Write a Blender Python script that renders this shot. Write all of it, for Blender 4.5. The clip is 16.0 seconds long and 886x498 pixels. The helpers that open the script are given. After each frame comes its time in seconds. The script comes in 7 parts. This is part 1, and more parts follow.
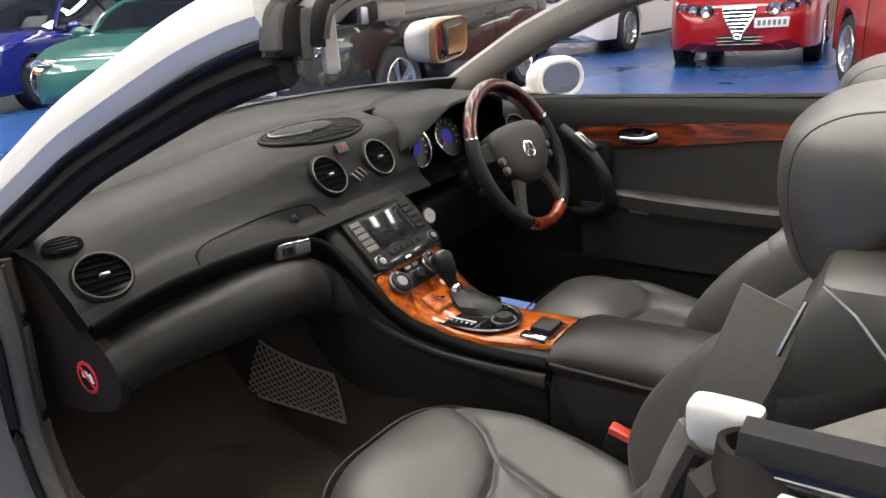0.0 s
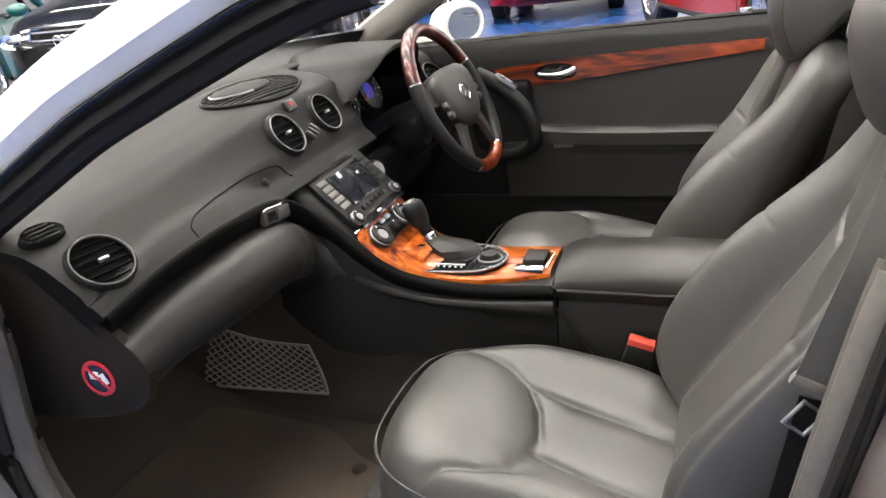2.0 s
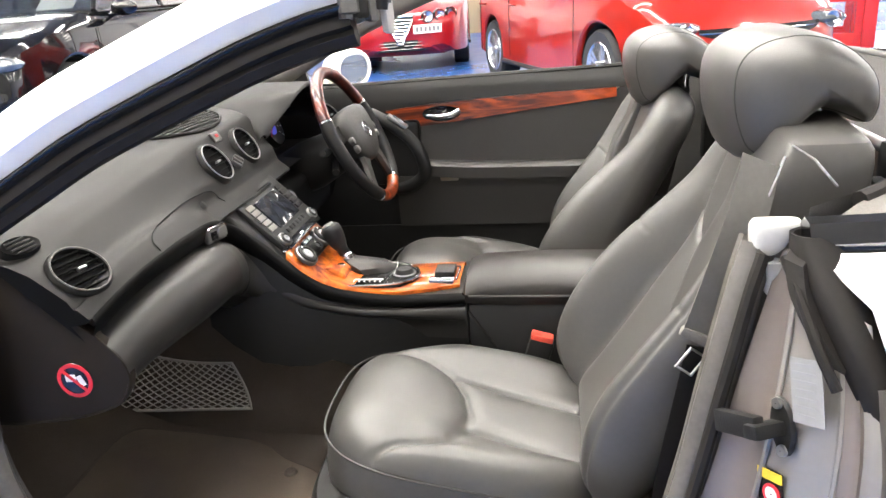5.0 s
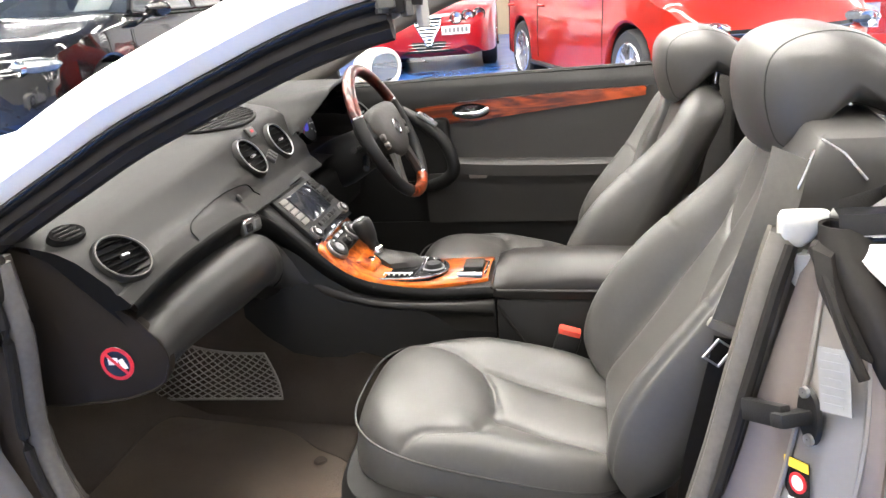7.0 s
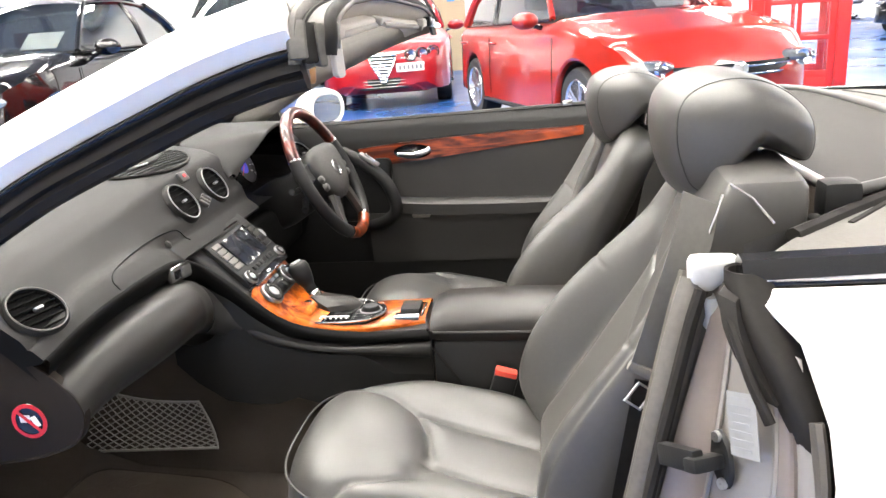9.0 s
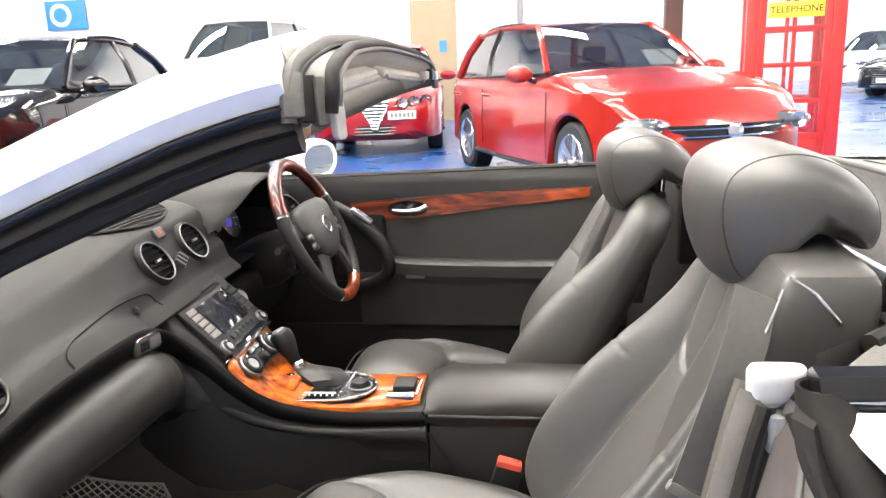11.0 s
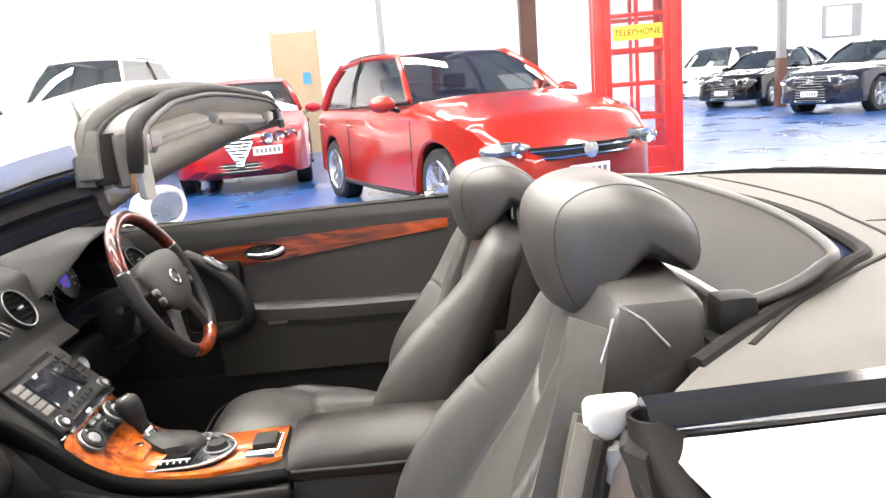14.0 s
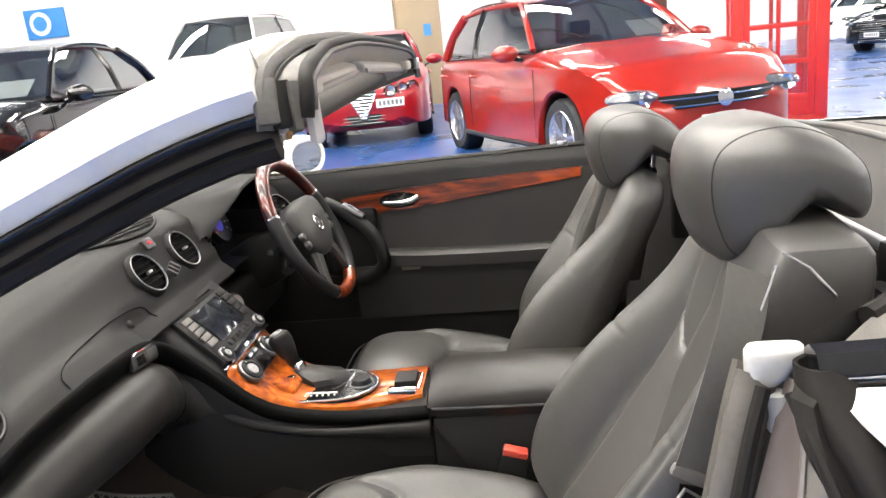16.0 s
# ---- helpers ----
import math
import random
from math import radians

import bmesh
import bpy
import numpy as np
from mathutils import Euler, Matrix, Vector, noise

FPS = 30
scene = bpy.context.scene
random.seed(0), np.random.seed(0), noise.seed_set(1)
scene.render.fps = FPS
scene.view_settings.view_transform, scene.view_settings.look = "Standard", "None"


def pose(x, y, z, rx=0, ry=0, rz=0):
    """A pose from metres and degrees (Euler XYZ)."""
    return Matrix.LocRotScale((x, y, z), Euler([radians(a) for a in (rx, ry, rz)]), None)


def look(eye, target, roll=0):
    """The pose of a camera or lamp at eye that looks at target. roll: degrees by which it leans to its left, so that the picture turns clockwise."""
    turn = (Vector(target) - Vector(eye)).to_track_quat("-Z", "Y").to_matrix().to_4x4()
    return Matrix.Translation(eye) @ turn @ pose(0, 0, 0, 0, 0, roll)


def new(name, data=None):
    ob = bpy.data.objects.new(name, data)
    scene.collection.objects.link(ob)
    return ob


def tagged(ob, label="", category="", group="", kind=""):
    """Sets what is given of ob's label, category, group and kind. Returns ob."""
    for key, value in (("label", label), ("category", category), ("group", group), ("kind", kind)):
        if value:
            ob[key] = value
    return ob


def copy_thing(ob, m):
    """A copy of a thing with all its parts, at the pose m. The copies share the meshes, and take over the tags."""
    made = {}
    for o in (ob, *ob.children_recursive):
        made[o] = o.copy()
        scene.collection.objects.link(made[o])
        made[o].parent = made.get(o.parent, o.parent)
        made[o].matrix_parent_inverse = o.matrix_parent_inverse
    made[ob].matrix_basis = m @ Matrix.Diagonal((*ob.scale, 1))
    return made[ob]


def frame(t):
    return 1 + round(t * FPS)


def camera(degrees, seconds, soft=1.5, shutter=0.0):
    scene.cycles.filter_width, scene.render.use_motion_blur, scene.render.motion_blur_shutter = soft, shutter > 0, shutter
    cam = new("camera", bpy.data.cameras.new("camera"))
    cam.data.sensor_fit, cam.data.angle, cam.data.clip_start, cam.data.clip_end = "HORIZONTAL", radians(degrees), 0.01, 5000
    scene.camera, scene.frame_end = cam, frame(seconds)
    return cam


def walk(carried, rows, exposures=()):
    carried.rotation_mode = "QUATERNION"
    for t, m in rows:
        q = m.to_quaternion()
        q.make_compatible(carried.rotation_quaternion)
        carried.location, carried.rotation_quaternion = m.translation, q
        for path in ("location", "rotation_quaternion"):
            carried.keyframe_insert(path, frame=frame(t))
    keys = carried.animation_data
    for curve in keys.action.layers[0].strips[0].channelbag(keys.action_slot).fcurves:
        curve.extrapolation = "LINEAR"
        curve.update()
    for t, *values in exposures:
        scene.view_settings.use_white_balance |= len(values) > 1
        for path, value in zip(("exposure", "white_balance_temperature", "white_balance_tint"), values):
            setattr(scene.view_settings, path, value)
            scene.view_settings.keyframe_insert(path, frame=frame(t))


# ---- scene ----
cam = camera(61.3, 16.0)
PATH = [
    (0, (-1.209, -0.273, 1.204), (0.325, 0.835, 0.555), -4.0),
    (0.5, (-1.293, -0.228, 1.186), (0.251, 0.851, 0.513), -1.9),
    (1, (-1.437, -0.127, 1.181), (0.211, 0.765, 0.482), -2.9),
    (1.5, (-1.417, -0.049, 1.179), (0.237, 0.751, 0.388), -4.1),
    (2, (-1.339, 0.004, 1.168), (0.375, 0.705, 0.413), -7.2),
    (2.5, (-1.401, 0.075, 1.192), (0.425, 0.58, 0.553), -7.5),
    (3, (-1.524, 0.151, 1.194), (0.372, 0.277, 0.571), -7.2),
    (3.5, (-1.577, 0.127, 1.209), (0.318, 0.37, 0.618), -2.8),
    (4, (-1.563, 0.108, 1.188), (0.261, 0.483, 0.458), -4.4),
    (4.2, (-1.556, 0.104, 1.186), (0.281, 0.45, 0.477), -4.4),
    (6.3, (-1.584, 0.088, 1.181), (0.281, 0.389, 0.523), -4.3),
    (6.5, (-1.586, 0.089, 1.179), (0.273, 0.419, 0.519), -4.6),
    (7, (-1.591, 0.097, 1.179), (0.258, 0.474, 0.515), -4.4),
    (7.5, (-1.579, 0.1, 1.181), (0.266, 0.511, 0.53), -3.5),
    (8, (-1.558, 0.07, 1.179), (0.3, 0.355, 0.497), -3.5),
    (8.5, (-1.562, 0.055, 1.181), (0.31, 0.304, 0.524), -4.2),
    (9, (-1.573, 0.041, 1.192), (0.319, 0.316, 0.605), -4.3),
    (9.2, (-1.575, 0.023, 1.196), (0.323, 0.373, 0.673), -4.7),
    (11.3, (-1.417, 0.095, 1.205), (0.516, 0.298, 0.731), -2.0),
    (11.5, (-1.418, 0.085, 1.207), (0.511, 0.248, 0.703), -3.4),
    (12, (-1.407, 0.077, 1.205), (0.515, 0.319, 0.709), -5.0),
    (12.5, (-1.399, 0.082, 1.204), (0.522, 0.311, 0.698), -5.8),
    (13, (-1.404, 0.084, 1.207), (0.515, 0.329, 0.7), -5.0),
    (13.5, (-1.404, 0.066, 1.211), (0.532, 0.248, 0.746), -4.5),
    (14, (-1.392, 0.034, 1.218), (0.562, -0.053, 0.799), -4.6),
    (14.5, (-1.396, 0.01, 1.221), (0.543, -0.253, 0.804), -4.2),
    (15, (-1.409, 0.018, 1.222), (0.534, -0.185, 0.793), -4.8),
    (15.5, (-1.411, 0.051, 1.217), (0.533, 0.049, 0.743), -4.6),
    (16, (-1.41, 0.079, 1.214), (0.509, 0.309, 0.701), -6.0),
]
walk(cam, [(t, look(eye, target, roll)) for t, eye, target, roll in PATH], [(0, -1.2), (1, -0.9), (1.5, -0.65), (2, -0.6), (2.5, -0.5), (3, -0.35), (3.5, -0.25), (4.2, -0.15), (6.3, 0.05), (9, 0.05), (11.3, -0.1), (14, -0.1), (14.8, -0.05), (15.4, -0.25), (16, -0.45)])

# ---- world, light and exposure ----
GROUND = 0.10
world = bpy.data.worlds.new("world")
world.use_nodes = True
world.node_tree.nodes["Background"].inputs[0].default_value = (0.9, 0.95, 1.0, 1)
world.node_tree.nodes["Background"].inputs[1].default_value = 0.4
scene.world = world
scene.view_settings.exposure = 0.0


# ---- materials ----
def mat(name, base, rough=0.5, metal=0.0, vary=0.12, scale=6.0, fine=120.0, bump=0.0, bump_scale=400.0, coat=0.0, spec=0.5, noise_rough=0.1, aniso=None):
    """A surface with large and fine variation of its colour, gloss variation and a fine relief."""
    m = bpy.data.materials.new(name)
    m.use_nodes = True
    nt = m.node_tree
    b = nt.nodes["Principled BSDF"]
    b.inputs["Metallic"].default_value = metal
    b.inputs["Coat Weight"].default_value = coat
    b.inputs["Coat Roughness"].default_value = 0.04
    b.inputs["Specular IOR Level"].default_value = spec
    tc = nt.nodes.new("ShaderNodeTexCoord")
    n1 = nt.nodes.new("ShaderNodeTexNoise")
    n1.inputs["Scale"].default_value, n1.inputs["Detail"].default_value = scale, 4
    n2 = nt.nodes.new("ShaderNodeTexNoise")
    n2.inputs["Scale"].default_value, n2.inputs["Detail"].default_value = fine, 3
    if aniso:
        mp = nt.nodes.new("ShaderNodeMapping")
        mp.inputs["Scale"].default_value = aniso
        nt.links.new(tc.outputs["Object"], mp.inputs[0])
        src = mp.outputs[0]
    else:
        src = tc.outputs["Object"]
    nt.links.new(src, n1.inputs["Vector"])
    nt.links.new(src, n2.inputs["Vector"])
    mix = nt.nodes.new("ShaderNodeMath")
    mix.operation = "MULTIPLY_ADD"
    mix.inputs[1].default_value = 0.4
    nt.links.new(n2.outputs["Fac"], mix.inputs[0])
    half = nt.nodes.new("ShaderNodeMath")
    half.operation = "MULTIPLY"
    half.inputs[1].default_value = 0.6
    nt.links.new(n1.outputs["Fac"], half.inputs[0])
    nt.links.new(half.outputs[0], mix.inputs[2])
    ramp = nt.nodes.new("ShaderNodeValToRGB")
    ramp.color_ramp.elements[0].position, ramp.color_ramp.elements[1].position = 0.3, 0.7
    ramp.color_ramp.elements[0].color = (*[c * (1 - vary) for c in base], 1)
    ramp.color_ramp.elements[1].color = (*[min(1, c * (1 + vary)) for c in base], 1)
    nt.links.new(mix.outputs[0], ramp.inputs[0])
    nt.links.new(ramp.outputs[0], b.inputs["Base Color"])
    rr = nt.nodes.new("ShaderNodeMapRange")
    rr.inputs["To Min"].default_value, rr.inputs["To Max"].default_value = max(0, rough - noise_rough * rough), rough + noise_rough * rough
    nt.links.new(n1.outputs["Fac"], rr.inputs["Value"])
    nt.links.new(rr.outputs[0], b.inputs["Roughness"])
    if bump:
        n3 = nt.nodes.new("ShaderNodeTexVoronoi")
        n3.inputs["Scale"].default_value = bump_scale
        nt.links.new(tc.outputs["Object"], n3.inputs["Vector"])
        bp = nt.nodes.new("ShaderNodeBump")
        bp.inputs["Strength"].default_value, bp.inputs["Distance"].default_value = bump, 0.002
        nt.links.new(n3.outputs["Distance"], bp.inputs["Height"])
        nt.links.new(bp.outputs[0], b.inputs["Normal"])
    return m


def glow(name, colour, strength):
    m = bpy.data.materials.new(name)
    m.use_nodes = True
    nt = m.node_tree
    nt.nodes.remove(nt.nodes["Principled BSDF"])
    e = nt.nodes.new("ShaderNodeEmission")
    e.inputs[0].default_value, e.inputs[1].default_value = (*colour, 1), strength
    nt.links.new(e.outputs[0], nt.nodes["Material Output"].inputs[0])
    return m


def glass(name, tint=(1, 1, 1), rough=0.0, mirror=0.07):
    """Thin pane: clear, with the mirror gloss of glass."""
    m = bpy.data.materials.new(name)
    m.use_nodes = True
    nt = m.node_tree
    nt.nodes.remove(nt.nodes["Principled BSDF"])
    tr, gl, mx, fr = (nt.nodes.new("ShaderNode" + k) for k in ("BsdfTransparent", "BsdfGlossy", "MixShader", "LayerWeight"))
    pw, ad = nt.nodes.new("ShaderNodeMath"), nt.nodes.new("ShaderNodeMath")
    pw.operation, ad.operation = "POWER", "MULTIPLY_ADD"
    pw.inputs[1].default_value, ad.inputs[1].default_value, ad.inputs[2].default_value = 5.0, 0.9, mirror
    tr.inputs[0].default_value = (*tint, 1)
    gl.inputs["Roughness"].default_value = rough
    fr.inputs[0].default_value = 0.5
    nt.links.new(fr.outputs["Facing"], pw.inputs[0])
    nt.links.new(pw.outputs[0], ad.inputs[0])
    nt.links.new(ad.outputs[0], mx.inputs[0])
    nt.links.new(tr.outputs[0], mx.inputs[1])
    nt.links.new(gl.outputs[0], mx.inputs[2])
    nt.links.new(mx.outputs[0], nt.nodes["Material Output"].inputs[0])
    return m


def wood(name, dark=(0.20, 0.03, 0.006), light=(0.75, 0.20, 0.02), stretch=(14, 5, 14)):
    """Lacquered burr walnut: warm orange with dark figure under a clear coat."""
    m = mat(name, (0.40, 0.11, 0.018), 0.35, vary=0.1, coat=0.7, spec=0.25)
    nt = m.node_tree
    b = nt.nodes["Principled BSDF"]
    tc = nt.nodes.new("ShaderNodeTexCoord")
    mp = nt.nodes.new("ShaderNodeMapping")
    mp.inputs["Scale"].default_value = stretch
    w = nt.nodes.new("ShaderNodeTexNoise")
    w.inputs["Scale"].default_value, w.inputs["Detail"].default_value, w.inputs["Distortion"].default_value = 2.2, 8, 1.8
    r = nt.nodes.new("ShaderNodeValToRGB")
    r.color_ramp.elements[0].position, r.color_ramp.elements[1].position = 0.36, 0.66
    r.color_ramp.elements[0].color = (*dark, 1)
    r.color_ramp.elements[1].color = (*light, 1)
    nt.links.new(tc.outputs["Object"], mp.inputs[0])
    nt.links.new(mp.outputs[0], w.inputs["Vector"])
    nt.links.new(w.outputs["Fac"], r.inputs[0])
    nt.links.new(r.outputs[0], b.inputs["Base Color"])
    return m


M = dict(
    dash=mat("dash_vinyl", (0.0112, 0.0108, 0.0104), 0.52, bump=0.14, bump_scale=1100, spec=0.19),
    tan_trim=mat("tan_leather", (0.46, 0.24, 0.10), 0.5, vary=0.08, bump=0.08, bump_scale=900),
    end_vinyl=mat("end_plate_vinyl", (0.0165, 0.0125, 0.0092), 0.6, bump=0.1, bump_scale=1100, spec=0.15),
    shelf_vinyl=mat("shelf_vinyl", (0.018, 0.018, 0.0185), 0.5, bump=0.08, bump_scale=900, spec=0.3),
    label_film=mat("silver_label_film", (0.25, 0.25, 0.25), 0.5, vary=0.1),
    grey_print=mat("grey_print", (0.18, 0.18, 0.18), 0.6),
    # car paint tinted mauve for what the lock post reflects
    jamb_reflection=mat("jamb_mauve_reflection", (0.175, 0.148, 0.135), 0.36, metal=0.2, vary=0.06, coat=0.4),
    dash_low=mat("dash_vinyl_lower", (0.0110, 0.0107, 0.0104), 0.44, bump=0.12, bump_scale=1100, spec=0.24),
    leather=mat("seat_leather", (0.058, 0.0555, 0.0520), 0.40, vary=0.10, scale=5, bump=0.07, bump_scale=800, noise_rough=0.14, spec=0.62),
    arm_leather=mat("armrest_leather", (0.016, 0.0135, 0.012), 0.38, vary=0.07, scale=4, bump=0.08, bump_scale=800, spec=0.35),
    roll_leather=mat("roll_leather", (0.018, 0.017, 0.0158), 0.44, vary=0.07, scale=4, bump=0.1, bump_scale=900, spec=0.36),
    band=mat("black_band", (0.005, 0.005, 0.005), 0.7, spec=0.06),
    ring=mat("dark_satin_metal", (0.26, 0.26, 0.26), 0.35, metal=0.9),
    piping=mat("seat_seam", (0.034, 0.033, 0.031), 0.5),
    black=mat("black_plastic", (0.012, 0.012, 0.0122), 0.5, bump=0.1, spec=0.3),
    gloss=mat("gloss_black", (0.01, 0.01, 0.011), 0.12),
    # near black; shade inside vents, holes and behind slats is put into it
    near_black=mat("near_black_matt", (0.006, 0.006, 0.006), 0.9, spec=0.1),
    rubber=mat("black_rubber", (0.014, 0.0125, 0.0115), 0.66, vary=0.2, spec=0.2),
    carpet=mat("carpet", (0.110, 0.092, 0.078), 0.95, vary=0.3, scale=5, fine=600, bump=0.9, bump_scale=900, spec=0.1),
    matcarpet=mat("mat_carpet", (0.165, 0.132, 0.106), 0.95, vary=0.3, scale=4, fine=700, bump=0.9, bump_scale=900, spec=0.1),
    grey_trim=mat("grey_trim", (0.13, 0.122, 0.113), 0.6, bump=0.15),
    lining=mat("pale_lining", (0.50, 0.465, 0.41), 0.7, bump=0.1),
    pillar_cloth=mat("pillar_cloth", (0.20, 0.188, 0.172), 0.75, bump=0.2, bump_scale=900),
    visor=mat("visor_vinyl", (0.30, 0.28, 0.25), 0.6, bump=0.15),
    sealgrey=mat("dusty_rubber", (0.080, 0.075, 0.067), 0.6, vary=0.35, scale=20),
    # near-white copy of the silver car paint; strong light is in the colour
    silver=mat("silver_paint_lit", (0.88, 0.85, 0.80), 0.42, metal=0.0, vary=0.03, coat=0.35),
    # same car paint darkened; the jambs' shade is in the colour
    jamb=mat("silver_paint_shaded", (0.25, 0.232, 0.217), 0.34, metal=0.3, vary=0.05, coat=0.5),
    chrome=mat("chrome", (0.78, 0.78, 0.78), 0.12, metal=1.0, vary=0.04),
    door_leather=mat("door_leather", (0.036, 0.0345, 0.0325), 0.45, vary=0.07, bump=0.1, bump_scale=900, spec=0.35),
    door_dark=mat("door_vinyl", (0.020, 0.0195, 0.019), 0.5, vary=0.08, bump=0.1, bump_scale=900, spec=0.3),
    # darkest copy of the car paint, with the hinge post's shade in it
    jamb_shaded=mat("silver_paint_deep_shade", (0.15, 0.14, 0.128), 0.34, vary=0.06, coat=0.6),
    seal_soft=mat("worn_door_rubber", (0.085, 0.078, 0.070), 0.6, vary=0.25, scale=12),
    grey_trim_dark=mat("brown_grey_trim", (0.065, 0.058, 0.051), 0.65, bump=0.15),
    satin_dark=mat("dark_satin_plastic", (0.09, 0.088, 0.085), 0.34, metal=0.5, vary=0.06),
    hub=mat("hub_vinyl", (0.035, 0.034, 0.032), 0.5, bump=0.12, bump_scale=1100, spec=0.3),
    satin=mat("satin_metal", (0.5, 0.5, 0.5), 0.3, metal=0.9, vary=0.06),
    wood=wood("burr_walnut", (0.24, 0.035, 0.005), (0.80, 0.19, 0.015)),
    wood_rim=wood("rim_walnut", (0.022, 0.004, 0.003), (0.10, 0.013, 0.006), (9, 4, 9)),
    wood_dark=wood("dark_walnut", (0.060, 0.008, 0.002), (0.36, 0.055, 0.007), (14, 2.4, 18)),
    mirror=mat("mirror_glass", (0.30, 0.305, 0.30), 0.01, metal=1.0, vary=0.0),
    glass=glass("clear_glass"),
    tint=glass("tinted_glass", (0.34, 0.38, 0.38), mirror=0.34),
    tonneau=mat("tonneau_vinyl", (0.105, 0.099, 0.090), 0.55, vary=0.08, bump=0.25, bump_scale=500, spec=0.4),
    vinyl=mat("cover_vinyl", (0.046, 0.044, 0.041), 0.6, bump=0.25, bump_scale=500, spec=0.4),
    mesh=mat("wind_mesh", (0.030, 0.028, 0.026), 0.75, bump=0.5, bump_scale=1500),
    screen=mat("screen_glass", (0.012, 0.013, 0.016), 0.08),
    red=mat("red_plastic", (0.62, 0.07, 0.045), 0.35),
    redprint=mat("red_print", (0.55, 0.02, 0.03), 0.4),
    capgrey=mat("pale_cap", (0.52, 0.52, 0.50), 0.4, vary=0.1, scale=20),
    white=mat("white_print", (0.8, 0.8, 0.78), 0.5),
    yellow=mat("yellow_print", (0.8, 0.55, 0.05), 0.5),
    dial=mat("dial_face", (0.012, 0.013, 0.018), 0.35),
    dialblue=glow("dial_blue", (0.10, 0.10, 0.55), 0.8),
    belt=mat("belt_webbing", (0.13, 0.125, 0.115), 0.75, bump=0.15, bump_scale=900),
    net=mat("net_cord", (0.42, 0.39, 0.35), 0.7),
    tyre=mat("tyre", (0.02, 0.02, 0.021), 0.75, bump=0.3, bump_scale=90),
    alloy=mat("alloy", (0.6, 0.6, 0.62), 0.25, metal=0.9, vary=0.04),
    lamp=mat("lamp_lens", (0.10, 0.11, 0.12), 0.06, vary=0.35, scale=22, coat=1.0),
    amber=mat("amber_lens", (0.8, 0.28, 0.03), 0.12, coat=1.0),
    redpaint=mat("red_paint", (0.29, 0.012, 0.006), 0.28, vary=0.04, coat=1.0, spec=0.25, noise_rough=0.0),
    alfared=mat("deep_red_paint", (0.28, 0.005, 0.010), 0.3, vary=0.04, coat=0.8, spec=0.25, noise_rough=0.0),
    blackpaint=mat("black_paint", (0.003, 0.003, 0.0035), 0.15, vary=0.1, coat=1.0, spec=0.2, noise_rough=0.0),
    bluepaint=mat("blue_paint", (0.012, 0.016, 0.15), 0.25, vary=0.05, coat=1.0, spec=0.3, noise_rough=0.0),
    greenpaint=mat("green_paint", (0.01, 0.10, 0.085), 0.3, vary=0.05, coat=1.0, noise_rough=0.0),
    whitepaint=mat("white_paint", (0.8, 0.8, 0.8), 0.35, vary=0.02, coat=1.0, noise_rough=0.0),
    navypaint=mat("navy_paint", (0.012, 0.014, 0.026), 0.2, vary=0.05, coat=1.0, spec=0.3, noise_rough=0.0),
    seat_dark=mat("dark_cabin", (0.02, 0.02, 0.02), 0.8),
    floor=mat("blue_epoxy", (0.016, 0.078, 0.27), 0.30, vary=0.18, scale=0.9, fine=6, coat=0.25, noise_rough=0.5, spec=0.7),
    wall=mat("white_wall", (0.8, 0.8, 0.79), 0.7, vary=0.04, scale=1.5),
    # for the unseen walls, darkened so that they bounce less light
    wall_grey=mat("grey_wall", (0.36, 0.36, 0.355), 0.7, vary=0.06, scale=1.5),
    ceiling=mat("ceiling_grey", (0.32, 0.32, 0.32), 0.8, vary=0.05, scale=1),
    steel=mat("roof_steel", (0.25, 0.25, 0.26), 0.5, vary=0.1),
    beige=mat("beige_door", (0.36, 0.28, 0.18), 0.5, vary=0.05, scale=3),
    brown=mat("brown_column", (0.10, 0.045, 0.03), 0.5, vary=0.15),
    boothred=mat("booth_red", (0.62, 0.025, 0.02), 0.32, vary=0.06, coat=0.7),
    signyellow=mat("sign_yellow", (0.85, 0.6, 0.05), 0.4),
    diffuser=glow("light_diffuser", (1.0, 0.945, 0.865), 55.0),
    bluesign=mat("blue_print", (0.05, 0.25, 0.6), 0.5),
)


# ---- mesh helpers ----
def finish(bm, smooth=True, angle=40):
    bmesh.ops.remove_doubles(bm, verts=bm.verts, dist=1e-6)
    bmesh.ops.recalc_face_normals(bm, faces=bm.faces)
    if smooth:
        lim = radians(angle)
        for f in bm.faces:
            f.smooth = True
        for e in bm.edges:
            if len(e.link_faces) == 2 and e.calc_face_angle(0) > lim:
                e.smooth = False


def part(name, bm, material, parent=None, label="", m=None, smooth=True, angle=40):
    """Links a bmesh as one mesh object under a thing or a part."""
    finish(bm, smooth, angle)
    me = bpy.data.meshes.new(name)
    bm.to_mesh(me)
    bm.free()
    me.materials.append(M[material] if isinstance(material, str) else material)
    ob = new(name, me)
    if m is not None:
        ob.matrix_basis = m
    if parent is not None:
        ob.parent = parent
    if label:
        ob["label"] = label
    return ob


def thing(name, label, category, m=None, group="", kind=""):
    ob = new(name)
    ob.empty_display_size = 0.1
    if m is not None:
        ob.matrix_basis = m
    return tagged(ob, label, category, group, kind)


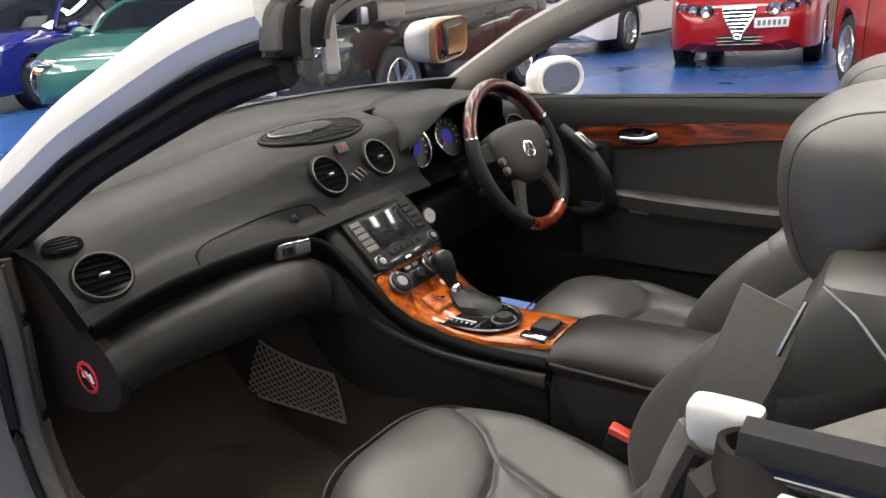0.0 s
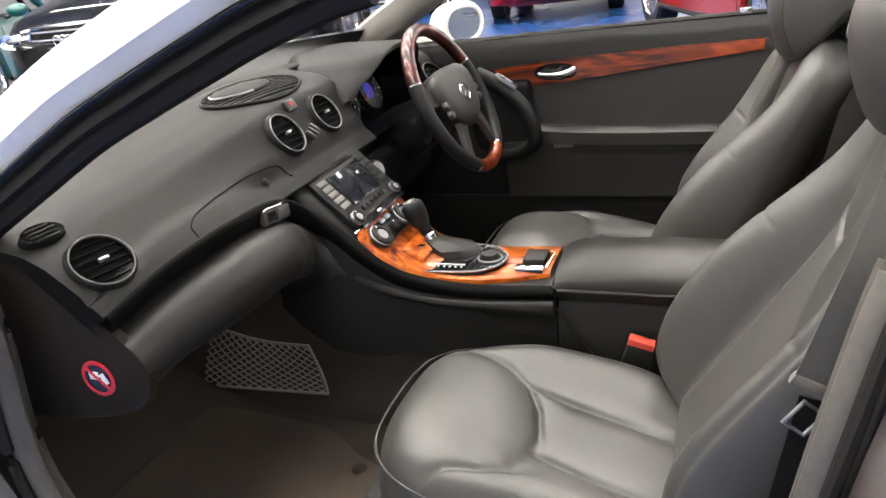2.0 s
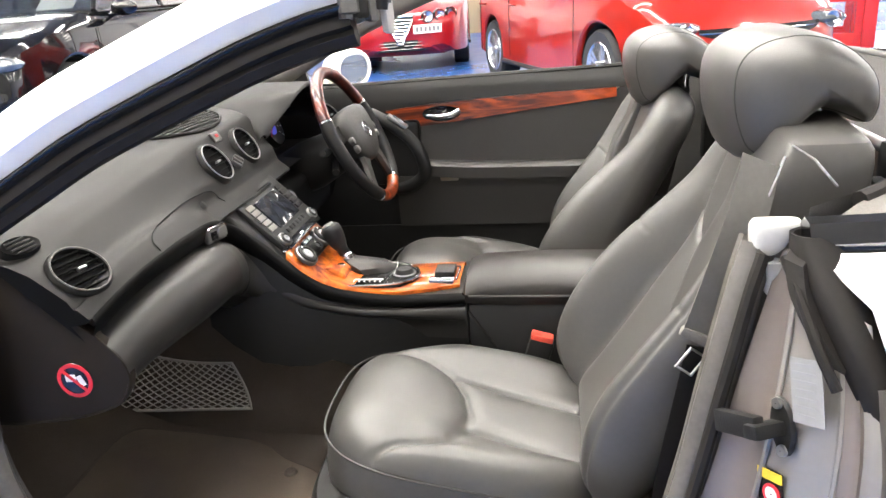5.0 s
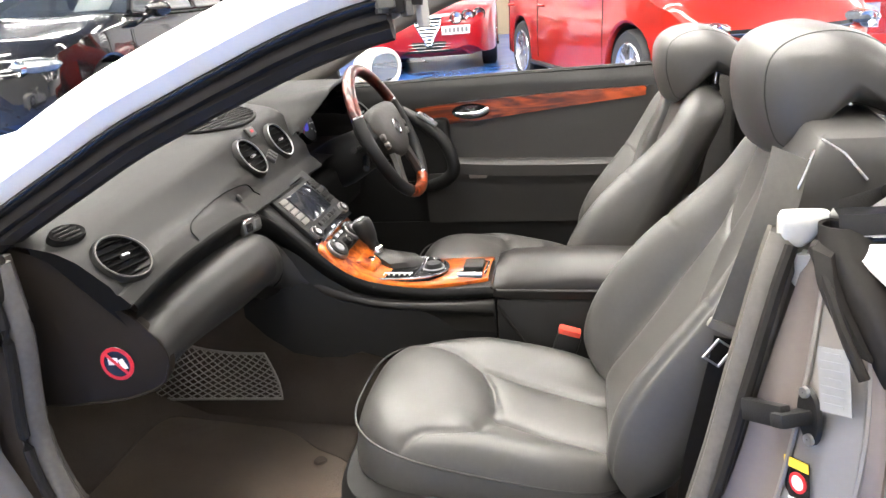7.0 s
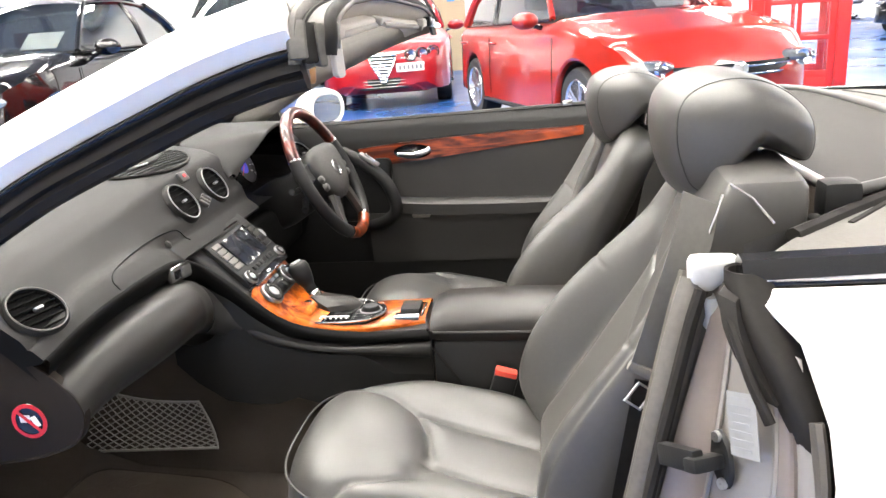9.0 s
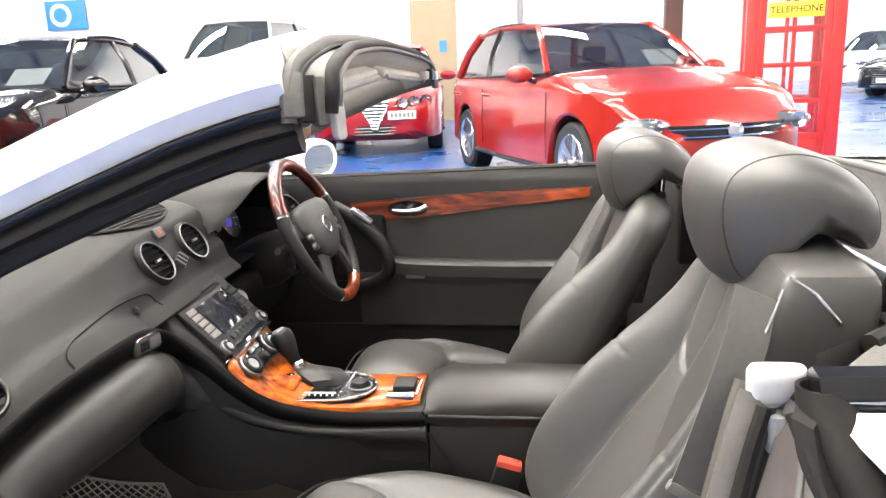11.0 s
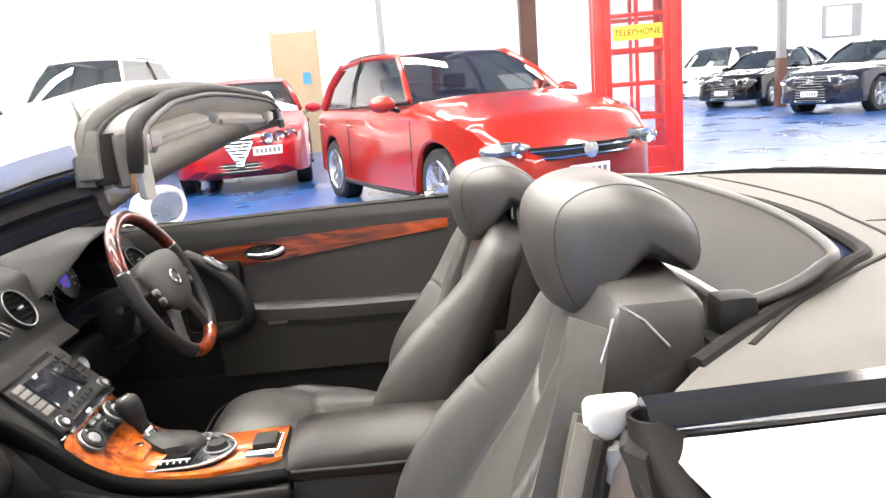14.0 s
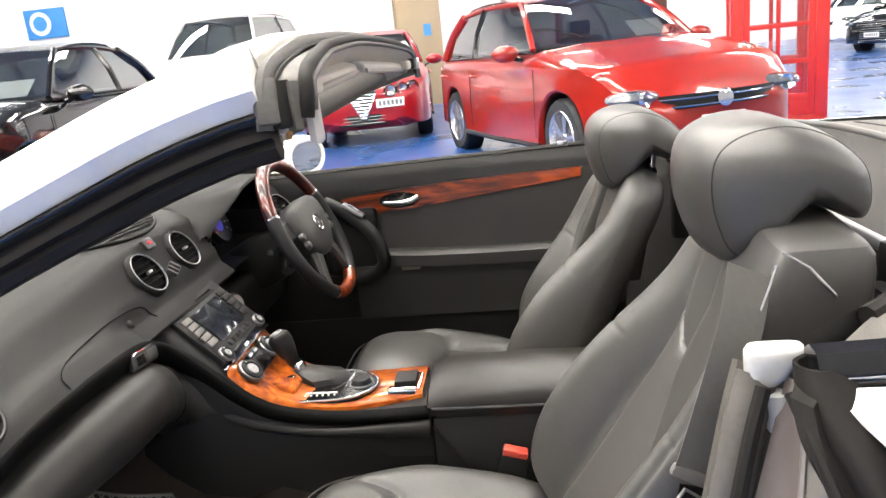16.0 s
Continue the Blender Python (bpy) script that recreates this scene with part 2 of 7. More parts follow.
def rings(secs, closed=True, caps=True, bm=None):
    """Skin over rows of points; closed: each row is a ring."""
    bm = bm or bmesh.new()
    rows = [[bm.verts.new(p) for p in s] for s in secs]
    n = len(rows[0])
    for a, b in zip(rows, rows[1:]):
        for i in range(n if closed else n - 1):
            j = (i + 1) % n
            try:
                bm.faces.new((a[i], a[j], b[j], b[i]))
            except ValueError:
                pass
    if caps and closed:
        for r in (rows[0], rows[-1]):
            try:
                bm.faces.new(r)
            except ValueError:
                pass
    return bm


def box(c, s, bevel=0.004, seg=2, m=None, bm=None):
    """A bevelled box of size s round c."""
    b2 = bmesh.new()
    bmesh.ops.create_cube(b2, size=1)
    bmesh.ops.scale(b2, vec=s, verts=b2.verts)
    if bevel:
        bmesh.ops.bevel(b2, geom=b2.edges, offset=bevel, segments=seg, affect="EDGES", profile=0.6)
    bmesh.ops.translate(b2, vec=c, verts=b2.verts)
    if m is not None:
        bmesh.ops.transform(b2, matrix=m, verts=b2.verts)
    if bm is None:
        return b2
    return join(bm, b2)


def join(bm, b2):
    vs = {v: bm.verts.new(v.co) for v in b2.verts}
    for f in b2.faces:
        try:
            bm.faces.new([vs[v] for v in f.verts])
        except ValueError:
            pass
    b2.free()
    return bm


def curve(pts, n=24):
    """A smooth run of n points through pts (Catmull-Rom)."""
    p = [Vector(q) for q in pts]
    p = [p[0] * 2 - p[1]] + p + [p[-1] * 2 - p[-2]]
    out = []
    segs = len(p) - 3
    for i in range(n):
        t = i / (n - 1) * segs
        k = min(int(t), segs - 1)
        f = t - k
        a, b, c, d = p[k:k + 4]
        out.append(0.5 * ((2 * b) + (c - a) * f + (2 * a - 5 * b + 4 * c - d) * f * f + (3 * b - a - 3 * c + d) * f ** 3))
    return out


def sweep(path, profile, up=(0, 0, 1), closed=False, bm=None, scales=None):
    """A profile of (side, up) pairs drawn along a path."""
    path = [Vector(p) for p in path]
    secs = []
    n = len(path)
    for i, p in enumerate(path):
        a = path[(i - 1) % n] if closed or i else p
        b = path[(i + 1) % n] if closed or i < n - 1 else p
        t = (b - a).normalized()
        side = t.cross(Vector(up)).normalized()
        u = side.cross(t).normalized()
        s = scales[i] if scales else 1
        secs.append([p + side * x * s + u * y * s for x, y in profile])
    if closed:
        secs.append(secs[0])
    return rings(secs, caps=not closed, bm=bm)


def disc(r, n=10, rx=None):
    return [(math.cos(a) * (rx or r), math.sin(a) * r) for a in (2 * math.pi * i / n for i in range(n))]


def tube(path, r, n=10, closed=False, bm=None, up=(0, 0, 1)):
    return sweep(path, disc(r, n), up, closed, bm)


def lathe(profile, n=32, m=None, bm=None):
    """Turns (radius, height) pairs round z."""
    secs = [[Vector((r * math.cos(2 * math.pi * i / n), r * math.sin(2 * math.pi * i / n), h)) for i in range(n)] for r, h in profile]
    if m is not None:
        secs = [[m @ p for p in s] for s in secs]
    return rings(secs, caps=False, bm=bm)


def facing(c, normal, up=(0, 0, 1)):
    """A pose at c whose z is the normal and whose y is as near to up as can be."""
    z = Vector(normal).normalized()
    x = Vector(up).cross(z).normalized()
    y = z.cross(x)
    return Matrix.Translation(c) @ Matrix((x, y, z)).transposed().to_4x4()


def interp(table, x):
    """Linear look-up of a table of (x, value or values)."""
    xs = [r[0] for r in table]
    cols = list(zip(*[r[1:] for r in table]))
    v = [float(np.interp(x, xs, c)) for c in cols]
    return v[0] if len(v) == 1 else v


def soft(table, x):
    """Smooth look-up of a table of (x, value)."""
    n = len(table)
    if x <= table[0][0]:
        return table[0][1]
    if x >= table[-1][0]:
        return table[-1][1]
    k = max(i for i in range(n - 1) if table[i][0] <= x)
    def slope(i):
        a, b = table[max(i - 1, 0)], table[min(i + 1, n - 1)]
        return (b[1] - a[1]) / (b[0] - a[0])
    h = table[k + 1][0] - table[k][0]
    t = (x - table[k][0]) / h
    return (2 * t ** 3 - 3 * t * t + 1) * table[k][1] + (t ** 3 - 2 * t * t + t) * h * slope(k) + (3 * t * t - 2 * t ** 3) * table[k + 1][1] + (t ** 3 - t * t) * h * slope(k + 1)


def smooth01(t):
    t = max(0.0, min(1.0, t))
    return t * t * (3 - 2 * t)


# ---- the showroom ----
def room():
    g = GROUND
    bm = bmesh.new()
    bmesh.ops.create_grid(bm, x_segments=2, y_segments=2, size=0.5)
    bmesh.ops.scale(bm, vec=(60, 60, 1), verts=bm.verts)
    bmesh.ops.translate(bm, vec=(16, 0, g), verts=bm.verts)
    tagged(part("floor", bm, "floor", smooth=False), "glossy blue epoxy showroom floor", "floor", kind="structure")
    walls = (("wall_east", (34.1, 0, g + 2.75), (0.2, 60, 5.5)), ("wall_west", (-4.1, 0, g + 2.75), (0.2, 60, 5.5)),
             ("wall_north", (12, 17.1, g + 2.75), (44, 0.2, 5.5)), ("wall_south", (12, -24.1, g + 2.75), (44, 0.2, 5.5)))
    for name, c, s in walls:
        # west and north walls are unseen; their grey weakens the side light
        less_bounce = name in ("wall_west", "wall_north")
        tagged(part(name, box(c, s, 0), "wall_grey" if less_bounce else "wall", smooth=False), "unseen showroom wall, greyed to cut bounce light" if less_bounce else "plain white painted showroom wall", "wall", kind="structure")
    tagged(part("wall_partition", box((15.1, 7.2, g + 2.75), (0.2, 19.6, 5.5), 0), "wall", smooth=False), "white partition wall behind the parked cars", "wall", kind="structure")
    bm = box((12, -3.5, g + 5.6), (44.4, 41.4, 0.2), 0)
    for i in range(14):
        box((-8 + i * 3.1, -3.5, g + 5.36), (0.12, 41, 0.25), 0, bm=bm)
    tagged(part("ceiling", bm, "ceiling", smooth=False), "grey showroom ceiling with exposed steel beams", "ceiling", kind="structure")
    lamp = thing("ceiling_light", "unseen long white fluorescent ceiling light fixture", "light", pose(-6, -9, g + 5.13), "showroom ceiling lights")
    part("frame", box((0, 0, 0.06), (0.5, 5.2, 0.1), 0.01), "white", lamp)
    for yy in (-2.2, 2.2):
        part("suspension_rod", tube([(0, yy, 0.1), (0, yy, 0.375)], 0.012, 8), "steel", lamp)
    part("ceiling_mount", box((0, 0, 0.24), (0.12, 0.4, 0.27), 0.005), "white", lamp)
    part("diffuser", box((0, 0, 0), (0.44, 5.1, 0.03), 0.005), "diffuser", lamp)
    # grid of unseen lights; one is skipped to weaken light from behind
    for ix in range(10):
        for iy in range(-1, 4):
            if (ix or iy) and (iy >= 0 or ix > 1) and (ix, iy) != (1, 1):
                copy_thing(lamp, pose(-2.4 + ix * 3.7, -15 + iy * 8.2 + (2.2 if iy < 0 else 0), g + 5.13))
    # extra unseen fixtures added above and ahead of the car to light seats
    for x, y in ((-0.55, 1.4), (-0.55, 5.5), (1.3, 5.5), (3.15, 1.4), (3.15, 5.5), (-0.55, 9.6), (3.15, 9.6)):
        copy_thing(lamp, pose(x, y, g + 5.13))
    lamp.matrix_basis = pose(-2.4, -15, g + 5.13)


room()


# ---- parked cars ----
def prof(table):
    return lambda u: interp(table, u)


def wheel_part(name, r, w, m, parent, spokes=5, dark=False):
    """A road wheel: tyre and spoked rim; its axis is the local z, outwards."""
    hub = new(name)
    hub.matrix_basis = m
    hub.parent = parent
    rr = r * 0.70
    part("tyre", lathe([(rr, -w / 2), (r * 0.94, -w / 2), (r, -w / 2 + 0.03), (r, w / 2 - 0.03), (r * 0.94, w / 2), (rr, w / 2 - 0.005), (rr * 0.97, w / 2 - 0.03), (rr * 0.97, -w / 2)], 36), "tyre", hub)
    bm = lathe([(rr, w / 2 - 0.005), (rr * 0.96, w / 2 + 0.004), (rr * 0.91, w / 2 - 0.012), (rr * 0.89, -w / 3), (rr * 0.97, -w / 3)], 36)
    lathe([(0.0001, w / 2 - 0.012), (0.035, w / 2 - 0.014), (0.055, w / 2 - 0.03), (0.06, w / 2 - 0.06)], 20, bm=bm)
    for i in range(spokes):
        a = 2 * math.pi * i / spokes
        for d in (-0.13, 0.13):
            q = Matrix.Rotation(a + d, 4, "Z")
            secs = []
            for f, wd in ((0.045, 0.030), (rr * 0.5, 0.022), (rr * 0.92, 0.034)):
                zt = w / 2 - 0.022 + 0.012 * f / rr
                secs.append([q @ Vector((f, s * wd / 2, z)) for s, z in ((-1, zt), (1, zt), (1, zt - 0.03), (-1, zt - 0.03))])
            rings(secs, bm=bm)
    part("rim", bm, "gloss" if dark else "alloy", hub)
    part("brake_disc", lathe([(0.02, -0.02), (rr * 0.72, -0.02), (rr * 0.72, -0.035), (0.02, -0.035)], 28), "steel", hub)
    return hub


def parked_car(name, label, m, paint, L=4.3, W=1.8, H=1.45, wb=2.64, fo=0.87, R=0.32, hood=0.86, cowl=0.98, belt=0.93, trunk=0.98,
               u1=0.95, u2=0.15, u3=-1.25, u4=-1.95, nose=0.66, estate=False, spokes=5, dark=False, grille="bar", lamp_w=0.36, lamp_z=0.68, plate=True, group="", sheet=True, amber=False):
    """A parked car that looks along local +x: body, roof, panes, wheels, lamps, grille, mirrors and handles."""
    car = thing(name, label, "car", m, group)
    uf, ur = wb / 2 + fo, wb / 2 + fo - L
    wf, wr = wb / 2, -wb / 2
    hw = W / 2
    top = prof([(ur, trunk - 0.16), (ur + 0.12, trunk - 0.03), (u4, trunk), (u4 + 0.2, belt + 0.03), (u1 - 0.3, belt + 0.03), (u1, cowl), (wf, (hood + cowl) / 2 + 0.02), (uf - 0.35, hood - 0.03), (uf - 0.12, nose + 0.06), (uf, nose - 0.06)])
    wid = prof([(ur, hw * 0.80), (ur + 0.18, hw * 0.93), (wr, hw * 0.985), (-0.2, hw), (wf, hw * 0.985), (uf - 0.4, hw * 0.93), (uf - 0.16, hw * 0.83), (uf - 0.05, hw * 0.70), (uf, hw * 0.60)])
    low = prof([(ur, 0.42), (ur + 0.1, 0.26), (wr, 0.2), (wf, 0.2), (uf - 0.12, 0.2), (uf, 0.3)])
    us = sorted(set([round(ur + (uf - ur) * i / 90, 4) for i in range(91)]))
    secs = []
    ra = R + 0.055
    for u in us:
        w, zt, zb = wid(u), top(u), low(u)
        zs = zb + 0.03
        for uw in (wf, wr):
            if abs(u - uw) < ra:
                zs = max(zs, R + math.sqrt(ra * ra - (u - uw) ** 2))
        sh = min(zt - 0.04, belt - 0.08 if u < uf - 0.5 else zt - 0.06)
        zs = min(zs, sh - 0.03)
        mid = zs + (sh - zs) * 0.5
        half = [(w * 0.72, zb), (w * 0.74, max(zb + 0.02, zs - 0.01)), (w * 0.985, zs), (w, zs + 0.02), (w * 0.995, mid), (w * 0.985, sh), (w * 0.955, sh + (zt - sh) * 0.55), (w * 0.88, zt), (w * 0.55, zt + 0.025), (w * 0.2, zt + 0.032)]
        secs.append([Vector((u, -v, z)) for v, z in half] + [Vector((u, v, z)) for v, z in reversed(half)])
    part("body", rings(secs), paint, car, angle=32)
    for uw in (wf, wr):
        for s in (-1, 1):
            bm = lathe([(0.001, -0.16), (ra - 0.015, -0.16), (ra - 0.015, 0.02)], 28, Matrix.Translation((uw, s * (hw * 0.985 - 0.06), R)) @ Matrix.Rotation(radians(90) * -s, 4, "X"))
            part("wheel_arch_liner", bm, "black", car)
            wheel_part("wheel", R, 0.21, Matrix.Translation((uw, s * (hw * 0.985 - 0.125), R)) @ Matrix.Rotation(radians(90) * -s, 4, "X"), car, spokes, dark)
    # cabin
    wB, wT = hw * 0.90, hw * 0.66
    zr = H
    cab = lambda u: interp([(u4, trunk), (u3, zr - 0.05), ((u2 + u3) / 2, zr), (u2, zr - 0.04), (u1, cowl)], u)
    def arc(u, w, z, bow, crown, n=9):
        return [Vector((u + bow * (1 - t * t), w * t, z + crown * (1 - t * t))) for t in (2 * i / (n - 1) - 1 for i in range(n))]
    fb, ft = arc(u1 - 0.22, wB * 0.98, cowl + 0.005, 0.22, 0.02), arc(u2 - 0.06, wT, zr - 0.055, 0.08, 0.02)
    rb, rt = arc(u4 + 0.12, wB * 0.92, trunk + 0.005, -0.12, 0.02), arc(u3 + 0.03, wT * 0.98, zr - 0.07, -0.05, 0.02)
    part("windscreen", rings([fb, [a.lerp(b, 0.5) + Vector((0.02, 0, 0.03)) for a, b in zip(fb, ft)], ft], closed=False), "tint", car).visible_shadow = False
    part("rear_window", rings([rb, [a.lerp(b, 0.5) + Vector((-0.02, 0, 0.03)) for a, b in zip(rb, rt)], rt], closed=False), "tint", car).visible_shadow = False
    um = (u2 + u3) / 2
    roof_rows = [ft]
    for f in (0.2, 0.4, 0.6, 0.8):
        u = u2 - 0.06 + (u3 + 0.03 - u2 + 0.06) * f
        roof_rows.append(arc(u, wT * 1.02, zr - 0.05 + 0.065 * math.sin(math.pi * f) ** 0.7, 0.08 - 0.13 * f, 0.025))
    roof_rows.append(rt)
    bm = rings(roof_rows, closed=False)
    part("roof", bm, paint, car)
    for s in (-1, 1):
        pf = (fb[-1] if s > 0 else fb[0], ft[-1] if s > 0 else ft[0])
        pr = (rb[-1] if s > 0 else rb[0], rt[-1] if s > 0 else rt[0])
        n = 10
        low_e = [pf[0].lerp(pr[0], i / (n - 1)) + Vector((0, s * 0.035 * math.sin(math.pi * i / (n - 1)), -0.01)) for i in range(n)]
        top_e = [pf[1].lerp(pr[1], i / (n - 1)) + Vector((0, s * 0.02 * math.sin(math.pi * i / (n - 1)), 0.03 * math.sin(math.pi * i / (n - 1)))) for i in range(n)]
        part("side_window", rings([low_e, [a.lerp(b, 0.5) + Vector((0, s * 0.03, 0)) for a, b in zip(low_e, top_e)], top_e], closed=False), "tint", car).visible_shadow = False
        part("windscreen_pillar", sweep(curve([pf[0], pf[0].lerp(pf[1], 0.5) + Vector((0.02, s * 0.01, 0.03)), pf[1]], 8), disc(0.028, 8)), paint, car)
        part("rear_pillar", sweep(curve([pr[0], pr[0].lerp(pr[1], 0.5) + Vector((-0.02, s * 0.01, 0.03)), pr[1]], 8), disc(0.05, 8)), paint, car)
        part("roof_rail", sweep(top_e, disc(0.026, 8)), paint, car)
        part("window_trim", sweep(low_e, disc(0.014, 6)), "gloss", car)
        k = 5
        part("door_pillar", sweep([low_e[k], low_e[k].lerp(top_e[k], 0.5) + Vector((0, s * 0.032, 0)), top_e[k]], disc(0.024, 8, 0.04)), "gloss", car)
        # doors: handle and shut lines
        for du in (um + 0.10, um - 0.85):
            part("door_handle", tube(curve([(du + 0.09, s * (hw * 0.985), belt - 0.14), (du, s * (hw + 0.03), belt - 0.135), (du - 0.09, s * (hw * 0.985), belt - 0.13)], 7), 0.012, 8), paint, car)
        for du in (u2 + 0.75, um + 0.0, um - 0.95):
            part("shut_line", sweep([(du, s * (hw * 0.995), 0.3), (du + 0.01, s * (hw + 0.002), 0.55), (du, s * (hw * 0.985 + 0.001), belt - 0.08)], disc(0.004, 5)), "rubber", car)
        part("sill_trim", sweep([(wf - ra, s * hw * 0.985, 0.235), (0, s * hw * 0.995, 0.225), (wr + ra, s * hw * 0.985, 0.235)], disc(0.025, 6)), "black", car)
        mb = bmesh.new()
        bmesh.ops.create_uvsphere(mb, u_segments=14, v_segments=8, radius=1)
        bmesh.ops.scale(mb, vec=(0.09, 0.125, 0.075), verts=mb.verts)
        for v in mb.verts:
            if v.co.x < 0:
                v.co.x *= 0.35
        mir = part("door_mirror", mb, paint, car, m=Matrix.Translation((u1 - 0.38, s * (hw + 0.09), belt + 0.07)))
        part("mirror_arm", tube([(u1 - 0.36, s * (hw - 0.06), belt + 0.0), (u1 - 0.37, s * (hw + 0.05), belt + 0.04)], 0.022, 8), "gloss", car)
        # lamps
        lb = bmesh.new()
        bmesh.ops.create_uvsphere(lb, u_segments=20, v_segments=10, radius=1)
        bmesh.ops.scale(lb, vec=(0.20, lamp_w / 2, 0.072), verts=lb.verts)
        part("fog_light", lathe([(0.001, 0.012), (0.045, 0.01), (0.055, 0), (0.055, -0.05)], 20, Matrix.Translation((uf - 0.13, s * hw * 0.68, 0.36)) @ Matrix.Rotation(radians(90), 4, "Y") @ Matrix.Rotation(0.4 * s, 4, "X")), "lamp", car)
        if grille == "shield":
            lb.free()
            bz = new("headlight")
            bz.parent = car
            for q in range(3):
                v = s * (0.37 + 0.150 * q)
                uu = uf - 0.34 * (abs(v) / hw) ** 2.4 + 0.03
                tm_ = Matrix.Translation((uu, v, lamp_z - 0.005 + 0.012 * q)) @ Matrix.Rotation(radians(88), 4, "Y") @ Matrix.Rotation(-s * (0.25 + 0.12 * q), 4, "X")
                part("lamp_ring", lathe([(0.064, 0.0), (0.068, 0.022), (0.078, 0.018), (0.084, -0.03)], 24, tm_), "gloss", bz)
                part("lamp_bowl", lathe([(0.001, -0.01), (0.025, -0.004), (0.058, 0.014), (0.066, 0.014)], 24, tm_), "chrome", bz)
                part("lamp_lens", lathe([(0.001, 0.026), (0.038, 0.024), (0.065, 0.015)], 24, tm_), "glass", bz)
            continue
        hl = part("headlight", lb, "lamp", car, m=pose(uf - 0.235, s * (hw * 0.80 - lamp_w * 0.28), lamp_z, 0, 0, -s * 30))
        for q in (-0.25, 0.25):
            part("lamp_bowl", lathe([(0.001, 0), (0.03, 0.008), (0.055, 0.03), (0.06, 0.03), (0.05, -0.01)], 18, Matrix.Translation((0.15, q * lamp_w, 0)) @ Matrix.Rotation(radians(90), 4, "Y")), "chrome", hl)
        if amber:
            ab = bmesh.new()
            bmesh.ops.create_uvsphere(ab, u_segments=16, v_segments=8, radius=1)
            bmesh.ops.scale(ab, vec=(0.16, lamp_w * 0.42, 0.045), verts=ab.verts)
            part("indicator", ab, "amber", hl, m=pose(0.035, 0, -0.065, 0, 12, 0))
    # front
    def front(v, z):
        return uf - 0.34 * (abs(v) / hw) ** 2.4 - 0.12 * max(0, (z - 0.5)) - 0.25 * max(0, 0.33 - z)
    def fpatch(pts_fn, nv, thick):
        rows = pts_fn
        return rings([[Vector((front(v, z) + thick, v, z)) for v, z in r] for r in rows], closed=False)
    ib = fpatch([[(hw * 0.72 * (2 * i / 20 - 1), zz) for i in range(21)] for zz in (0.26, 0.30, 0.36, 0.40)], 21, 0.012)
    part("lower_intake", ib, "black", car)
    for zz in (0.29, 0.33, 0.37):
        part("intake_bar", sweep([(front(v, zz) + 0.014, v, zz) for v in (hw * 0.55 * (2 * i / 10 - 1) for i in range(11))], disc(0.008, 6)), "gloss", car)
    if grille == "bar":
        part("grille", fpatch([[(hw * 0.55 * (2 * i / 16 - 1), zz) for i in range(17)] for zz in (nose - 0.075, nose - 0.02, nose + 0.025)], 17, 0.05), "gloss", car)
        for zz in (nose - 0.06, nose - 0.005):
            part("grille_bar", sweep([(front(v, zz) + 0.054, v, zz) for v in (hw * 0.55 * (2 * i / 10 - 1) for i in range(11))], disc(0.006, 6)), "chrome", car)
        part("emblem", lathe([(0.001, 0.012), (0.045, 0.012), (0.065, 0.006), (0.065, -0.02)], 24, Matrix.Translation((front(0, nose) + 0.058, 0, nose - 0.025)) @ Matrix.Rotation(radians(84), 4, "Y")), "chrome", car)
    elif grille == "shield":
        ztop, zbot = nose + 0.035, 0.36
        def sw(z):
            return 0.035 + 0.145 * smooth01((z - zbot) / (ztop - zbot)) ** 0.8
        zs_ = [zbot + (ztop - zbot) * i / 8 for i in range(9)]
        part("grille", rings([[Vector((front(v, z) + 0.02, v, z)) for v in (sw(z) * (2 * i / 6 - 1) for i in range(7))] for z in zs_], closed=False), "gloss", car)
        ring_ = [(front(sw(z), z) + 0.03, sw(z), z) for z in zs_] + [(front(sw(z), z) + 0.03, -sw(z), z) for z in reversed(zs_)]
        part("grille_surround", tube(ring_, 0.012, 8, closed=True, up=(1, 0.01, 0)), "chrome", car)
        for z in zs_[1:-1]:
            part("grille_bar", sweep([(front(0, z) + 0.03, -sw(z), z), (front(0, z) + 0.035, 0, z), (front(0, z) + 0.03, sw(z), z)], disc(0.009, 6)), "chrome", car)
        for s in (-1, 1):
            for zz in (nose - 0.06, nose - 0.02):
                part("side_grille_bar", sweep([(front(s * v, zz) + 0.015, s * v, zz) for v in (0.24, 0.34, 0.44, 0.52)], disc(0.011, 6)), "chrome", car)
    elif grille == "frame":
        ztop, zbot, gw = nose + 0.09, 0.26, 0.40
        part("grille", fpatch([[(gw * (2 * i / 12 - 1), zz) for i in range(13)] for zz in (zbot, 0.4, 0.55, ztop)], 13, 0.02), "gloss", car)
        for i in range(9):
            zz = zbot + 0.03 + (ztop - zbot - 0.06) * i / 8
            part("grille_bar", sweep([(front(v, zz) + 0.022, v, zz) for v in (gw * 0.95 * (2 * i2 / 8 - 1) for i2 in range(9))], disc(0.007, 5)), "steel", car)
        loop = [(gw * 0.8, zbot), (gw, zbot + 0.08), (gw, ztop - 0.08), (gw * 0.9, ztop), (-gw * 0.9, ztop), (-gw, ztop - 0.08), (-gw, zbot + 0.08), (-gw * 0.8, zbot)]
        part("grille_surround", tube([(front(v, z) + 0.024, v, z) for v, z in loop], 0.014, 8, closed=True, up=(1, 0.01, 0)), "chrome", car)
        for i in range(4):
            cy = (i - 1.5) * 0.058
            part("emblem_ring", tube([(front(0, ztop) + 0.05, cy + 0.037 * math.cos(a), ztop - 0.10 + 0.037 * math.sin(a)) for a in (2 * math.pi * k / 18 for k in range(18))], 0.006, 6, closed=True, up=(1, 0, 0)), "chrome", car)
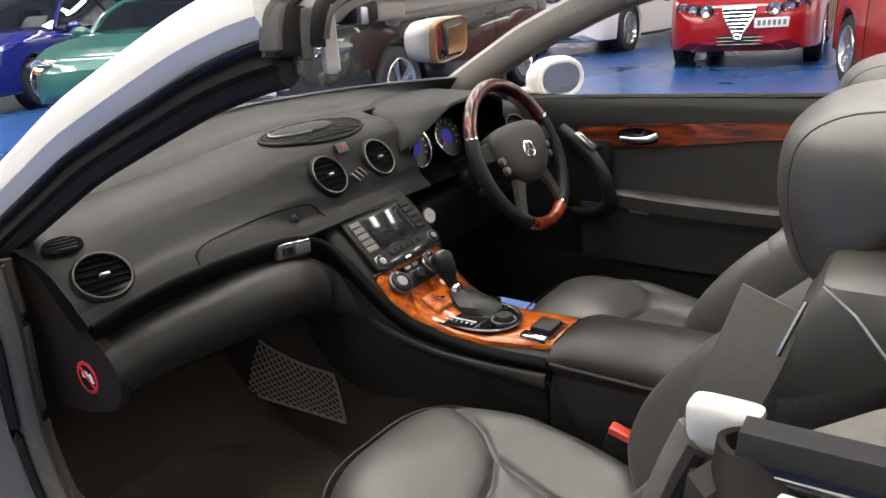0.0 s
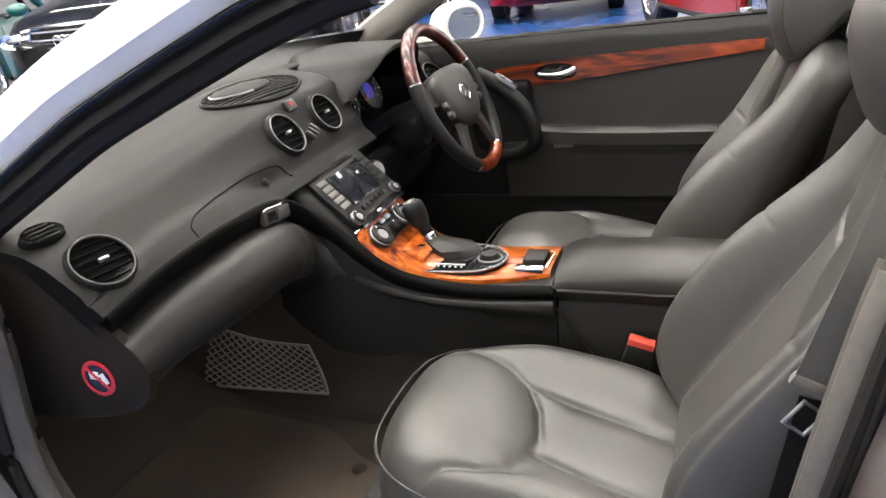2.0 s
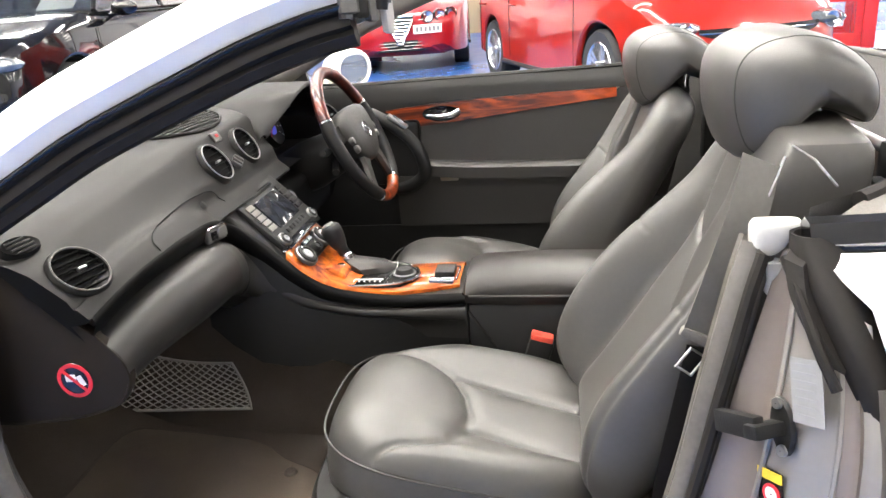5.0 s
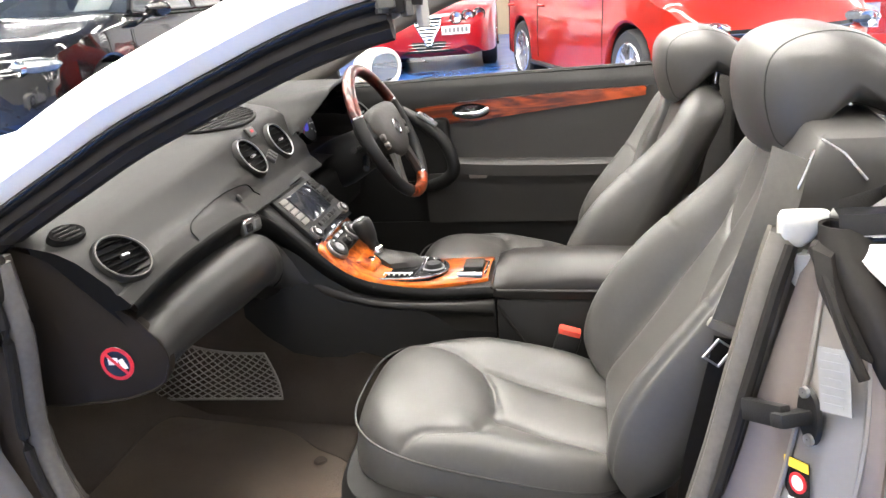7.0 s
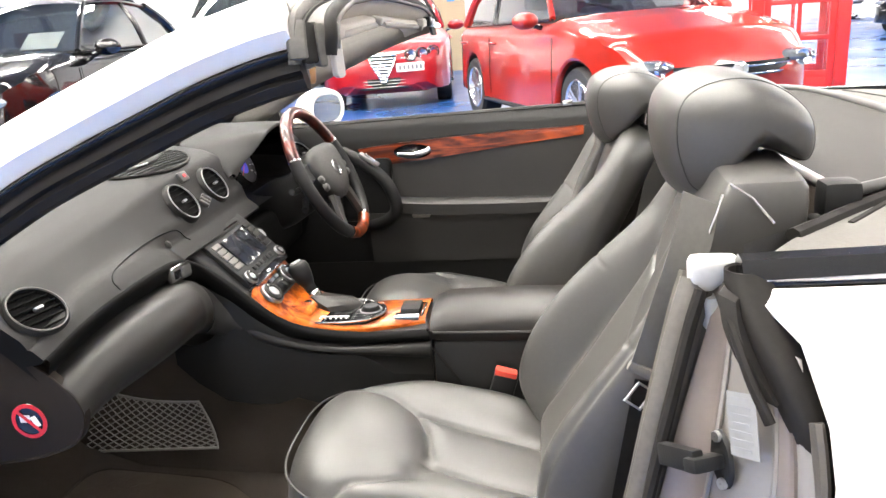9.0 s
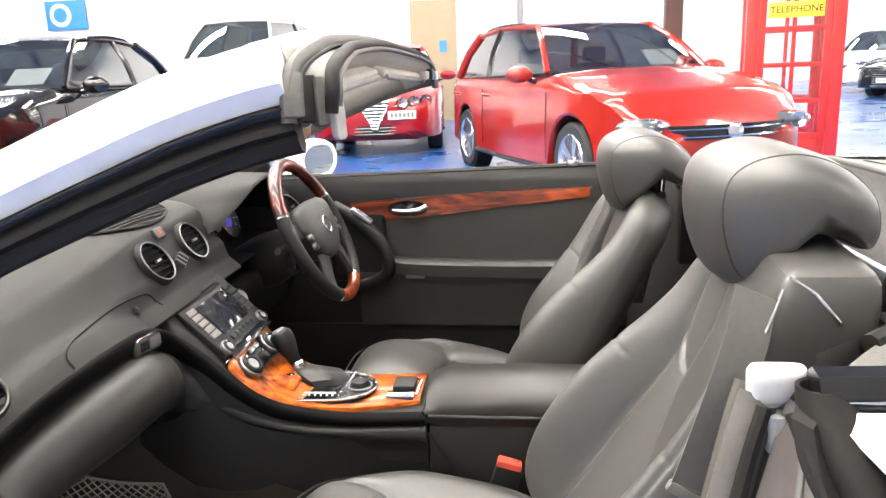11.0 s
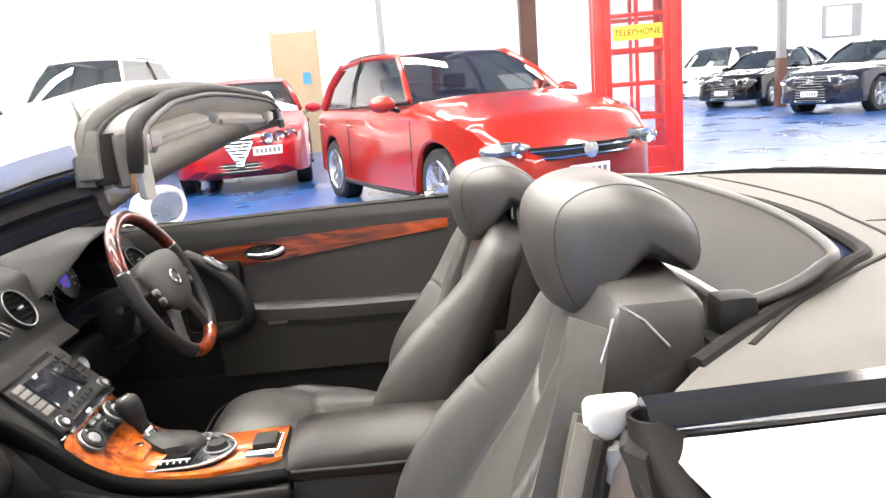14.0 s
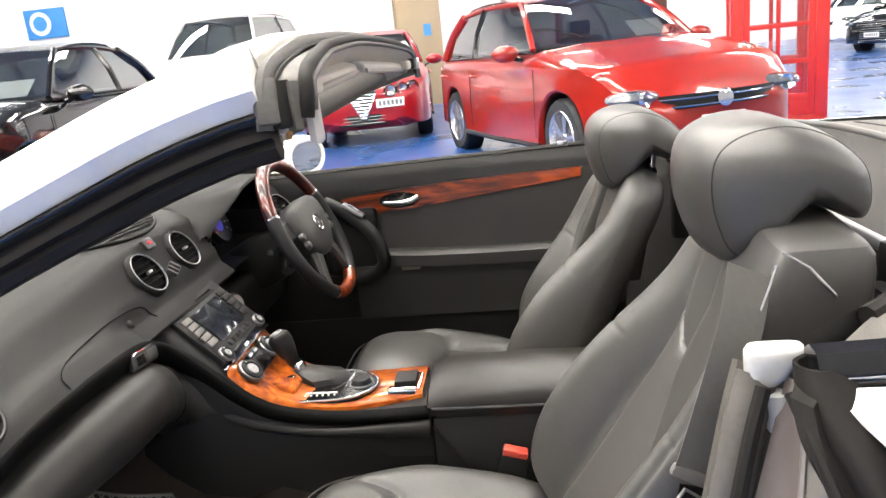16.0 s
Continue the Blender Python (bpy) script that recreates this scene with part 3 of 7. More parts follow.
    if plate:
        pv = 0.36 if grille == "shield" else 0.0
        pz = 0.53 if grille == "shield" else 0.42
        pl = part("number_plate", box((0, 0, 0), (0.012, 0.37, 0.11), 0.004), "white", car, m=pose(front(pv, pz) + (0.062 if pv else 0.03), pv, pz, 0, 0, 9 if pv else 0))
        for q in range(6):
            part("plate_bar", box((0.0065, -0.135 + 0.054 * q, 0), (0.003, 0.034, 0.060), 0), "grey_print", pl)
    # cabin inside
    # added dark sheet over the solid body stands in for the dim cabin
    part("cabin_dark_sheet", box(((u1 + u4) / 2 - 0.1, 0, belt + 0.075), ((u1 - u4) * 0.74, W * 0.80, 0.02), 0.008), "seat_dark", car)
    part("dashboard", box((u1 - 0.42, 0, cowl - 0.03), (0.5, W * 0.78, 0.12), 0.05), "seat_dark", car)
    for s in (-1, 1):
        part("front_seat", box((um + 0.1, s * 0.37, 0.80), (0.18, 0.46, 0.62), 0.06, m=None), "seat_dark", car)
        part("head_restraint", box((um + 0.06, s * 0.37, 1.19), (0.10, 0.25, 0.16), 0.04), "seat_dark", car)
    part("rear_bench", box((um - 0.85, 0, 0.80), (0.2, W * 0.7, 0.5), 0.06), "seat_dark", car)
    if sheet:
        q0 = fb[2].lerp(ft[2], 0.12)
        part("price_sheet", box((0, 0, 0), (0.004, 0.34, 0.24), 0), "white", car, m=Matrix.Translation((u1 - 0.36, 0.42, cowl + 0.11)) @ Matrix.Rotation(radians(-55), 4, "Y"))
    return car


def at(x, y, heading):
    return pose(x, y, GROUND, 0, 0, heading)


parked_car("hatchback_car", "red five-door hatchback parked on blue floor", at(6.28, -0.52, 203), "redpaint", estate=True, lamp_w=0.50, lamp_z=0.63, nose=0.61, L=4.25, H=1.50, hood=0.88, cowl=1.02, belt=0.95, u4=-2.0, u3=-1.55)
parked_car("saloon_car", "deep red saloon with shield grille parked facing out", at(10.55, 2.36, 187), "alfared", L=4.66, W=1.83, H=1.47, wb=2.70, fo=0.98, grille="shield", u1=1.0, u2=0.1, u3=-1.0, u4=-1.75, sheet=True)
parked_car("black_car", "glossy black car with mesh grille and ringed emblem", at(5.45, 4.92, 184), "blackpaint", L=4.46, W=1.82, H=1.53, wb=2.63, R=0.34, grille="frame", hood=0.92, cowl=1.05, belt=1.0, trunk=1.06, nose=0.72, lamp_z=0.73, u3=-1.25, u4=-1.85)
parked_car("luxury_saloon", "large dark navy saloon parked far across the floor", at(14.7, -10.5, 116), "navypaint", L=5.06, W=1.89, H=1.44, wb=2.94, fo=0.95, R=0.34, grille="frame", u3=-1.1, u4=-1.9)
parked_car("executive_saloon", "black saloon with yellow plate parked far away", at(19.4, -10.4, 124), "blackpaint", L=4.96, W=1.88, H=1.46, wb=2.9, fo=0.95, grille="frame", u3=-1.0, u4=-1.8)
parked_car("white_van", "tall white van parked behind the black car", at(12.15, 5.2, 176), "whitepaint", L=4.5, W=1.9, H=2.06, hood=1.26, cowl=1.40, belt=1.34, trunk=1.36, u1=1.0, u2=0.35, u3=-1.7, u4=-2.0, nose=0.9, lamp_z=0.95, R=0.36)
parked_car("blue_car", "dark blue saloon with multi-spoke alloy wheels", at(4.9, 11.3, 206), "bluepaint", L=4.4, W=1.8, spokes=8)
parked_car("sports_coupe", "green sports coupe with amber indicators", at(5.2, 8.6, 212), "greenpaint", L=4.3, W=1.78, H=1.30, hood=0.78, cowl=0.9, belt=0.85, trunk=0.85, nose=0.6, lamp_z=0.64, lamp_w=0.46, grille="none", plate=False, amber=True, u1=0.75, u2=0.0, u3=-0.9, u4=-1.8)


def telephone_box(x, y, heading):
    """A red telephone kiosk: posts, glazing bars and panes on four sides, sign bands and a domed roof."""
    t = thing("telephone_box", "red painted telephone kiosk with small window panes", "telephone box", pose(x, y, GROUND, 0, 0, heading))
    w, h = 0.90, 2.42
    part("plinth", box((0, 0, 0.06), (w, w, 0.12), 0.01), "boothred", t)
    for sx in (-1, 1):
        for sy in (-1, 1):
            part("corner_post", box((sx * (w / 2 - 0.06), sy * (w / 2 - 0.06), h / 2 - 0.1), (0.12, 0.12, h - 0.35), 0.012), "boothred", t)
    part("roof", rings([[Vector((sx * s, sy * s, z)) for sx, sy in ((-1, -1), (1, -1), (1, 1), (-1, 1))] for s, z in ((0.45, 2.12), (0.46, 2.14), (0.46, 2.34), (0.43, 2.36), (0.43, 2.40), (0.30, 2.47), (0.05, 2.5))]), "boothred", t)
    for k in range(4):
        q = Matrix.Rotation(radians(90 * k), 4, "Z")
        side = new("glazed_side")
        side.parent = t
        side.matrix_basis = q
        z0, z1 = 0.30, 2.06
        part("lower_panel", box((w / 2 - 0.05, 0, 0.2), (0.04, w - 0.22, 0.18), 0.01), "boothred", side)
        rows = 5
        for i in range(rows + 1):
            part("glazing_bar", box((w / 2 - 0.05, 0, z0 + (z1 - z0) * i / rows), (0.045, w - 0.22, 0.045 if i not in (0, rows) else 0.07), 0.006), "boothred", side)
        for yy in (-0.005,):
            part("mullion", box((w / 2 - 0.05, yy, (z0 + z1) / 2), (0.04, 0.04, z1 - z0), 0.006), "boothred", side)
        for yy in (-1, 1):
            part("stile", box((w / 2 - 0.05, yy * (w / 2 - 0.15), (z0 + z1) / 2), (0.046, 0.07, z1 - z0 + 0.2), 0.006), "boothred", side)
        p = part("pane", box((w / 2 - 0.05, 0, (z0 + z1) / 2), (0.006, w - 0.24, z1 - z0), 0), "glass", side)
        p.visible_shadow = False
        if k == 2:
            sg = part("sign", box((w / 2 - 0.015, 0, 1.53), (0.012, 0.50, 0.15), 0.004), "signyellow", side)
            fc = bpy.data.curves.new("lettering", "FONT")
            fc.body, fc.size, fc.align_x, fc.align_y, fc.extrude = "TELEPHONE", 0.088, "CENTER", "CENTER", 0.001
            fc.materials.append(M["black"])
            fo_ = new("lettering", fc)
            fo_.parent = sg
            fo_.matrix_basis = Matrix.Translation((w / 2 - 0.007, 0, 1.53)) @ Matrix(((0, 0, 1, 0), (1, 0, 0, 0), (0, 1, 0, 0), (0, 0, 0, 1)))
    return t


telephone_box(6.95, -2.6, -12)


def extras():
    g = GROUND
    d = thing("door_1", "plain beige door in the partition wall", "door", kind="structure", m=pose(14.97, 2.08, g))
    part("door_leaf", box((0, 0, 1.25), (0.05, 0.86, 2.5), 0.006), "beige", d)
    part("door_frame", box((-0.004, 0.46, 1.27), (0.06, 0.06, 2.56), 0.006), "beige", d)
    part("door_frame", box((-0.004, -0.46, 1.27), (0.06, 0.06, 2.56), 0.006), "beige", d)
    part("notice", box((-0.035, -0.2, 1.55), (0.006, 0.16, 0.24), 0), "bluesign", d)
    c = thing("column_1", "dark brown square steel column", "column", kind="structure", m=pose(14.9, -2.85, g))
    part("shaft", box((0, 0, 2.75), (0.30, 0.34, 5.5), 0.01), "brown", c)
    c2 = thing("column_2", "slim steel column with pink protective wrap", "column", kind="structure", m=pose(17.0, -9.45, g))
    part("shaft", box((0, 0, 2.75), (0.18, 0.18, 5.5), 0.01), "steel", c2)
    part("wrap", box((0, 0, 0.6), (0.22, 0.22, 1.2), 0.01), "brown", c2)
    p = thing("wall_conduit", "thin grey conduit running up the partition wall", "conduit", pose(14.97, 0.25, g))
    part("pipe", box((0, 0, 2.9), (0.05, 0.12, 5.2), 0.01), "steel", p)
    w = thing("poster", "grey framed poster on the far wall", "poster", pose(33.97, -21.1, g + 2.75))
    part("frame", box((0, 0, 0), (0.06, 1.9, 1.5), 0.01), "steel", w)
    part("print", box((-0.034, 0.15, 0), (0.006, 1.2, 1.3), 0), "white", w)
    sg = thing("logo_sign", "round blue and white logo sign on the wall", "sign", pose(14.96, 10.3, g + 2.55))
    part("panel", box((0, 0, 0), (0.04, 0.95, 0.62), 0.01), "bluesign", sg)
    part("disc", lathe([(0.001, 0.03), (0.25, 0.03), (0.25, 0.0)], 32, Matrix.Rotation(radians(-90), 4, "Y") @ Matrix.Translation((0, 0.12, 0.0))), "white", sg)
    part("inner_disc", lathe([(0.001, 0.036), (0.16, 0.036), (0.16, 0.0)], 32, Matrix.Rotation(radians(-90), 4, "Y") @ Matrix.Translation((0, 0.12, 0.0))), "bluesign", sg)


extras()
parked_car("white_wagon", "white wagon parked beyond the black saloon", at(22.5, -10.2, 126), "whitepaint", L=4.7, W=1.88, H=1.72, hood=1.0, cowl=1.12, belt=1.05, trunk=1.1, u3=-1.6, u4=-2.05, nose=0.75, lamp_z=0.8)


# ---- the open car: body shell ----
def strip(left, right, material, name, parent, thick=0.006, label="", angle=40):
    """A band of some thickness between two edge lines."""
    l, r = [Vector(p) for p in left], [Vector(p) for p in right]
    secs = []
    for i, (a, b) in enumerate(zip(l, r)):
        t = (l[min(i + 1, len(l) - 1)] - l[max(i - 1, 0)]).normalized()
        n = (b - a).cross(t).normalized() * thick
        secs.append([a, b, b - n, a - n])
    return part(name, rings(secs), material, parent, label, angle=angle)


def face_strip(rows, material, name, parent, label="", thick=0.0, m=None, angle=40):
    bm = rings(rows, closed=False)
    if thick:
        finish(bm, False)
        bmesh.ops.solidify(bm, geom=bm.faces[:], thickness=thick)
    return part(name, bm, material, parent, label, m=m, angle=angle)


def sell(a, n):
    c, s = math.cos(a), math.sin(a)
    return math.copysign(abs(c) ** (2 / n), c), math.copysign(abs(s) ** (2 / n), s)


CAR = thing("convertible_car", "silver open-top convertible with grey leather cabin, side open", "car", pose(0, 0, 0))

# windscreen pillars and header
PIL = curve([(-0.716, 1.17, 0.785), (-0.700, 1.02, 0.869), (-0.690, 0.921, 0.927), (-0.680, 0.821, 0.982), (-0.670, 0.727, 1.033), (-0.661, 0.64, 1.071), (-0.653, 0.557, 1.105), (-0.645, 0.478, 1.136), (-0.638, 0.40, 1.160), (-0.633, 0.345, 1.172)], 40)


def pillar(side):
    p = [Vector((q.x * side - (0.022 if side < 0 else 0), q.y, q.z + (0.006 if side < 0 else 0))) for q in PIL]
    s = side
    def prof_(pts):
        return [(-a * s, b) for a, b in pts]
    part("windscreen_pillar", sweep(p, prof_([(-0.008, 0.0), (-0.020, 0.022), (-0.014, 0.048), (0.008, 0.068), (0.030, 0.070), (0.034, 0.055), (0.02, 0.0)])), "silver", CAR)
    if s > 0:
        part("pillar_seal", sweep(p, prof_([(-0.004, 0.001), (-0.013, -0.003), (-0.015, -0.011), (-0.008, -0.015), (-0.012, -0.021), (-0.014, -0.029), (-0.006, -0.034), (-0.010, -0.040), (-0.006, -0.052), (0.008, -0.056), (0.022, -0.048), (0.022, 0.0)])), "rubber", CAR, "black rubber door seal")
        # added glossy strip shapes the thin glint between paint and seal
        part("seal_glint_strip", sweep([q for q in p], prof_([(-0.0165, -0.003), (-0.0175, -0.005), (-0.0165, -0.008), (-0.012, -0.006)])), "gloss", CAR)
        part("pillar_trim", sweep(p, prof_([(0.018, -0.036), (0.020, -0.044), (0.030, -0.042), (0.044, -0.015), (0.046, 0.030), (0.036, 0.066), (0.028, 0.066), (0.024, 0.0)])), "pillar_cloth", CAR, "grey inner pillar cover")
    else:
        part("pillar_seal", sweep(p, prof_([(-0.004, 0.001), (-0.012, -0.004), (-0.012, -0.012), (0.004, -0.014), (0.02, -0.010), (0.022, 0.0)])), "rubber", CAR, "black rubber door seal")
        part("pillar_trim", sweep(p, prof_([(0.006, -0.016), (0.022, -0.021), (0.032, -0.018), (0.044, 0.0), (0.046, 0.030), (0.036, 0.060), (0.028, 0.060), (0.010, 0.0)])), "pillar_cloth", CAR, "grey inner pillar cover")


pillar(1)
pillar(-1)

HEAD = curve([(-0.640, 0.345, 1.150), (-0.632, 0.345, 1.186), (-0.600, 0.347, 1.210), (-0.50, 0.353, 1.229), (-0.36, 0.362, 1.243), (0, 0.380, 1.252), (0.36, 0.362, 1.238), (0.50, 0.350, 1.222), (0.570, 0.345, 1.200), (0.592, 0.345, 1.165)], 61)
LIP = curve([(-0.606, 0.308, 1.158), (-0.604, 0.305, 1.184), (-0.588, 0.308, 1.203), (-0.54, 0.313, 1.216), (-0.42, 0.332, 1.228), (-0.30, 0.346, 1.238), (0, 0.360, 1.248), (0.36, 0.345, 1.234), (0.48, 0.338, 1.219), (0.54, 0.340, 1.196)], 49)
part("header_rail", sweep([p + Vector((0, 0.012, 0.002)) for p in HEAD[6:-4]], [(-0.085, -0.02), (-0.08, 0.004), (-0.03, 0.014), (-0.004, 0.008), (-0.002, -0.012)]), "silver", CAR, "silver windscreen header rail")
part("header_seal", sweep(HEAD, disc(0.011, 10, 0.009)), "sealgrey", CAR, "weathered grey rubber roof seal")
part("header_seal_crease", tube([p + Vector((0, -0.011, -0.004)) for p in HEAD[1:-2]], 0.0032, 6), "rubber", CAR)
part("header_channel", rings([[a, a.lerp(b, 0.5) + Vector((0, 0.012, 0)), b] for a, b in zip([HEAD[int(i * 60 / 48)] for i in range(49)], LIP)], closed=False), "sealgrey", CAR, "dusty channel between the roof seals")
part("header_seal_lip", tube(LIP, 0.0085, 10), "rubber", CAR, "black rubber roof seal")
part("header_lip_edge", tube([p + Vector((0.004, -0.006, -0.008)) for p in LIP[3:-2]], 0.0045, 8), "sealgrey", CAR)
face_strip([[Vector((p.x, p.y + dy, p.z + dz)) for dy, dz in ((0.0, -0.008), (0.010, -0.020), (0.030, -0.034), (0.07, -0.046))] for p in LIP[4:-1]], "lining", "header_trim", CAR, "pale grey lining under the header", thick=0.004)
def upright(name, a, b, z0, z1, thick, material, label="", lean=0.012):
    """A short rounded upright between two plan points, leaning inwards at its top."""
    a, b = Vector((*a, 0)), Vector((*b, 0))
    n = Vector((b.y - a.y, a.x - b.x, 0)).normalized() * thick
    n = n if n.y < 0 else -n
    secs = []
    for f in (0.0, 0.05, 0.15, 0.4, 0.7, 0.9, 1.0):
        q = min(1.0, 0.55 + 9 * f) * (1 - 0.25 * max(0.0, f - 0.85) / 0.15)
        o = Vector((lean * f * f, 0.004 * f, z0 + (z1 - z0) * f))
        c = a.lerp(b, 0.5)
        secs.append([o + c + (p - c) * q for p in (a + n * 0.2, a.lerp(b, 0.12) + n, a.lerp(b, 0.5) + n * 1.15, a.lerp(b, 0.88) + n, b + n * 0.2, b - n, a - n)])
    part(name, rings(secs), material, CAR, label)


upright("corner_seal", (-0.650, 0.350), (-0.640, 0.327), 1.156, 1.204, 0.005, "sealgrey", "weathered grey rubber corner seal", 0.020)
upright("corner_channel", (-0.641, 0.331), (-0.612, 0.321), 1.150, 1.200, 0.003, "rubber", "", 0.016)
upright("corner_seal", (-0.618, 0.323), (-0.607, 0.314), 1.144, 1.198, 0.006, "sealgrey", "weathered grey rubber corner seal", 0.010)
upright("corner_trim", (-0.602, 0.306), (-0.586, 0.297), 1.128, 1.200, 0.004, "lining", "pale moulded corner trim", 0.004)
upright("corner_seal", (0.592, 0.340), (0.578, 0.330), 1.150, 1.196, 0.006, "sealgrey", "weathered grey rubber corner seal", -0.020)
for s in (-1, 1):
    part("latch_socket", box((s * 0.500, 0.342, 1.188), (0.050, 0.03, 0.026), 0.006), "black", CAR)
    part("latch_claw", box((s * 0.510, 0.328, 1.184), (0.014, 0.016, 0.020), 0.003), "satin", CAR)
    part("latch_cover", box((s * 0.440, 0.345, 1.186), (0.060, 0.02, 0.022), 0.007, 3), "lining", CAR)


def sun_visor(s):
    v = thing("sun_visor", "pale grey padded sun visor folded under the header", "sun visor", pose(s * 0.235, 0.392, 1.199, 20, s * 2.0, -s * 2))
    part("pad", box((0, 0, 0), (0.40, 0.070, 0.018), 0.008, 3), "lining", v)
    part("hinge_rod", tube([(-0.19, -0.036, -0.004), (0.19, -0.036, -0.004)], 0.006, 8), "visor", v)
    # vanity mirror lid; its reflection is put in as plain white
    part("vanity_lid_glint", box((-s * 0.10, -0.026, -0.0085), (0.09, 0.020, 0.004), 0.0015), "white", v)
    part("pivot", lathe([(0.001, 0.014), (0.010, 0.012), (0.013, 0.0)], 16, Matrix.Translation((s * 0.19, -0.036, 0)) @ Matrix.Rotation(radians(90), 4, "X")), "visor", v)
    return v


sun_visor(-1)
sun_visor(1)

# windscreen glass
def screen_base(x):
    t = (x / 0.7) ** 2
    return Vector((x, 1.13 - (0.20 if x > 0 else 0.12) * t, 0.980 - (0.018 if x > 0 else 0.075) * t))


gb = [screen_base(-0.70 + 1.40 * i / 20) for i in range(21)]
gt = [Vector((x, 0.435 - 0.06 * (x / 0.6) ** 2, 1.222 - 0.03 * (x / 0.6) ** 2)) for x in [-0.60 + 1.2 * i / 20 for i in range(21)]]
g_ = part("windscreen", rings([[a.lerp(b, f) + Vector((0, 0.016, 0.026)) * math.sin(math.pi * f) for a, b in zip(gb, gt)] for f in (0, 0.2, 0.4, 0.6, 0.8, 1)], closed=False), "glass", CAR, "clear curved windscreen")
g_.visible_shadow = False
im = thing("interior_mirror", "pale interior rear-view mirror with tan frame under the header", "mirror", pose(-0.06, 0.51, 1.125, 2, 0, 21))
def mirror_ring(k, y, n=4.5):
    return [Vector((0.125 * c * k, y, 0.036 * s_ * (0.35 + 0.65 * k))) for c, s_ in [sell(2 * math.pi * j / 48, n) for j in range(48)]]
part("housing", rings([mirror_ring(1.0, 0.003), mirror_ring(1.02, 0.010), mirror_ring(1.0, 0.022), mirror_ring(0.95, 0.038, 3.4), mirror_ring(0.84, 0.052, 3), mirror_ring(0.62, 0.062, 2.6), mirror_ring(0.3, 0.066, 2.3)]), "capgrey", im)
part("frame", rings([mirror_ring(1.0, 0.006), mirror_ring(1.03, 0.002), mirror_ring(1.02, -0.005), mirror_ring(0.97, -0.007), mirror_ring(0.90, -0.004)], caps=False), "tan_trim", im, "tan leather-covered frame")
part("mirror_glass", rings([mirror_ring(0.91, -0.0035), mirror_ring(0.90, -0.0045)]), "mirror", im)
part("stem", tube([(0.03, 0.045, 0.01), (0.03, 0.05, 0.07), (0.02, 0.03, 0.12)], 0.011, 8), "visor", im)

# bonnet, wings and the scuttle
rows = []
for i in range(15):
    y = 1.02 + i * 0.105
    z = interp([(1.0, 0.895), (1.2, 0.905), (1.6, 0.86), (2.1, 0.76), (2.5, 0.62)], y)
    hw = interp([(1.0, 0.86), (1.5, 0.87), (2.1, 0.83), (2.5, 0.7)], y)
    row = []
    for k in range(25):
        t = 2 * k / 24 - 1
        zz = z - 0.055 * abs(t) ** 3 + 0.018 * math.exp(-((abs(t) - 0.42) / 0.16) ** 2) - (0.5 if abs(t) == 1 else 0)
        yy = y + (0.20 * (1 - t * t) if i == 0 else 0.12 * (1 - t * t))
        row.append(Vector((hw * t * (1 if abs(t) < 1 else 0.99), yy, zz)))
    rows.append(row)
face_strip(rows, "silver", "bonnet", CAR, "silver bonnet")
part("scuttle_panel", rings([[screen_base(-0.70 + 1.40 * i / 20) + Vector((0, d, e)) for i in range(21)] for d, e in ((0.004, -0.004), (0.03, -0.03), (0.12, -0.07), (0.22, -0.10))], closed=False), "black", CAR)
# added satin strip stands in for the reflection along the glass edge
part("screen_edge_glint", tube([p + Vector((0, -0.002, 0.003)) for p in gb], 0.0028, 6), "satin", CAR, "satin strip for the reflection along the windscreen's lower edge")
for s in (-1, 1):
    vent = new("bonnet_vent")
    vent.parent = CAR
    for k in range(9):
        part("louvre", box((s * (0.40 + 0.012 * k), 1.42 + 0.028 * k, 0.902 - 0.005 * k), (0.15, 0.010, 0.008), 0.003), "gloss", vent)

for s in (-1, 1):
    rows = []
    for i in range(21):
        y = 1.06 + i * 0.0725
        ztop = interp([(1.0, 0.82), (1.5, 0.80), (2.1, 0.70), (2.5, 0.56)], y)
        hw = interp([(1.0, 0.875), (1.5, 0.90), (2.1, 0.86), (2.3, 0.78), (2.5, 0.68)], y)
        zlow = 0.30
        if abs(y - 1.62) < 0.37:
            zlow = max(zlow, 0.43 + math.sqrt(0.37 ** 2 - (y - 1.62) ** 2))
        zlow = min(zlow, ztop - 0.03)
        rows.append([Vector((s * hw * k, y, z)) for k, z in ((0.97, ztop), (0.995, ztop - 0.02 * (ztop - zlow)), (1.0, (ztop + zlow) / 2), (0.985, zlow))])
    face_strip(rows, "silver", "front_wing", CAR, "silver front wing", thick=0.004)
    for y in (1.62, -0.94):
        wheel_part("wheel", 0.33, 0.24, Matrix.Translation((s * 0.765, y, GROUND + 0.33)) @ Matrix.Rotation(radians(90) * s, 4, "Y"), CAR, 5)
    part("rear_side_panel", rings([[Vector((s * x, y, z)) for z in (0.30, 0.45)] for x, y in ((0.895, -0.42), (0.90, -0.57))], closed=False), "silver", CAR)
part("front_bumper", rings([[Vector((0.70 * t * (1 - 0.06 * f), 2.47 + 0.16 * (1 - t * t) + 0.05 * math.sin(math.pi * f), 0.60 - 0.36 * f)) for t in [2 * i / 20 - 1 for i in range(21)]] for f in (0, 0.2, 0.4, 0.6, 0.8, 1.0)], closed=False), "silver", CAR, "silver front bumper")
part("radiator_grille", rings([[Vector((0.36 * t, 2.645 - 0.03 * t * t, 0.54 - 0.10 * f)) for t in [2 * i / 10 - 1 for i in range(11)]] for f in (0, 0.5, 1.0)], closed=False), "gloss", CAR)
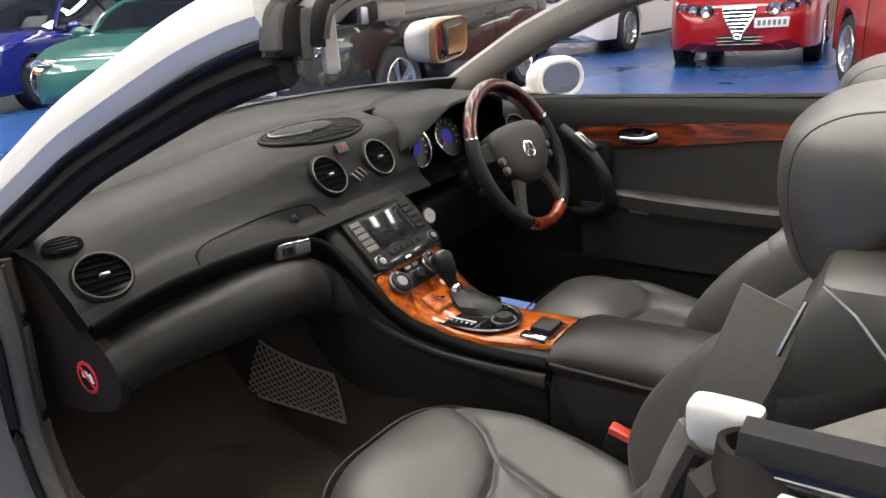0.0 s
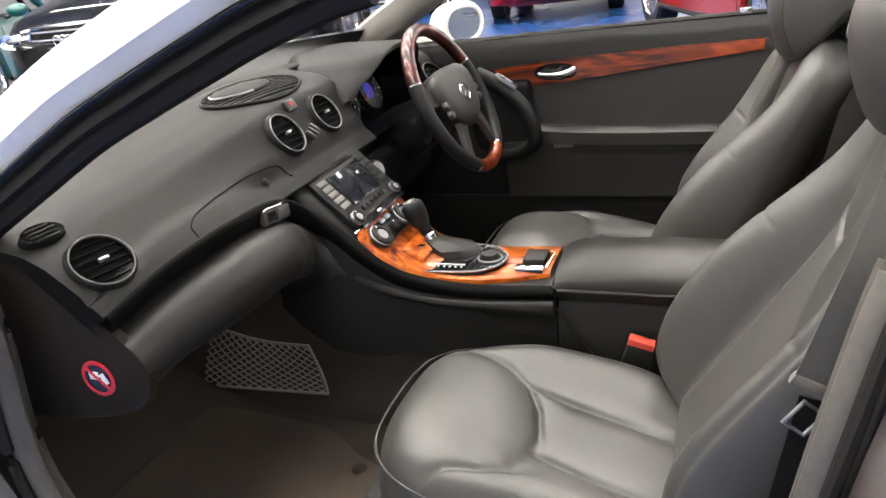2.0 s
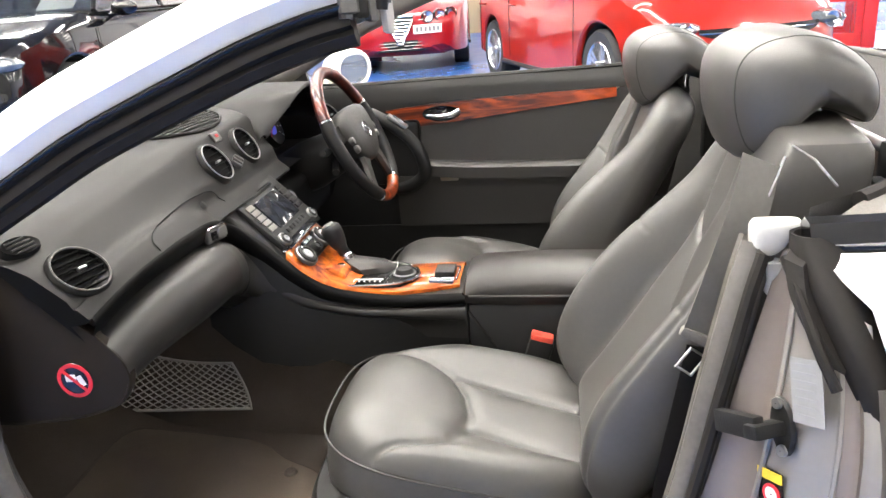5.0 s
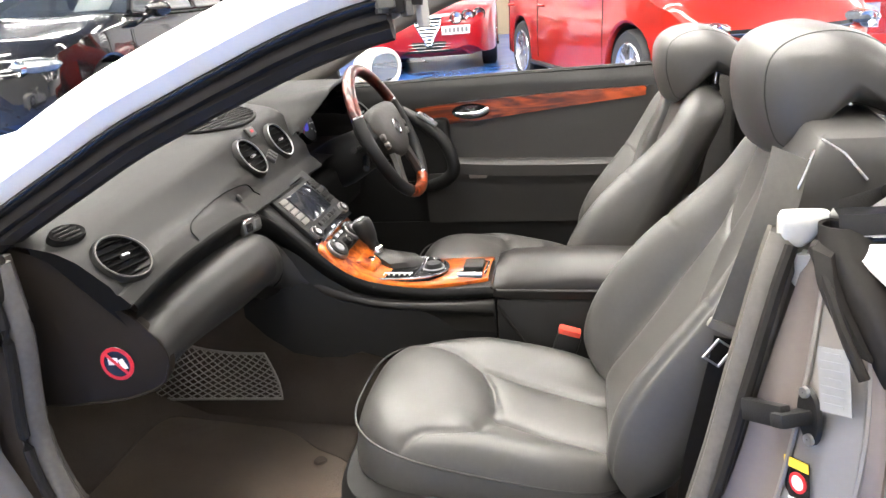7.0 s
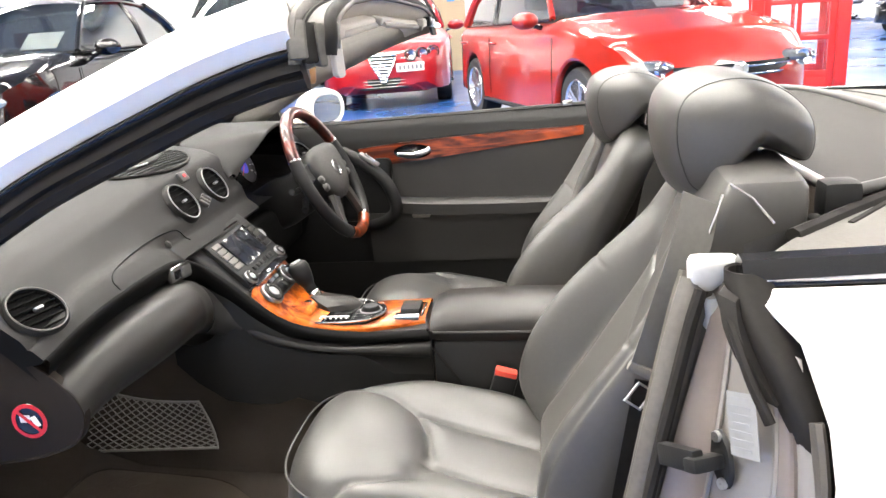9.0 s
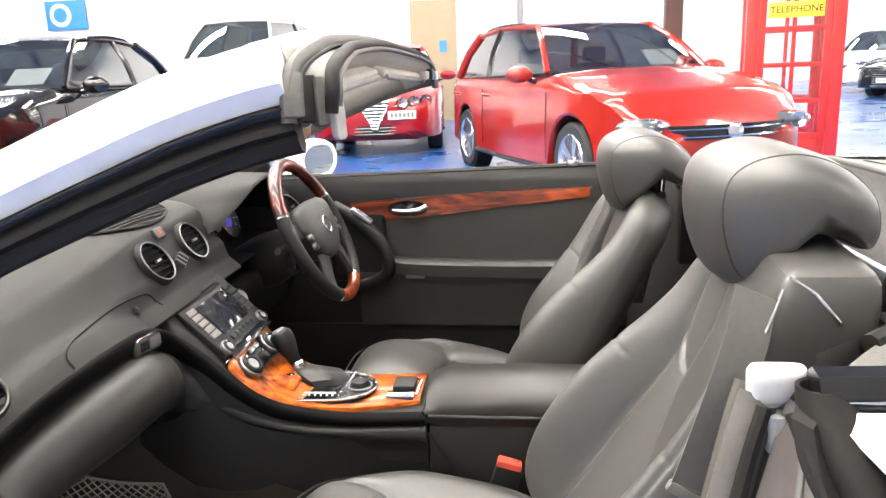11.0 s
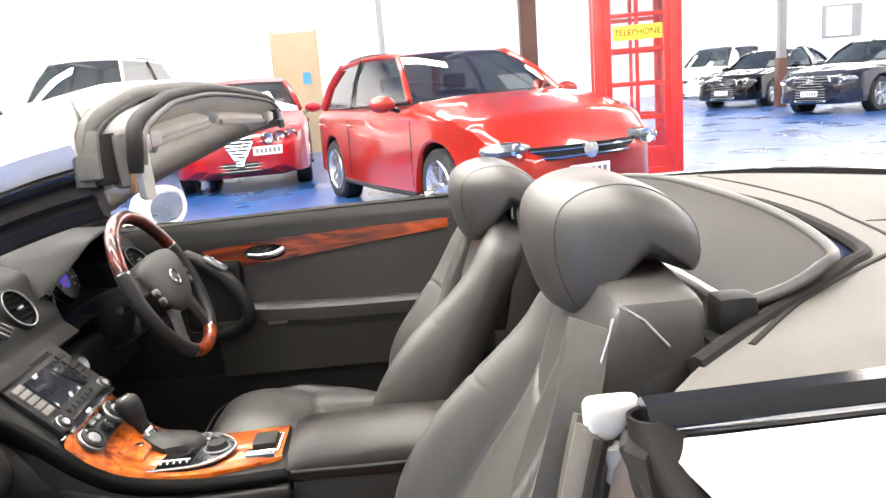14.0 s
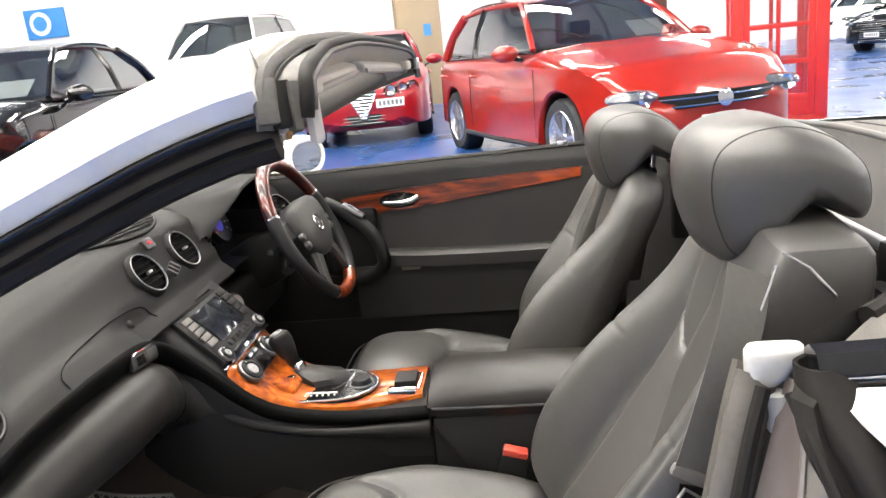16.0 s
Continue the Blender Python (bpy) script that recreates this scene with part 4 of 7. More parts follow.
# floor pan, tunnel, bulkhead, sill
part("floor_pan", box((0, 0.3, 0.19), (1.50, 2.1, 0.03), 0.005), "carpet", CAR)
face_strip([[Vector((x, y, z)) for x in (-0.72, -0.4, -0.14)] for y, z in ((0.62, 0.216), (0.80, 0.222), (1.0, 0.235), (1.14, 0.29), (1.26, 0.42), (1.30, 0.60), (1.30, 0.80))], "carpet", "footwell_carpet", CAR, "brown-grey footwell carpet")
face_strip([[Vector((x, y, z)) for x in (0.14, 0.4, 0.72)] for y, z in ((0.30, 0.216), (0.80, 0.222), (1.0, 0.235), (1.14, 0.29), (1.26, 0.42), (1.30, 0.60), (1.30, 0.80))], "carpet", "driver_footwell_carpet", CAR)
part("bulkhead", box((0, 1.33, 0.55), (1.5, 0.03, 0.72), 0.005), "carpet", CAR)
part("tunnel", rings([[Vector((x, y, z)) for x, z in ((-0.122, 0.2), (-0.110, 0.50), (-0.08, 0.54), (0.10, 0.54), (0.15, 0.50), (0.18, 0.2))] for y in (-0.12, 0.3, 0.8, 1.31)]), "carpet", CAR)
part("rear_bulkhead", box((0, -0.50, 0.55), (1.46, 0.04, 0.72), 0.01), "carpet", CAR)
part("footwell_side", box((-0.712, 1.13, 0.46), (0.02, 0.34, 0.50), 0.008), "carpet", CAR)
part("footwell_side", box((0.745, 1.12, 0.52), (0.02, 0.40, 0.76), 0.006), "carpet", CAR)
part("sill_carpet", sweep(curve([(-0.70, 1.02, 0.42), (-0.70, 0.9, 0.36), (-0.70, 0.7, 0.342), (-0.70, 0.3, 0.338), (-0.70, -0.16, 0.34)], 20), [(-0.03, -0.14), (-0.035, -0.02), (-0.02, 0.0), (0.03, 0.004), (0.05, -0.01), (0.05, -0.14)]), "grey_trim", CAR, "grey sill trim")
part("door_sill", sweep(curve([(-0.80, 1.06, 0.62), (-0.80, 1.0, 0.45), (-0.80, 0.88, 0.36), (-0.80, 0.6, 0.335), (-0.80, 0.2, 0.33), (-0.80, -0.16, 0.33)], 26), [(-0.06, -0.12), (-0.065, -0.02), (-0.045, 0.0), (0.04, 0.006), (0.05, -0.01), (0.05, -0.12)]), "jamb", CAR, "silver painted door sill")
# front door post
part("front_door_post", rings([[Vector((x, y, z)) for x, y in ((-0.735, 0.965 + d), (-0.750, 0.945 + d), (-0.80, 0.965 + d), (-0.86, 1.015 + d), (-0.86, 1.3), (-0.735, 1.3))] for z, d in ((0.30, -0.03), (0.42, -0.01), (0.55, 0.04), (0.68, 0.03), (0.78, -0.01), (0.85, -0.03))]), "jamb_shaded", CAR, "silver painted hinge post, shade put into its colour")
part("door_hinge", box((-0.835, 1.02, 0.50), (0.05, 0.045, 0.075), 0.01), "jamb", CAR)
part("door_hinge", box((-0.835, 1.02, 0.72), (0.05, 0.045, 0.075), 0.01), "jamb", CAR)
# flat disc on the post; the hole's shade is its near-black colour
part("jamb_hole_disc", lathe([(0.001, 0.002), (0.016, 0.002), (0.02, 0.0)], 20, facing((-0.80, 1.025, 0.56), (-0.3, -0.95, 0)) @ Matrix.Diagonal((0.7, 1.4, 1, 1))), "near_black", CAR)
for zz in (0.475, 0.525, 0.695, 0.745):
    part("hinge_bolt", lathe([(0.001, 0.010), (0.007, 0.010), (0.009, 0.004), (0.011, 0.0)], 12, facing((-0.832, 0.998, zz), (0, -1, 0))), "satin", CAR)
part("jamb_cable", tube(curve([(-0.80, 1.01, 0.66), (-0.825, 0.965, 0.645), (-0.86, 0.95, 0.64)], 10), 0.011, 8), "rubber", CAR, "ribbed rubber cable sleeve")
part("door_check", box((-0.825, 1.02, 0.61), (0.04, 0.03, 0.05), 0.008), "black", CAR)
SEAL = curve([(-0.735, 0.915, 0.855), (-0.738, 0.908, 0.74), (-0.738, 0.926, 0.60), (-0.738, 0.918, 0.50), (-0.738, 0.880, 0.415), (-0.738, 0.80, 0.368), (-0.738, 0.66, 0.352), (-0.738, 0.3, 0.345), (-0.738, 0.06, 0.36), (-0.740, -0.02, 0.42), (-0.738, -0.060, 0.55), (-0.728, -0.092, 0.70), (-0.706, -0.122, 0.82), (-0.692, -0.138, 0.868)], 70)
part("door_seal", sweep(SEAL, disc(0.017, 10, 0.022), up=(1, 0.2, 0)), "seal_soft", CAR, "grey-black rubber door seal")
part("seal_lip", tube([p + Vector((-0.022, 0, -0.004)) for p in SEAL], 0.008, 8), "rubber", CAR)
part("seal_inner_trim", tube([p + Vector((0.022, 0.006, 0.004)) for p in SEAL], 0.012, 8), "grey_trim_dark", CAR, "brown-grey trim beside the seal")
part("pillar_foot_cover", box((-0.745, 0.955, 0.835), (0.05, 0.11, 0.075), 0.02, 3), "rubber", CAR, m=None)

# rear door post, striker, labels
POST = (
    [(-0.700, -0.165, 0.868), (-0.735, -0.175, 0.855), (-0.79, -0.20, 0.84), (-0.83, -0.225, 0.82)],
    [(-0.735, -0.118, 0.72), (-0.785, -0.150, 0.70), (-0.845, -0.195, 0.69), (-0.885, -0.235, 0.68)],
    [(-0.752, -0.075, 0.55), (-0.80, -0.120, 0.53), (-0.86, -0.175, 0.52), (-0.898, -0.225, 0.51)],
    [(-0.745, -0.02, 0.42), (-0.80, -0.075, 0.40), (-0.86, -0.14, 0.39), (-0.90, -0.20, 0.38)],
    [(-0.740, 0.05, 0.33), (-0.80, 0.01, 0.31), (-0.86, -0.06, 0.30), (-0.90, -0.14, 0.29)])
POST = [curve([r[k] for r in POST], 21) for k in range(4)]


def post_strip(a, b, material, label, bow=0.0):
    """A band of the lock post between two of its upright lines, given as positions from 0 to 3."""
    def line(q):
        k = min(int(q), 2)
        return [m_.lerp(n_, q - k) for m_, n_ in zip(POST[k], POST[k + 1])]
    rows = [[m_.lerp(n_, f) + Vector((-0.45, 0.85, 0)) * bow * math.sin(math.pi * f) for f in (0, 0.25, 0.5, 0.75, 1)] for m_, n_ in zip(line(a), line(b))]
    face_strip(rows, material, "rear_door_post", CAR, label, thick=0.004)
    return line(b)


# separate bands colour in the mauve and silver reflections on the post
edge = post_strip(0, 0.92, "jamb_reflection", "inner band of the lock post, mauve reflection coloured in", -0.006)
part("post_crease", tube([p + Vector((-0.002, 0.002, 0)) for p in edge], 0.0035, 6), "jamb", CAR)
edge = post_strip(0.92, 2.0, "jamb", "silver painted lock post, shade put into its colour", 0.004)
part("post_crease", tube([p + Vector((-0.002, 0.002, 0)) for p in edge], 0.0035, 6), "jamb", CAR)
post_strip(2.0, 2.42, "jamb_reflection", "band of the lock post, mauve reflection coloured in", -0.004)
edge = post_strip(2.42, 2.78, "jamb", "silver painted lock post, shade put into its colour", 0.003)
part("post_seal", sweep([p + Vector((-0.008, -0.004, 0)) for p in edge[2:]], disc(0.012, 8, 0.007)), "grey_trim_dark", CAR, "dark grey rubber seal along the post")
st = new("striker")
st.parent = CAR
stm = facing((-0.802, -0.150, 0.692), (-0.45, 0.85, 0.1)) @ Matrix.Rotation(radians(20), 4, "Z") @ Matrix.Scale(0.78, 4)
part("base_plate", lathe([(0.001, 0.006), (0.026, 0.006), (0.03, 0)], 20, stm @ Matrix.Diagonal((0.75, 1.45, 1, 1))), "black", st)
part("catch", box((0, 0, 0.035), (0.028, 0.022, 0.055), 0.006, m=stm), "black", st)
part("catch_arm", box((-0.040, 0.004, 0.045), (0.085, 0.034, 0.020), 0.005, m=stm), "black", st)
for k in (-0.034, 0.034):
    part("bolt", lathe([(0.001, 0.011), (0.008, 0.011), (0.009, 0.005)], 12, stm @ Matrix.Translation((0, k, 0))), "satin", st)
lm = facing((-0.822, -0.166, 0.748), (-0.58, 0.80, 0.10)) @ Matrix.Rotation(radians(14), 4, "Z") @ Matrix.Scale(0.85, 4)
part("data_label", box((0, 0, 0.004), (0.045, 0.085, 0.001), 0, m=lm), "label_film", CAR, "silver printed data label")
for k in range(7):
    part("label_line", box((-0.002, 0.034 - 0.011 * k, 0.0052), (0.034 if k % 3 else 0.026, 0.004, 0.0006), 0, m=lm), "steel", CAR)
wm = facing((-0.812, -0.145, 0.585), (-0.5, 0.86, 0.08)) @ Matrix.Rotation(radians(12), 4, "Z")
part("warning_label", box((0, 0, 0.004), (0.036, 0.10, 0.001), 0, m=wm), "gloss", CAR, "black warning label with yellow ends")
for k in (-0.044, 0.044):
    part("label_band", box((0, k, 0.0052), (0.036, 0.012, 0.0006), 0, m=wm), "yellow", CAR)
part("label_symbol", lathe([(0.001, 0.0058), (0.012, 0.0058), (0.012, 0.004)], 20, wm @ Matrix.Translation((0.002, 0.022, 0))), "white", CAR)
part("label_symbol_ring", lathe([(0.009, 0.0062), (0.0125, 0.0062), (0.0125, 0.004), (0.009, 0.004)], 20, wm @ Matrix.Translation((0.002, 0.022, 0))), "redprint", CAR)
for k in range(4):
    part("label_line", box((0, 0.0 - 0.009 * k, 0.0052), (0.026, 0.003, 0.0006), 0, m=wm), "white", CAR)
# top of the post
cap = new("post_cap")
cap.parent = CAR
part("cap_block", rings([[Vector((-0.696 + hx * 0.68 * c, cy_ + hy * d_, z)) for c, d_ in [sell(2 * math.pi * j / 28, 3.6) for j in range(28)]] for hx, hy, cy_, z in ((0.012, 0.008, -0.142, 0.858), (0.019, 0.014, -0.142, 0.861), (0.021, 0.019, -0.145, 0.868), (0.022, 0.025, -0.150, 0.886), (0.021, 0.028, -0.153, 0.894), (0.017, 0.026, -0.154, 0.900), (0.008, 0.014, -0.154, 0.902))]), "capgrey", cap, "pale grey moulded cap", angle=60)
part("cap_leg", rings([[Vector((-0.703 + hx * c, cy_ + hy * d_, z)) for c, d_ in [sell(2 * math.pi * j / 16, 3.0) for j in range(16)]] for hx, hy, cy_, z in ((0.006, 0.004, -0.151, 0.810), (0.009, 0.007, -0.151, 0.814), (0.010, 0.008, -0.152, 0.830), (0.011, 0.012, -0.151, 0.852))]), "capgrey", cap)
part("rubber_corner", rings([[Vector((cx + rx * c * 0.8 - ry * s_ * 0.5, cy + rx * c * 0.45 + ry * s_ * 0.85, z + 0.012 * math.cos(3 * a) * k)) for a, (c, s_) in [(2 * math.pi * j / 24, sell(2 * math.pi * j / 24, 2.6)) for j in range(24)]] for cx, cy, z, rx, ry, k in (
    (-0.728, -0.184, 0.880, 0.012, 0.016, 0.0), (-0.730, -0.183, 0.896, 0.016, 0.021, 0.0), (-0.733, -0.184, 0.898, 0.022, 0.027, 0.0), (-0.742, -0.187, 0.880, 0.027, 0.030, 0.0), (-0.765, -0.196, 0.855, 0.031, 0.032, 0.0), (-0.790, -0.208, 0.825, 0.032, 0.032, 0.1), (-0.815, -0.221, 0.788, 0.030, 0.030, 0.1), (-0.834, -0.234, 0.745, 0.026, 0.026, 0.0), (-0.846, -0.243, 0.70, 0.018, 0.020, 0.0))]), "rubber", cap, "black rubber corner seal")
part("corner_fold", tube(curve([(-0.752, -0.150, 0.875), (-0.785, -0.158, 0.845), (-0.820, -0.170, 0.80), (-0.842, -0.186, 0.76)], 12), 0.006, 8), "rubber", cap)
part("quarter_seal", tube(curve([(-0.842, -0.240, 0.715), (-0.870, -0.252, 0.62), (-0.885, -0.252, 0.50), (-0.888, -0.225, 0.40)], 14), 0.010, 8), "rubber", CAR)
part("corner_flap", rings([[Vector((x, y, z)), Vector((x - 0.022, y + 0.012, z - 0.004)), Vector((x - 0.034, y - 0.004, z - 0.010)), Vector((x - 0.020, y - 0.014, z - 0.004))] for x, y, z in curve([(-0.742, -0.158, 0.882), (-0.762, -0.160, 0.850), (-0.782, -0.172, 0.818), (-0.800, -0.190, 0.785)], 16)]), "rubber", cap, "folded rubber flap")

# rear wing and deck
def wing(s):
    rows = []
    for i in range(17):
        y = -0.235 - max(0, i - 1) * 0.12
        zt = interp([(-2.1, 0.74), (-1.4, 0.865), (-0.7, 0.892), (-0.2, 0.880)], y)
        rows.append([Vector((s * (interp([(-2.1, 0.64), (-1.5, 0.735), (-0.9, 0.765), (-0.2, 0.758)], y)), y, zt)),
                     Vector((s * (interp([(-2.1, 0.72), (-1.5, 0.82), (-0.9, 0.845), (-0.2, 0.825)], y)), y, zt - 0.035)),
                     Vector((s * (interp([(-2.1, 0.78), (-1.5, 0.89), (-0.9, 0.915), (-0.2, 0.895)], y)), y, 0.72)),
                     Vector((s * (interp([(-2.1, 0.78), (-1.5, 0.89), (-0.9, 0.92), (-0.2, 0.905)], y)), y, 0.50)),
                     Vector((s * (interp([(-2.1, 0.75), (-1.5, 0.86), (-0.9, 0.90), (-0.2, 0.90)], y)), y, 0.28))])
    for p, d in zip(rows[0], (0.055, 0.018, -0.018, -0.03, 0.03)):
        p.y += d
    face_strip(rows, "silver", "rear_wing", CAR, "silver rear wing", thick=0.004)
    part("waist_trim", sweep(curve([(s * 0.735, -0.175, 0.893), (s * 0.746, -0.6, 0.906), (s * 0.740, -1.1, 0.895), (s * 0.68, -1.7, 0.835)], 20), [(-0.022, -0.014), (-0.022, 0.010), (-0.008, 0.020), (0.012, 0.018), (0.020, 0.004), (0.018, -0.014)]), "gloss", CAR, "dark polished waist trim")
    part("waist_bright_strip", sweep(curve([(s * 0.752, -0.19, 0.888), (s * 0.766, -0.6, 0.900), (s * 0.760, -1.1, 0.889), (s * 0.70, -1.7, 0.829)], 20), disc(0.003, 6)), "chrome", CAR)


wing(-1)
wing(1)


def deck_z(x, y):
    return 0.905 + 0.022 * (1 - (x / 0.73) ** 2) + 0.018 * smooth01((-y - 0.15) / 0.5) - 0.10 * max(0, -y - 0.75) ** 1.3


deck = bmesh.new()
rows = []
for i in range(31):
    t = 2 * i / 30 - 1
    x = 0.725 * t
    yin = interp([(0, -0.672), (0.3, -0.655), (0.34, -0.632), (0.41, -0.573), (0.498, -0.463), (0.564, -0.37), (0.63, -0.2925), (0.69, -0.232), (0.725, -0.185)], abs(x))
    row = []
    for k in range(14):
        y = yin + (-1.75 + 0.25 * t * t - yin) * k / 13
        row.append(Vector((x, y, deck_z(x, y) - (0.015 if abs(t) > 0.98 else 0))))
    rows.append(row)
face_strip(rows, "tonneau", "tonneau_cover", CAR, "grey textured roof storage cover")


def deck_line(pts, r=0.004, n=26, name="panel_gap", material="rubber", dz=0.0):
    part(name, tube([Vector((p.x, p.y, deck_z(p.x, p.y) + dz - 0.5 * r)) for p in curve([(x, y, 0) for x, y in pts], n)], r, 6), material, CAR)


deck_line([(0.614, -0.771), (0.279, -0.771), (0.000, -0.758), (-0.135, -0.733), (-0.300, -0.705), (-0.377, -0.669)], 0.005)
deck_line([(-0.377, -0.669), (-0.443, -0.691), (-0.542, -0.716), (-0.652, -0.738)], 0.004)
deck_line([(-0.377, -0.669), (-0.410, -0.617), (-0.471, -0.523), (-0.542, -0.425), (-0.630, -0.331)], 0.006)
deck_line([(-0.536, -0.744), (-0.533, -0.661), (-0.536, -0.584), (-0.555, -0.546), (-0.581, -0.584), (-0.586, -0.661), (-0.588, -0.760)], 0.0035)
deck_line([(-0.190, -0.738), (-0.223, -0.991), (-0.234, -1.431)], 0.003)
part("rear_body", rings([[Vector((x * (0.72 - 0.1 * f), -1.72 - 0.32 * f - 0.1 * (1 - x * x), 0.815 - 0.10 * f * f)) for x in [2 * i / 16 - 1 for i in range(17)]] for f in (0, 0.3, 0.6, 1.0)] + [[Vector((x * 0.7, -2.1 - 0.1 * (1 - x * x), 0.35)) for x in [2 * i / 16 - 1 for i in range(17)]]], closed=False), "silver", CAR)
part("deck_front_rim", tube([Vector((p.x, p.y, deck_z(p.x, p.y) - 0.001)) for p in curve([(-0.66, -0.255, 0), (-0.58, -0.355, 0), (-0.51, -0.45, 0), (-0.42, -0.565, 0), (-0.34, -0.63, 0), (0, -0.672, 0), (0.34, -0.63, 0), (0.42, -0.565, 0), (0.51, -0.45, 0), (0.66, -0.255, 0)], 40)], 0.011, 8), "rubber", CAR)
part("rear_shelf_wall", rings([[Vector((p.x, p.y + 0.012, z)) for p in curve([(-0.70, -0.20, 0), (-0.59, -0.335, 0), (-0.52, -0.43, 0), (-0.42, -0.545, 0), (0, -0.645, 0), (0.42, -0.545, 0), (0.52, -0.43, 0), (0.59, -0.335, 0), (0.70, -0.20, 0)], 30)] for z in (0.915, 0.8, 0.5, 0.2)], closed=False), "vinyl", CAR, "grey trimmed rear wall")

# wind deflector
wd = thing("wind_deflector", "dark mesh wind deflector in a tubular frame", "wind deflector", pose(0, 0, 0))
WF = curve([(-0.552, -0.345, 0.934), (-0.528, -0.420, 0.943), (-0.495, -0.482, 0.957), (-0.440, -0.528, 0.967), (-0.2, -0.562, 0.980), (0.2, -0.562, 0.980), (0.440, -0.528, 0.967), (0.495, -0.482, 0.957), (0.528, -0.420, 0.943), (0.552, -0.345, 0.934)], 48)
part("frame_tube", tube(WF, 0.0085, 10), "satin_dark", wd)
part("lower_tube", tube([WF[0], (-0.3, -0.345, 0.93), (0.3, -0.345, 0.93), WF[-1]], 0.009, 10), "satin", wd)
half_n = len(WF) // 2
part("mesh_panel", rings([[a.lerp(b, f) for f in [i / 8 for i in range(9)]] for a, b in zip([WF[i] for i in range(half_n)], [WF[-1 - i] for i in range(half_n)])], closed=False), "mesh", wd, "dark woven mesh")
for s in (-1, 1):
    part("pivot_bracket", box((s * 0.555, -0.342, 0.925), (0.045, 0.05, 0.06), 0.012), "black", wd)
    part("pivot_knob", lathe([(0.001, 0.03), (0.022, 0.028), (0.024, 0)], 16, Matrix.Translation((s * 0.595, -0.315, 0.885)) @ Matrix.Rotation(radians(90) * -s, 4, "Y")), "black", wd)
    part("pivot_post", box((s * 0.57, -0.33, 0.79), (0.05, 0.06, 0.24), 0.012), "black", wd)

# ---- dashboard ----
DASH = thing("dashboard", "dark grey soft-touch dashboard with round air vents", "dashboard", pose(0, 0, 0))


# padded edge of the dash, and the top of the knee roll below it, which sweeps round into the console
EDGE = [(-0.695, 0.742, 0.777), (-0.60, 0.734, 0.797), (-0.50, 0.732, 0.803), (-0.40, 0.737, 0.800), (-0.30, 0.748, 0.789), (-0.230, 0.756, 0.770), (-0.192, 0.742, 0.743), (-0.176, 0.700, 0.696), (-0.168, 0.650, 0.644), (-0.154, 0.592, 0.595), (-0.142, 0.520, 0.570), (-0.137, 0.420, 0.560), (-0.135, 0.292, 0.563)]
ROLL = [(-0.690, 0.756, 0.736), (-0.60, 0.754, 0.752), (-0.50, 0.747, 0.761), (-0.40, 0.744, 0.760), (-0.30, 0.754, 0.748), (-0.228, 0.766, 0.726), (-0.188, 0.753, 0.699), (-0.168, 0.716, 0.651), (-0.160, 0.666, 0.602), (-0.150, 0.602, 0.562), (-0.140, 0.520, 0.541), (-0.137, 0.420, 0.537), (-0.135, 0.292, 0.542)]


def edge_at(x):
    return Vector((x, interp([(q[0], q[1], q[2]) for q in EDGE[:6]], x)[0], soft([(q[0], q[2]) for q in EDGE[:6]], x)))


def dash_point(x, k):
    """k runs from the windscreen edge, over the crest and down the face to the lip."""
    t = abs(x) / 0.72
    b = edge_at(max(-0.695, min(-0.24, x)))
    prof_ = [(1.14, 0.872), (1.06, 0.902), (1.0, 0.907), (0.93, 0.901), (0.878, 0.891), (0.845, 0.875), (0.820, 0.855), (0.797, 0.836), (b.y + 0.030, b.z + 0.026), (b.y + 0.012, b.z + 0.012), (b.y + 0.003, b.z + 0.003), (b.y, b.z), (b.y + 0.004, b.z - 0.006), (b.y + 0.03, b.z - 0.010)]
    f = k * (len(prof_) - 1)
    i = min(int(f), len(prof_) - 2)
    y, z = (prof_[i][j] + (prof_[i + 1][j] - prof_[i][j]) * (f - i) for j in (0, 1))
    z += 0.034 * smooth01((x + 0.55) / 0.6) * (1 - smooth01((f - 4.6) / 2.2))
    end = smooth01((t - 0.72) / 0.28) * (1 - smooth01((f - 6.5) / 2.5))
    z -= (0.012 * t * t) * (1 - smooth01((f - 6.5) / 2.5)) + 0.022 * end
    y += -0.01 * t * (1 - smooth01((f - 6.5) / 2.5)) - 0.02 * end
    cave = smooth01((x - 0.185) / 0.03) * smooth01((0.625 - x) / 0.03)
    if y < 0.97 and z > 0.765:
        y += (0.97 - y) * cave
    return Vector((x, y, z))


def dash_normal(x, k):
    a, b = dash_point(x + 0.01, k) - dash_point(x - 0.01, k), dash_point(x, k + 0.01) - dash_point(x, k - 0.01)
    n = a.cross(b).normalized()
    return n if n.y < 0 else -n


NX, NK = 120, 44
rows = [[dash_point(-0.700 + 1.415 * i / NX, k / NK) for k in range(NK + 1)] for i in range(NX + 1)]
face_strip(rows, "dash", "dash_pad", DASH, angle=60)
rows = []
for i in range(41):
    x = -0.69 + 1.38 * i / 40
    a, b = dash_point(x, 0.12), screen_base(x)
    a = a + Vector((0, 0, 0.004))
    rows.append([a - Vector((0, 0.006, 0.006)), a, a.lerp(b, 0.35) - Vector((0, 0, 0.006)), a.lerp(b, 0.75) - Vector((0, 0, 0.008)), b])
face_strip(rows, "shelf_vinyl", "windscreen_shelf", DASH, "dark shelf between the dash and the windscreen", angle=60)
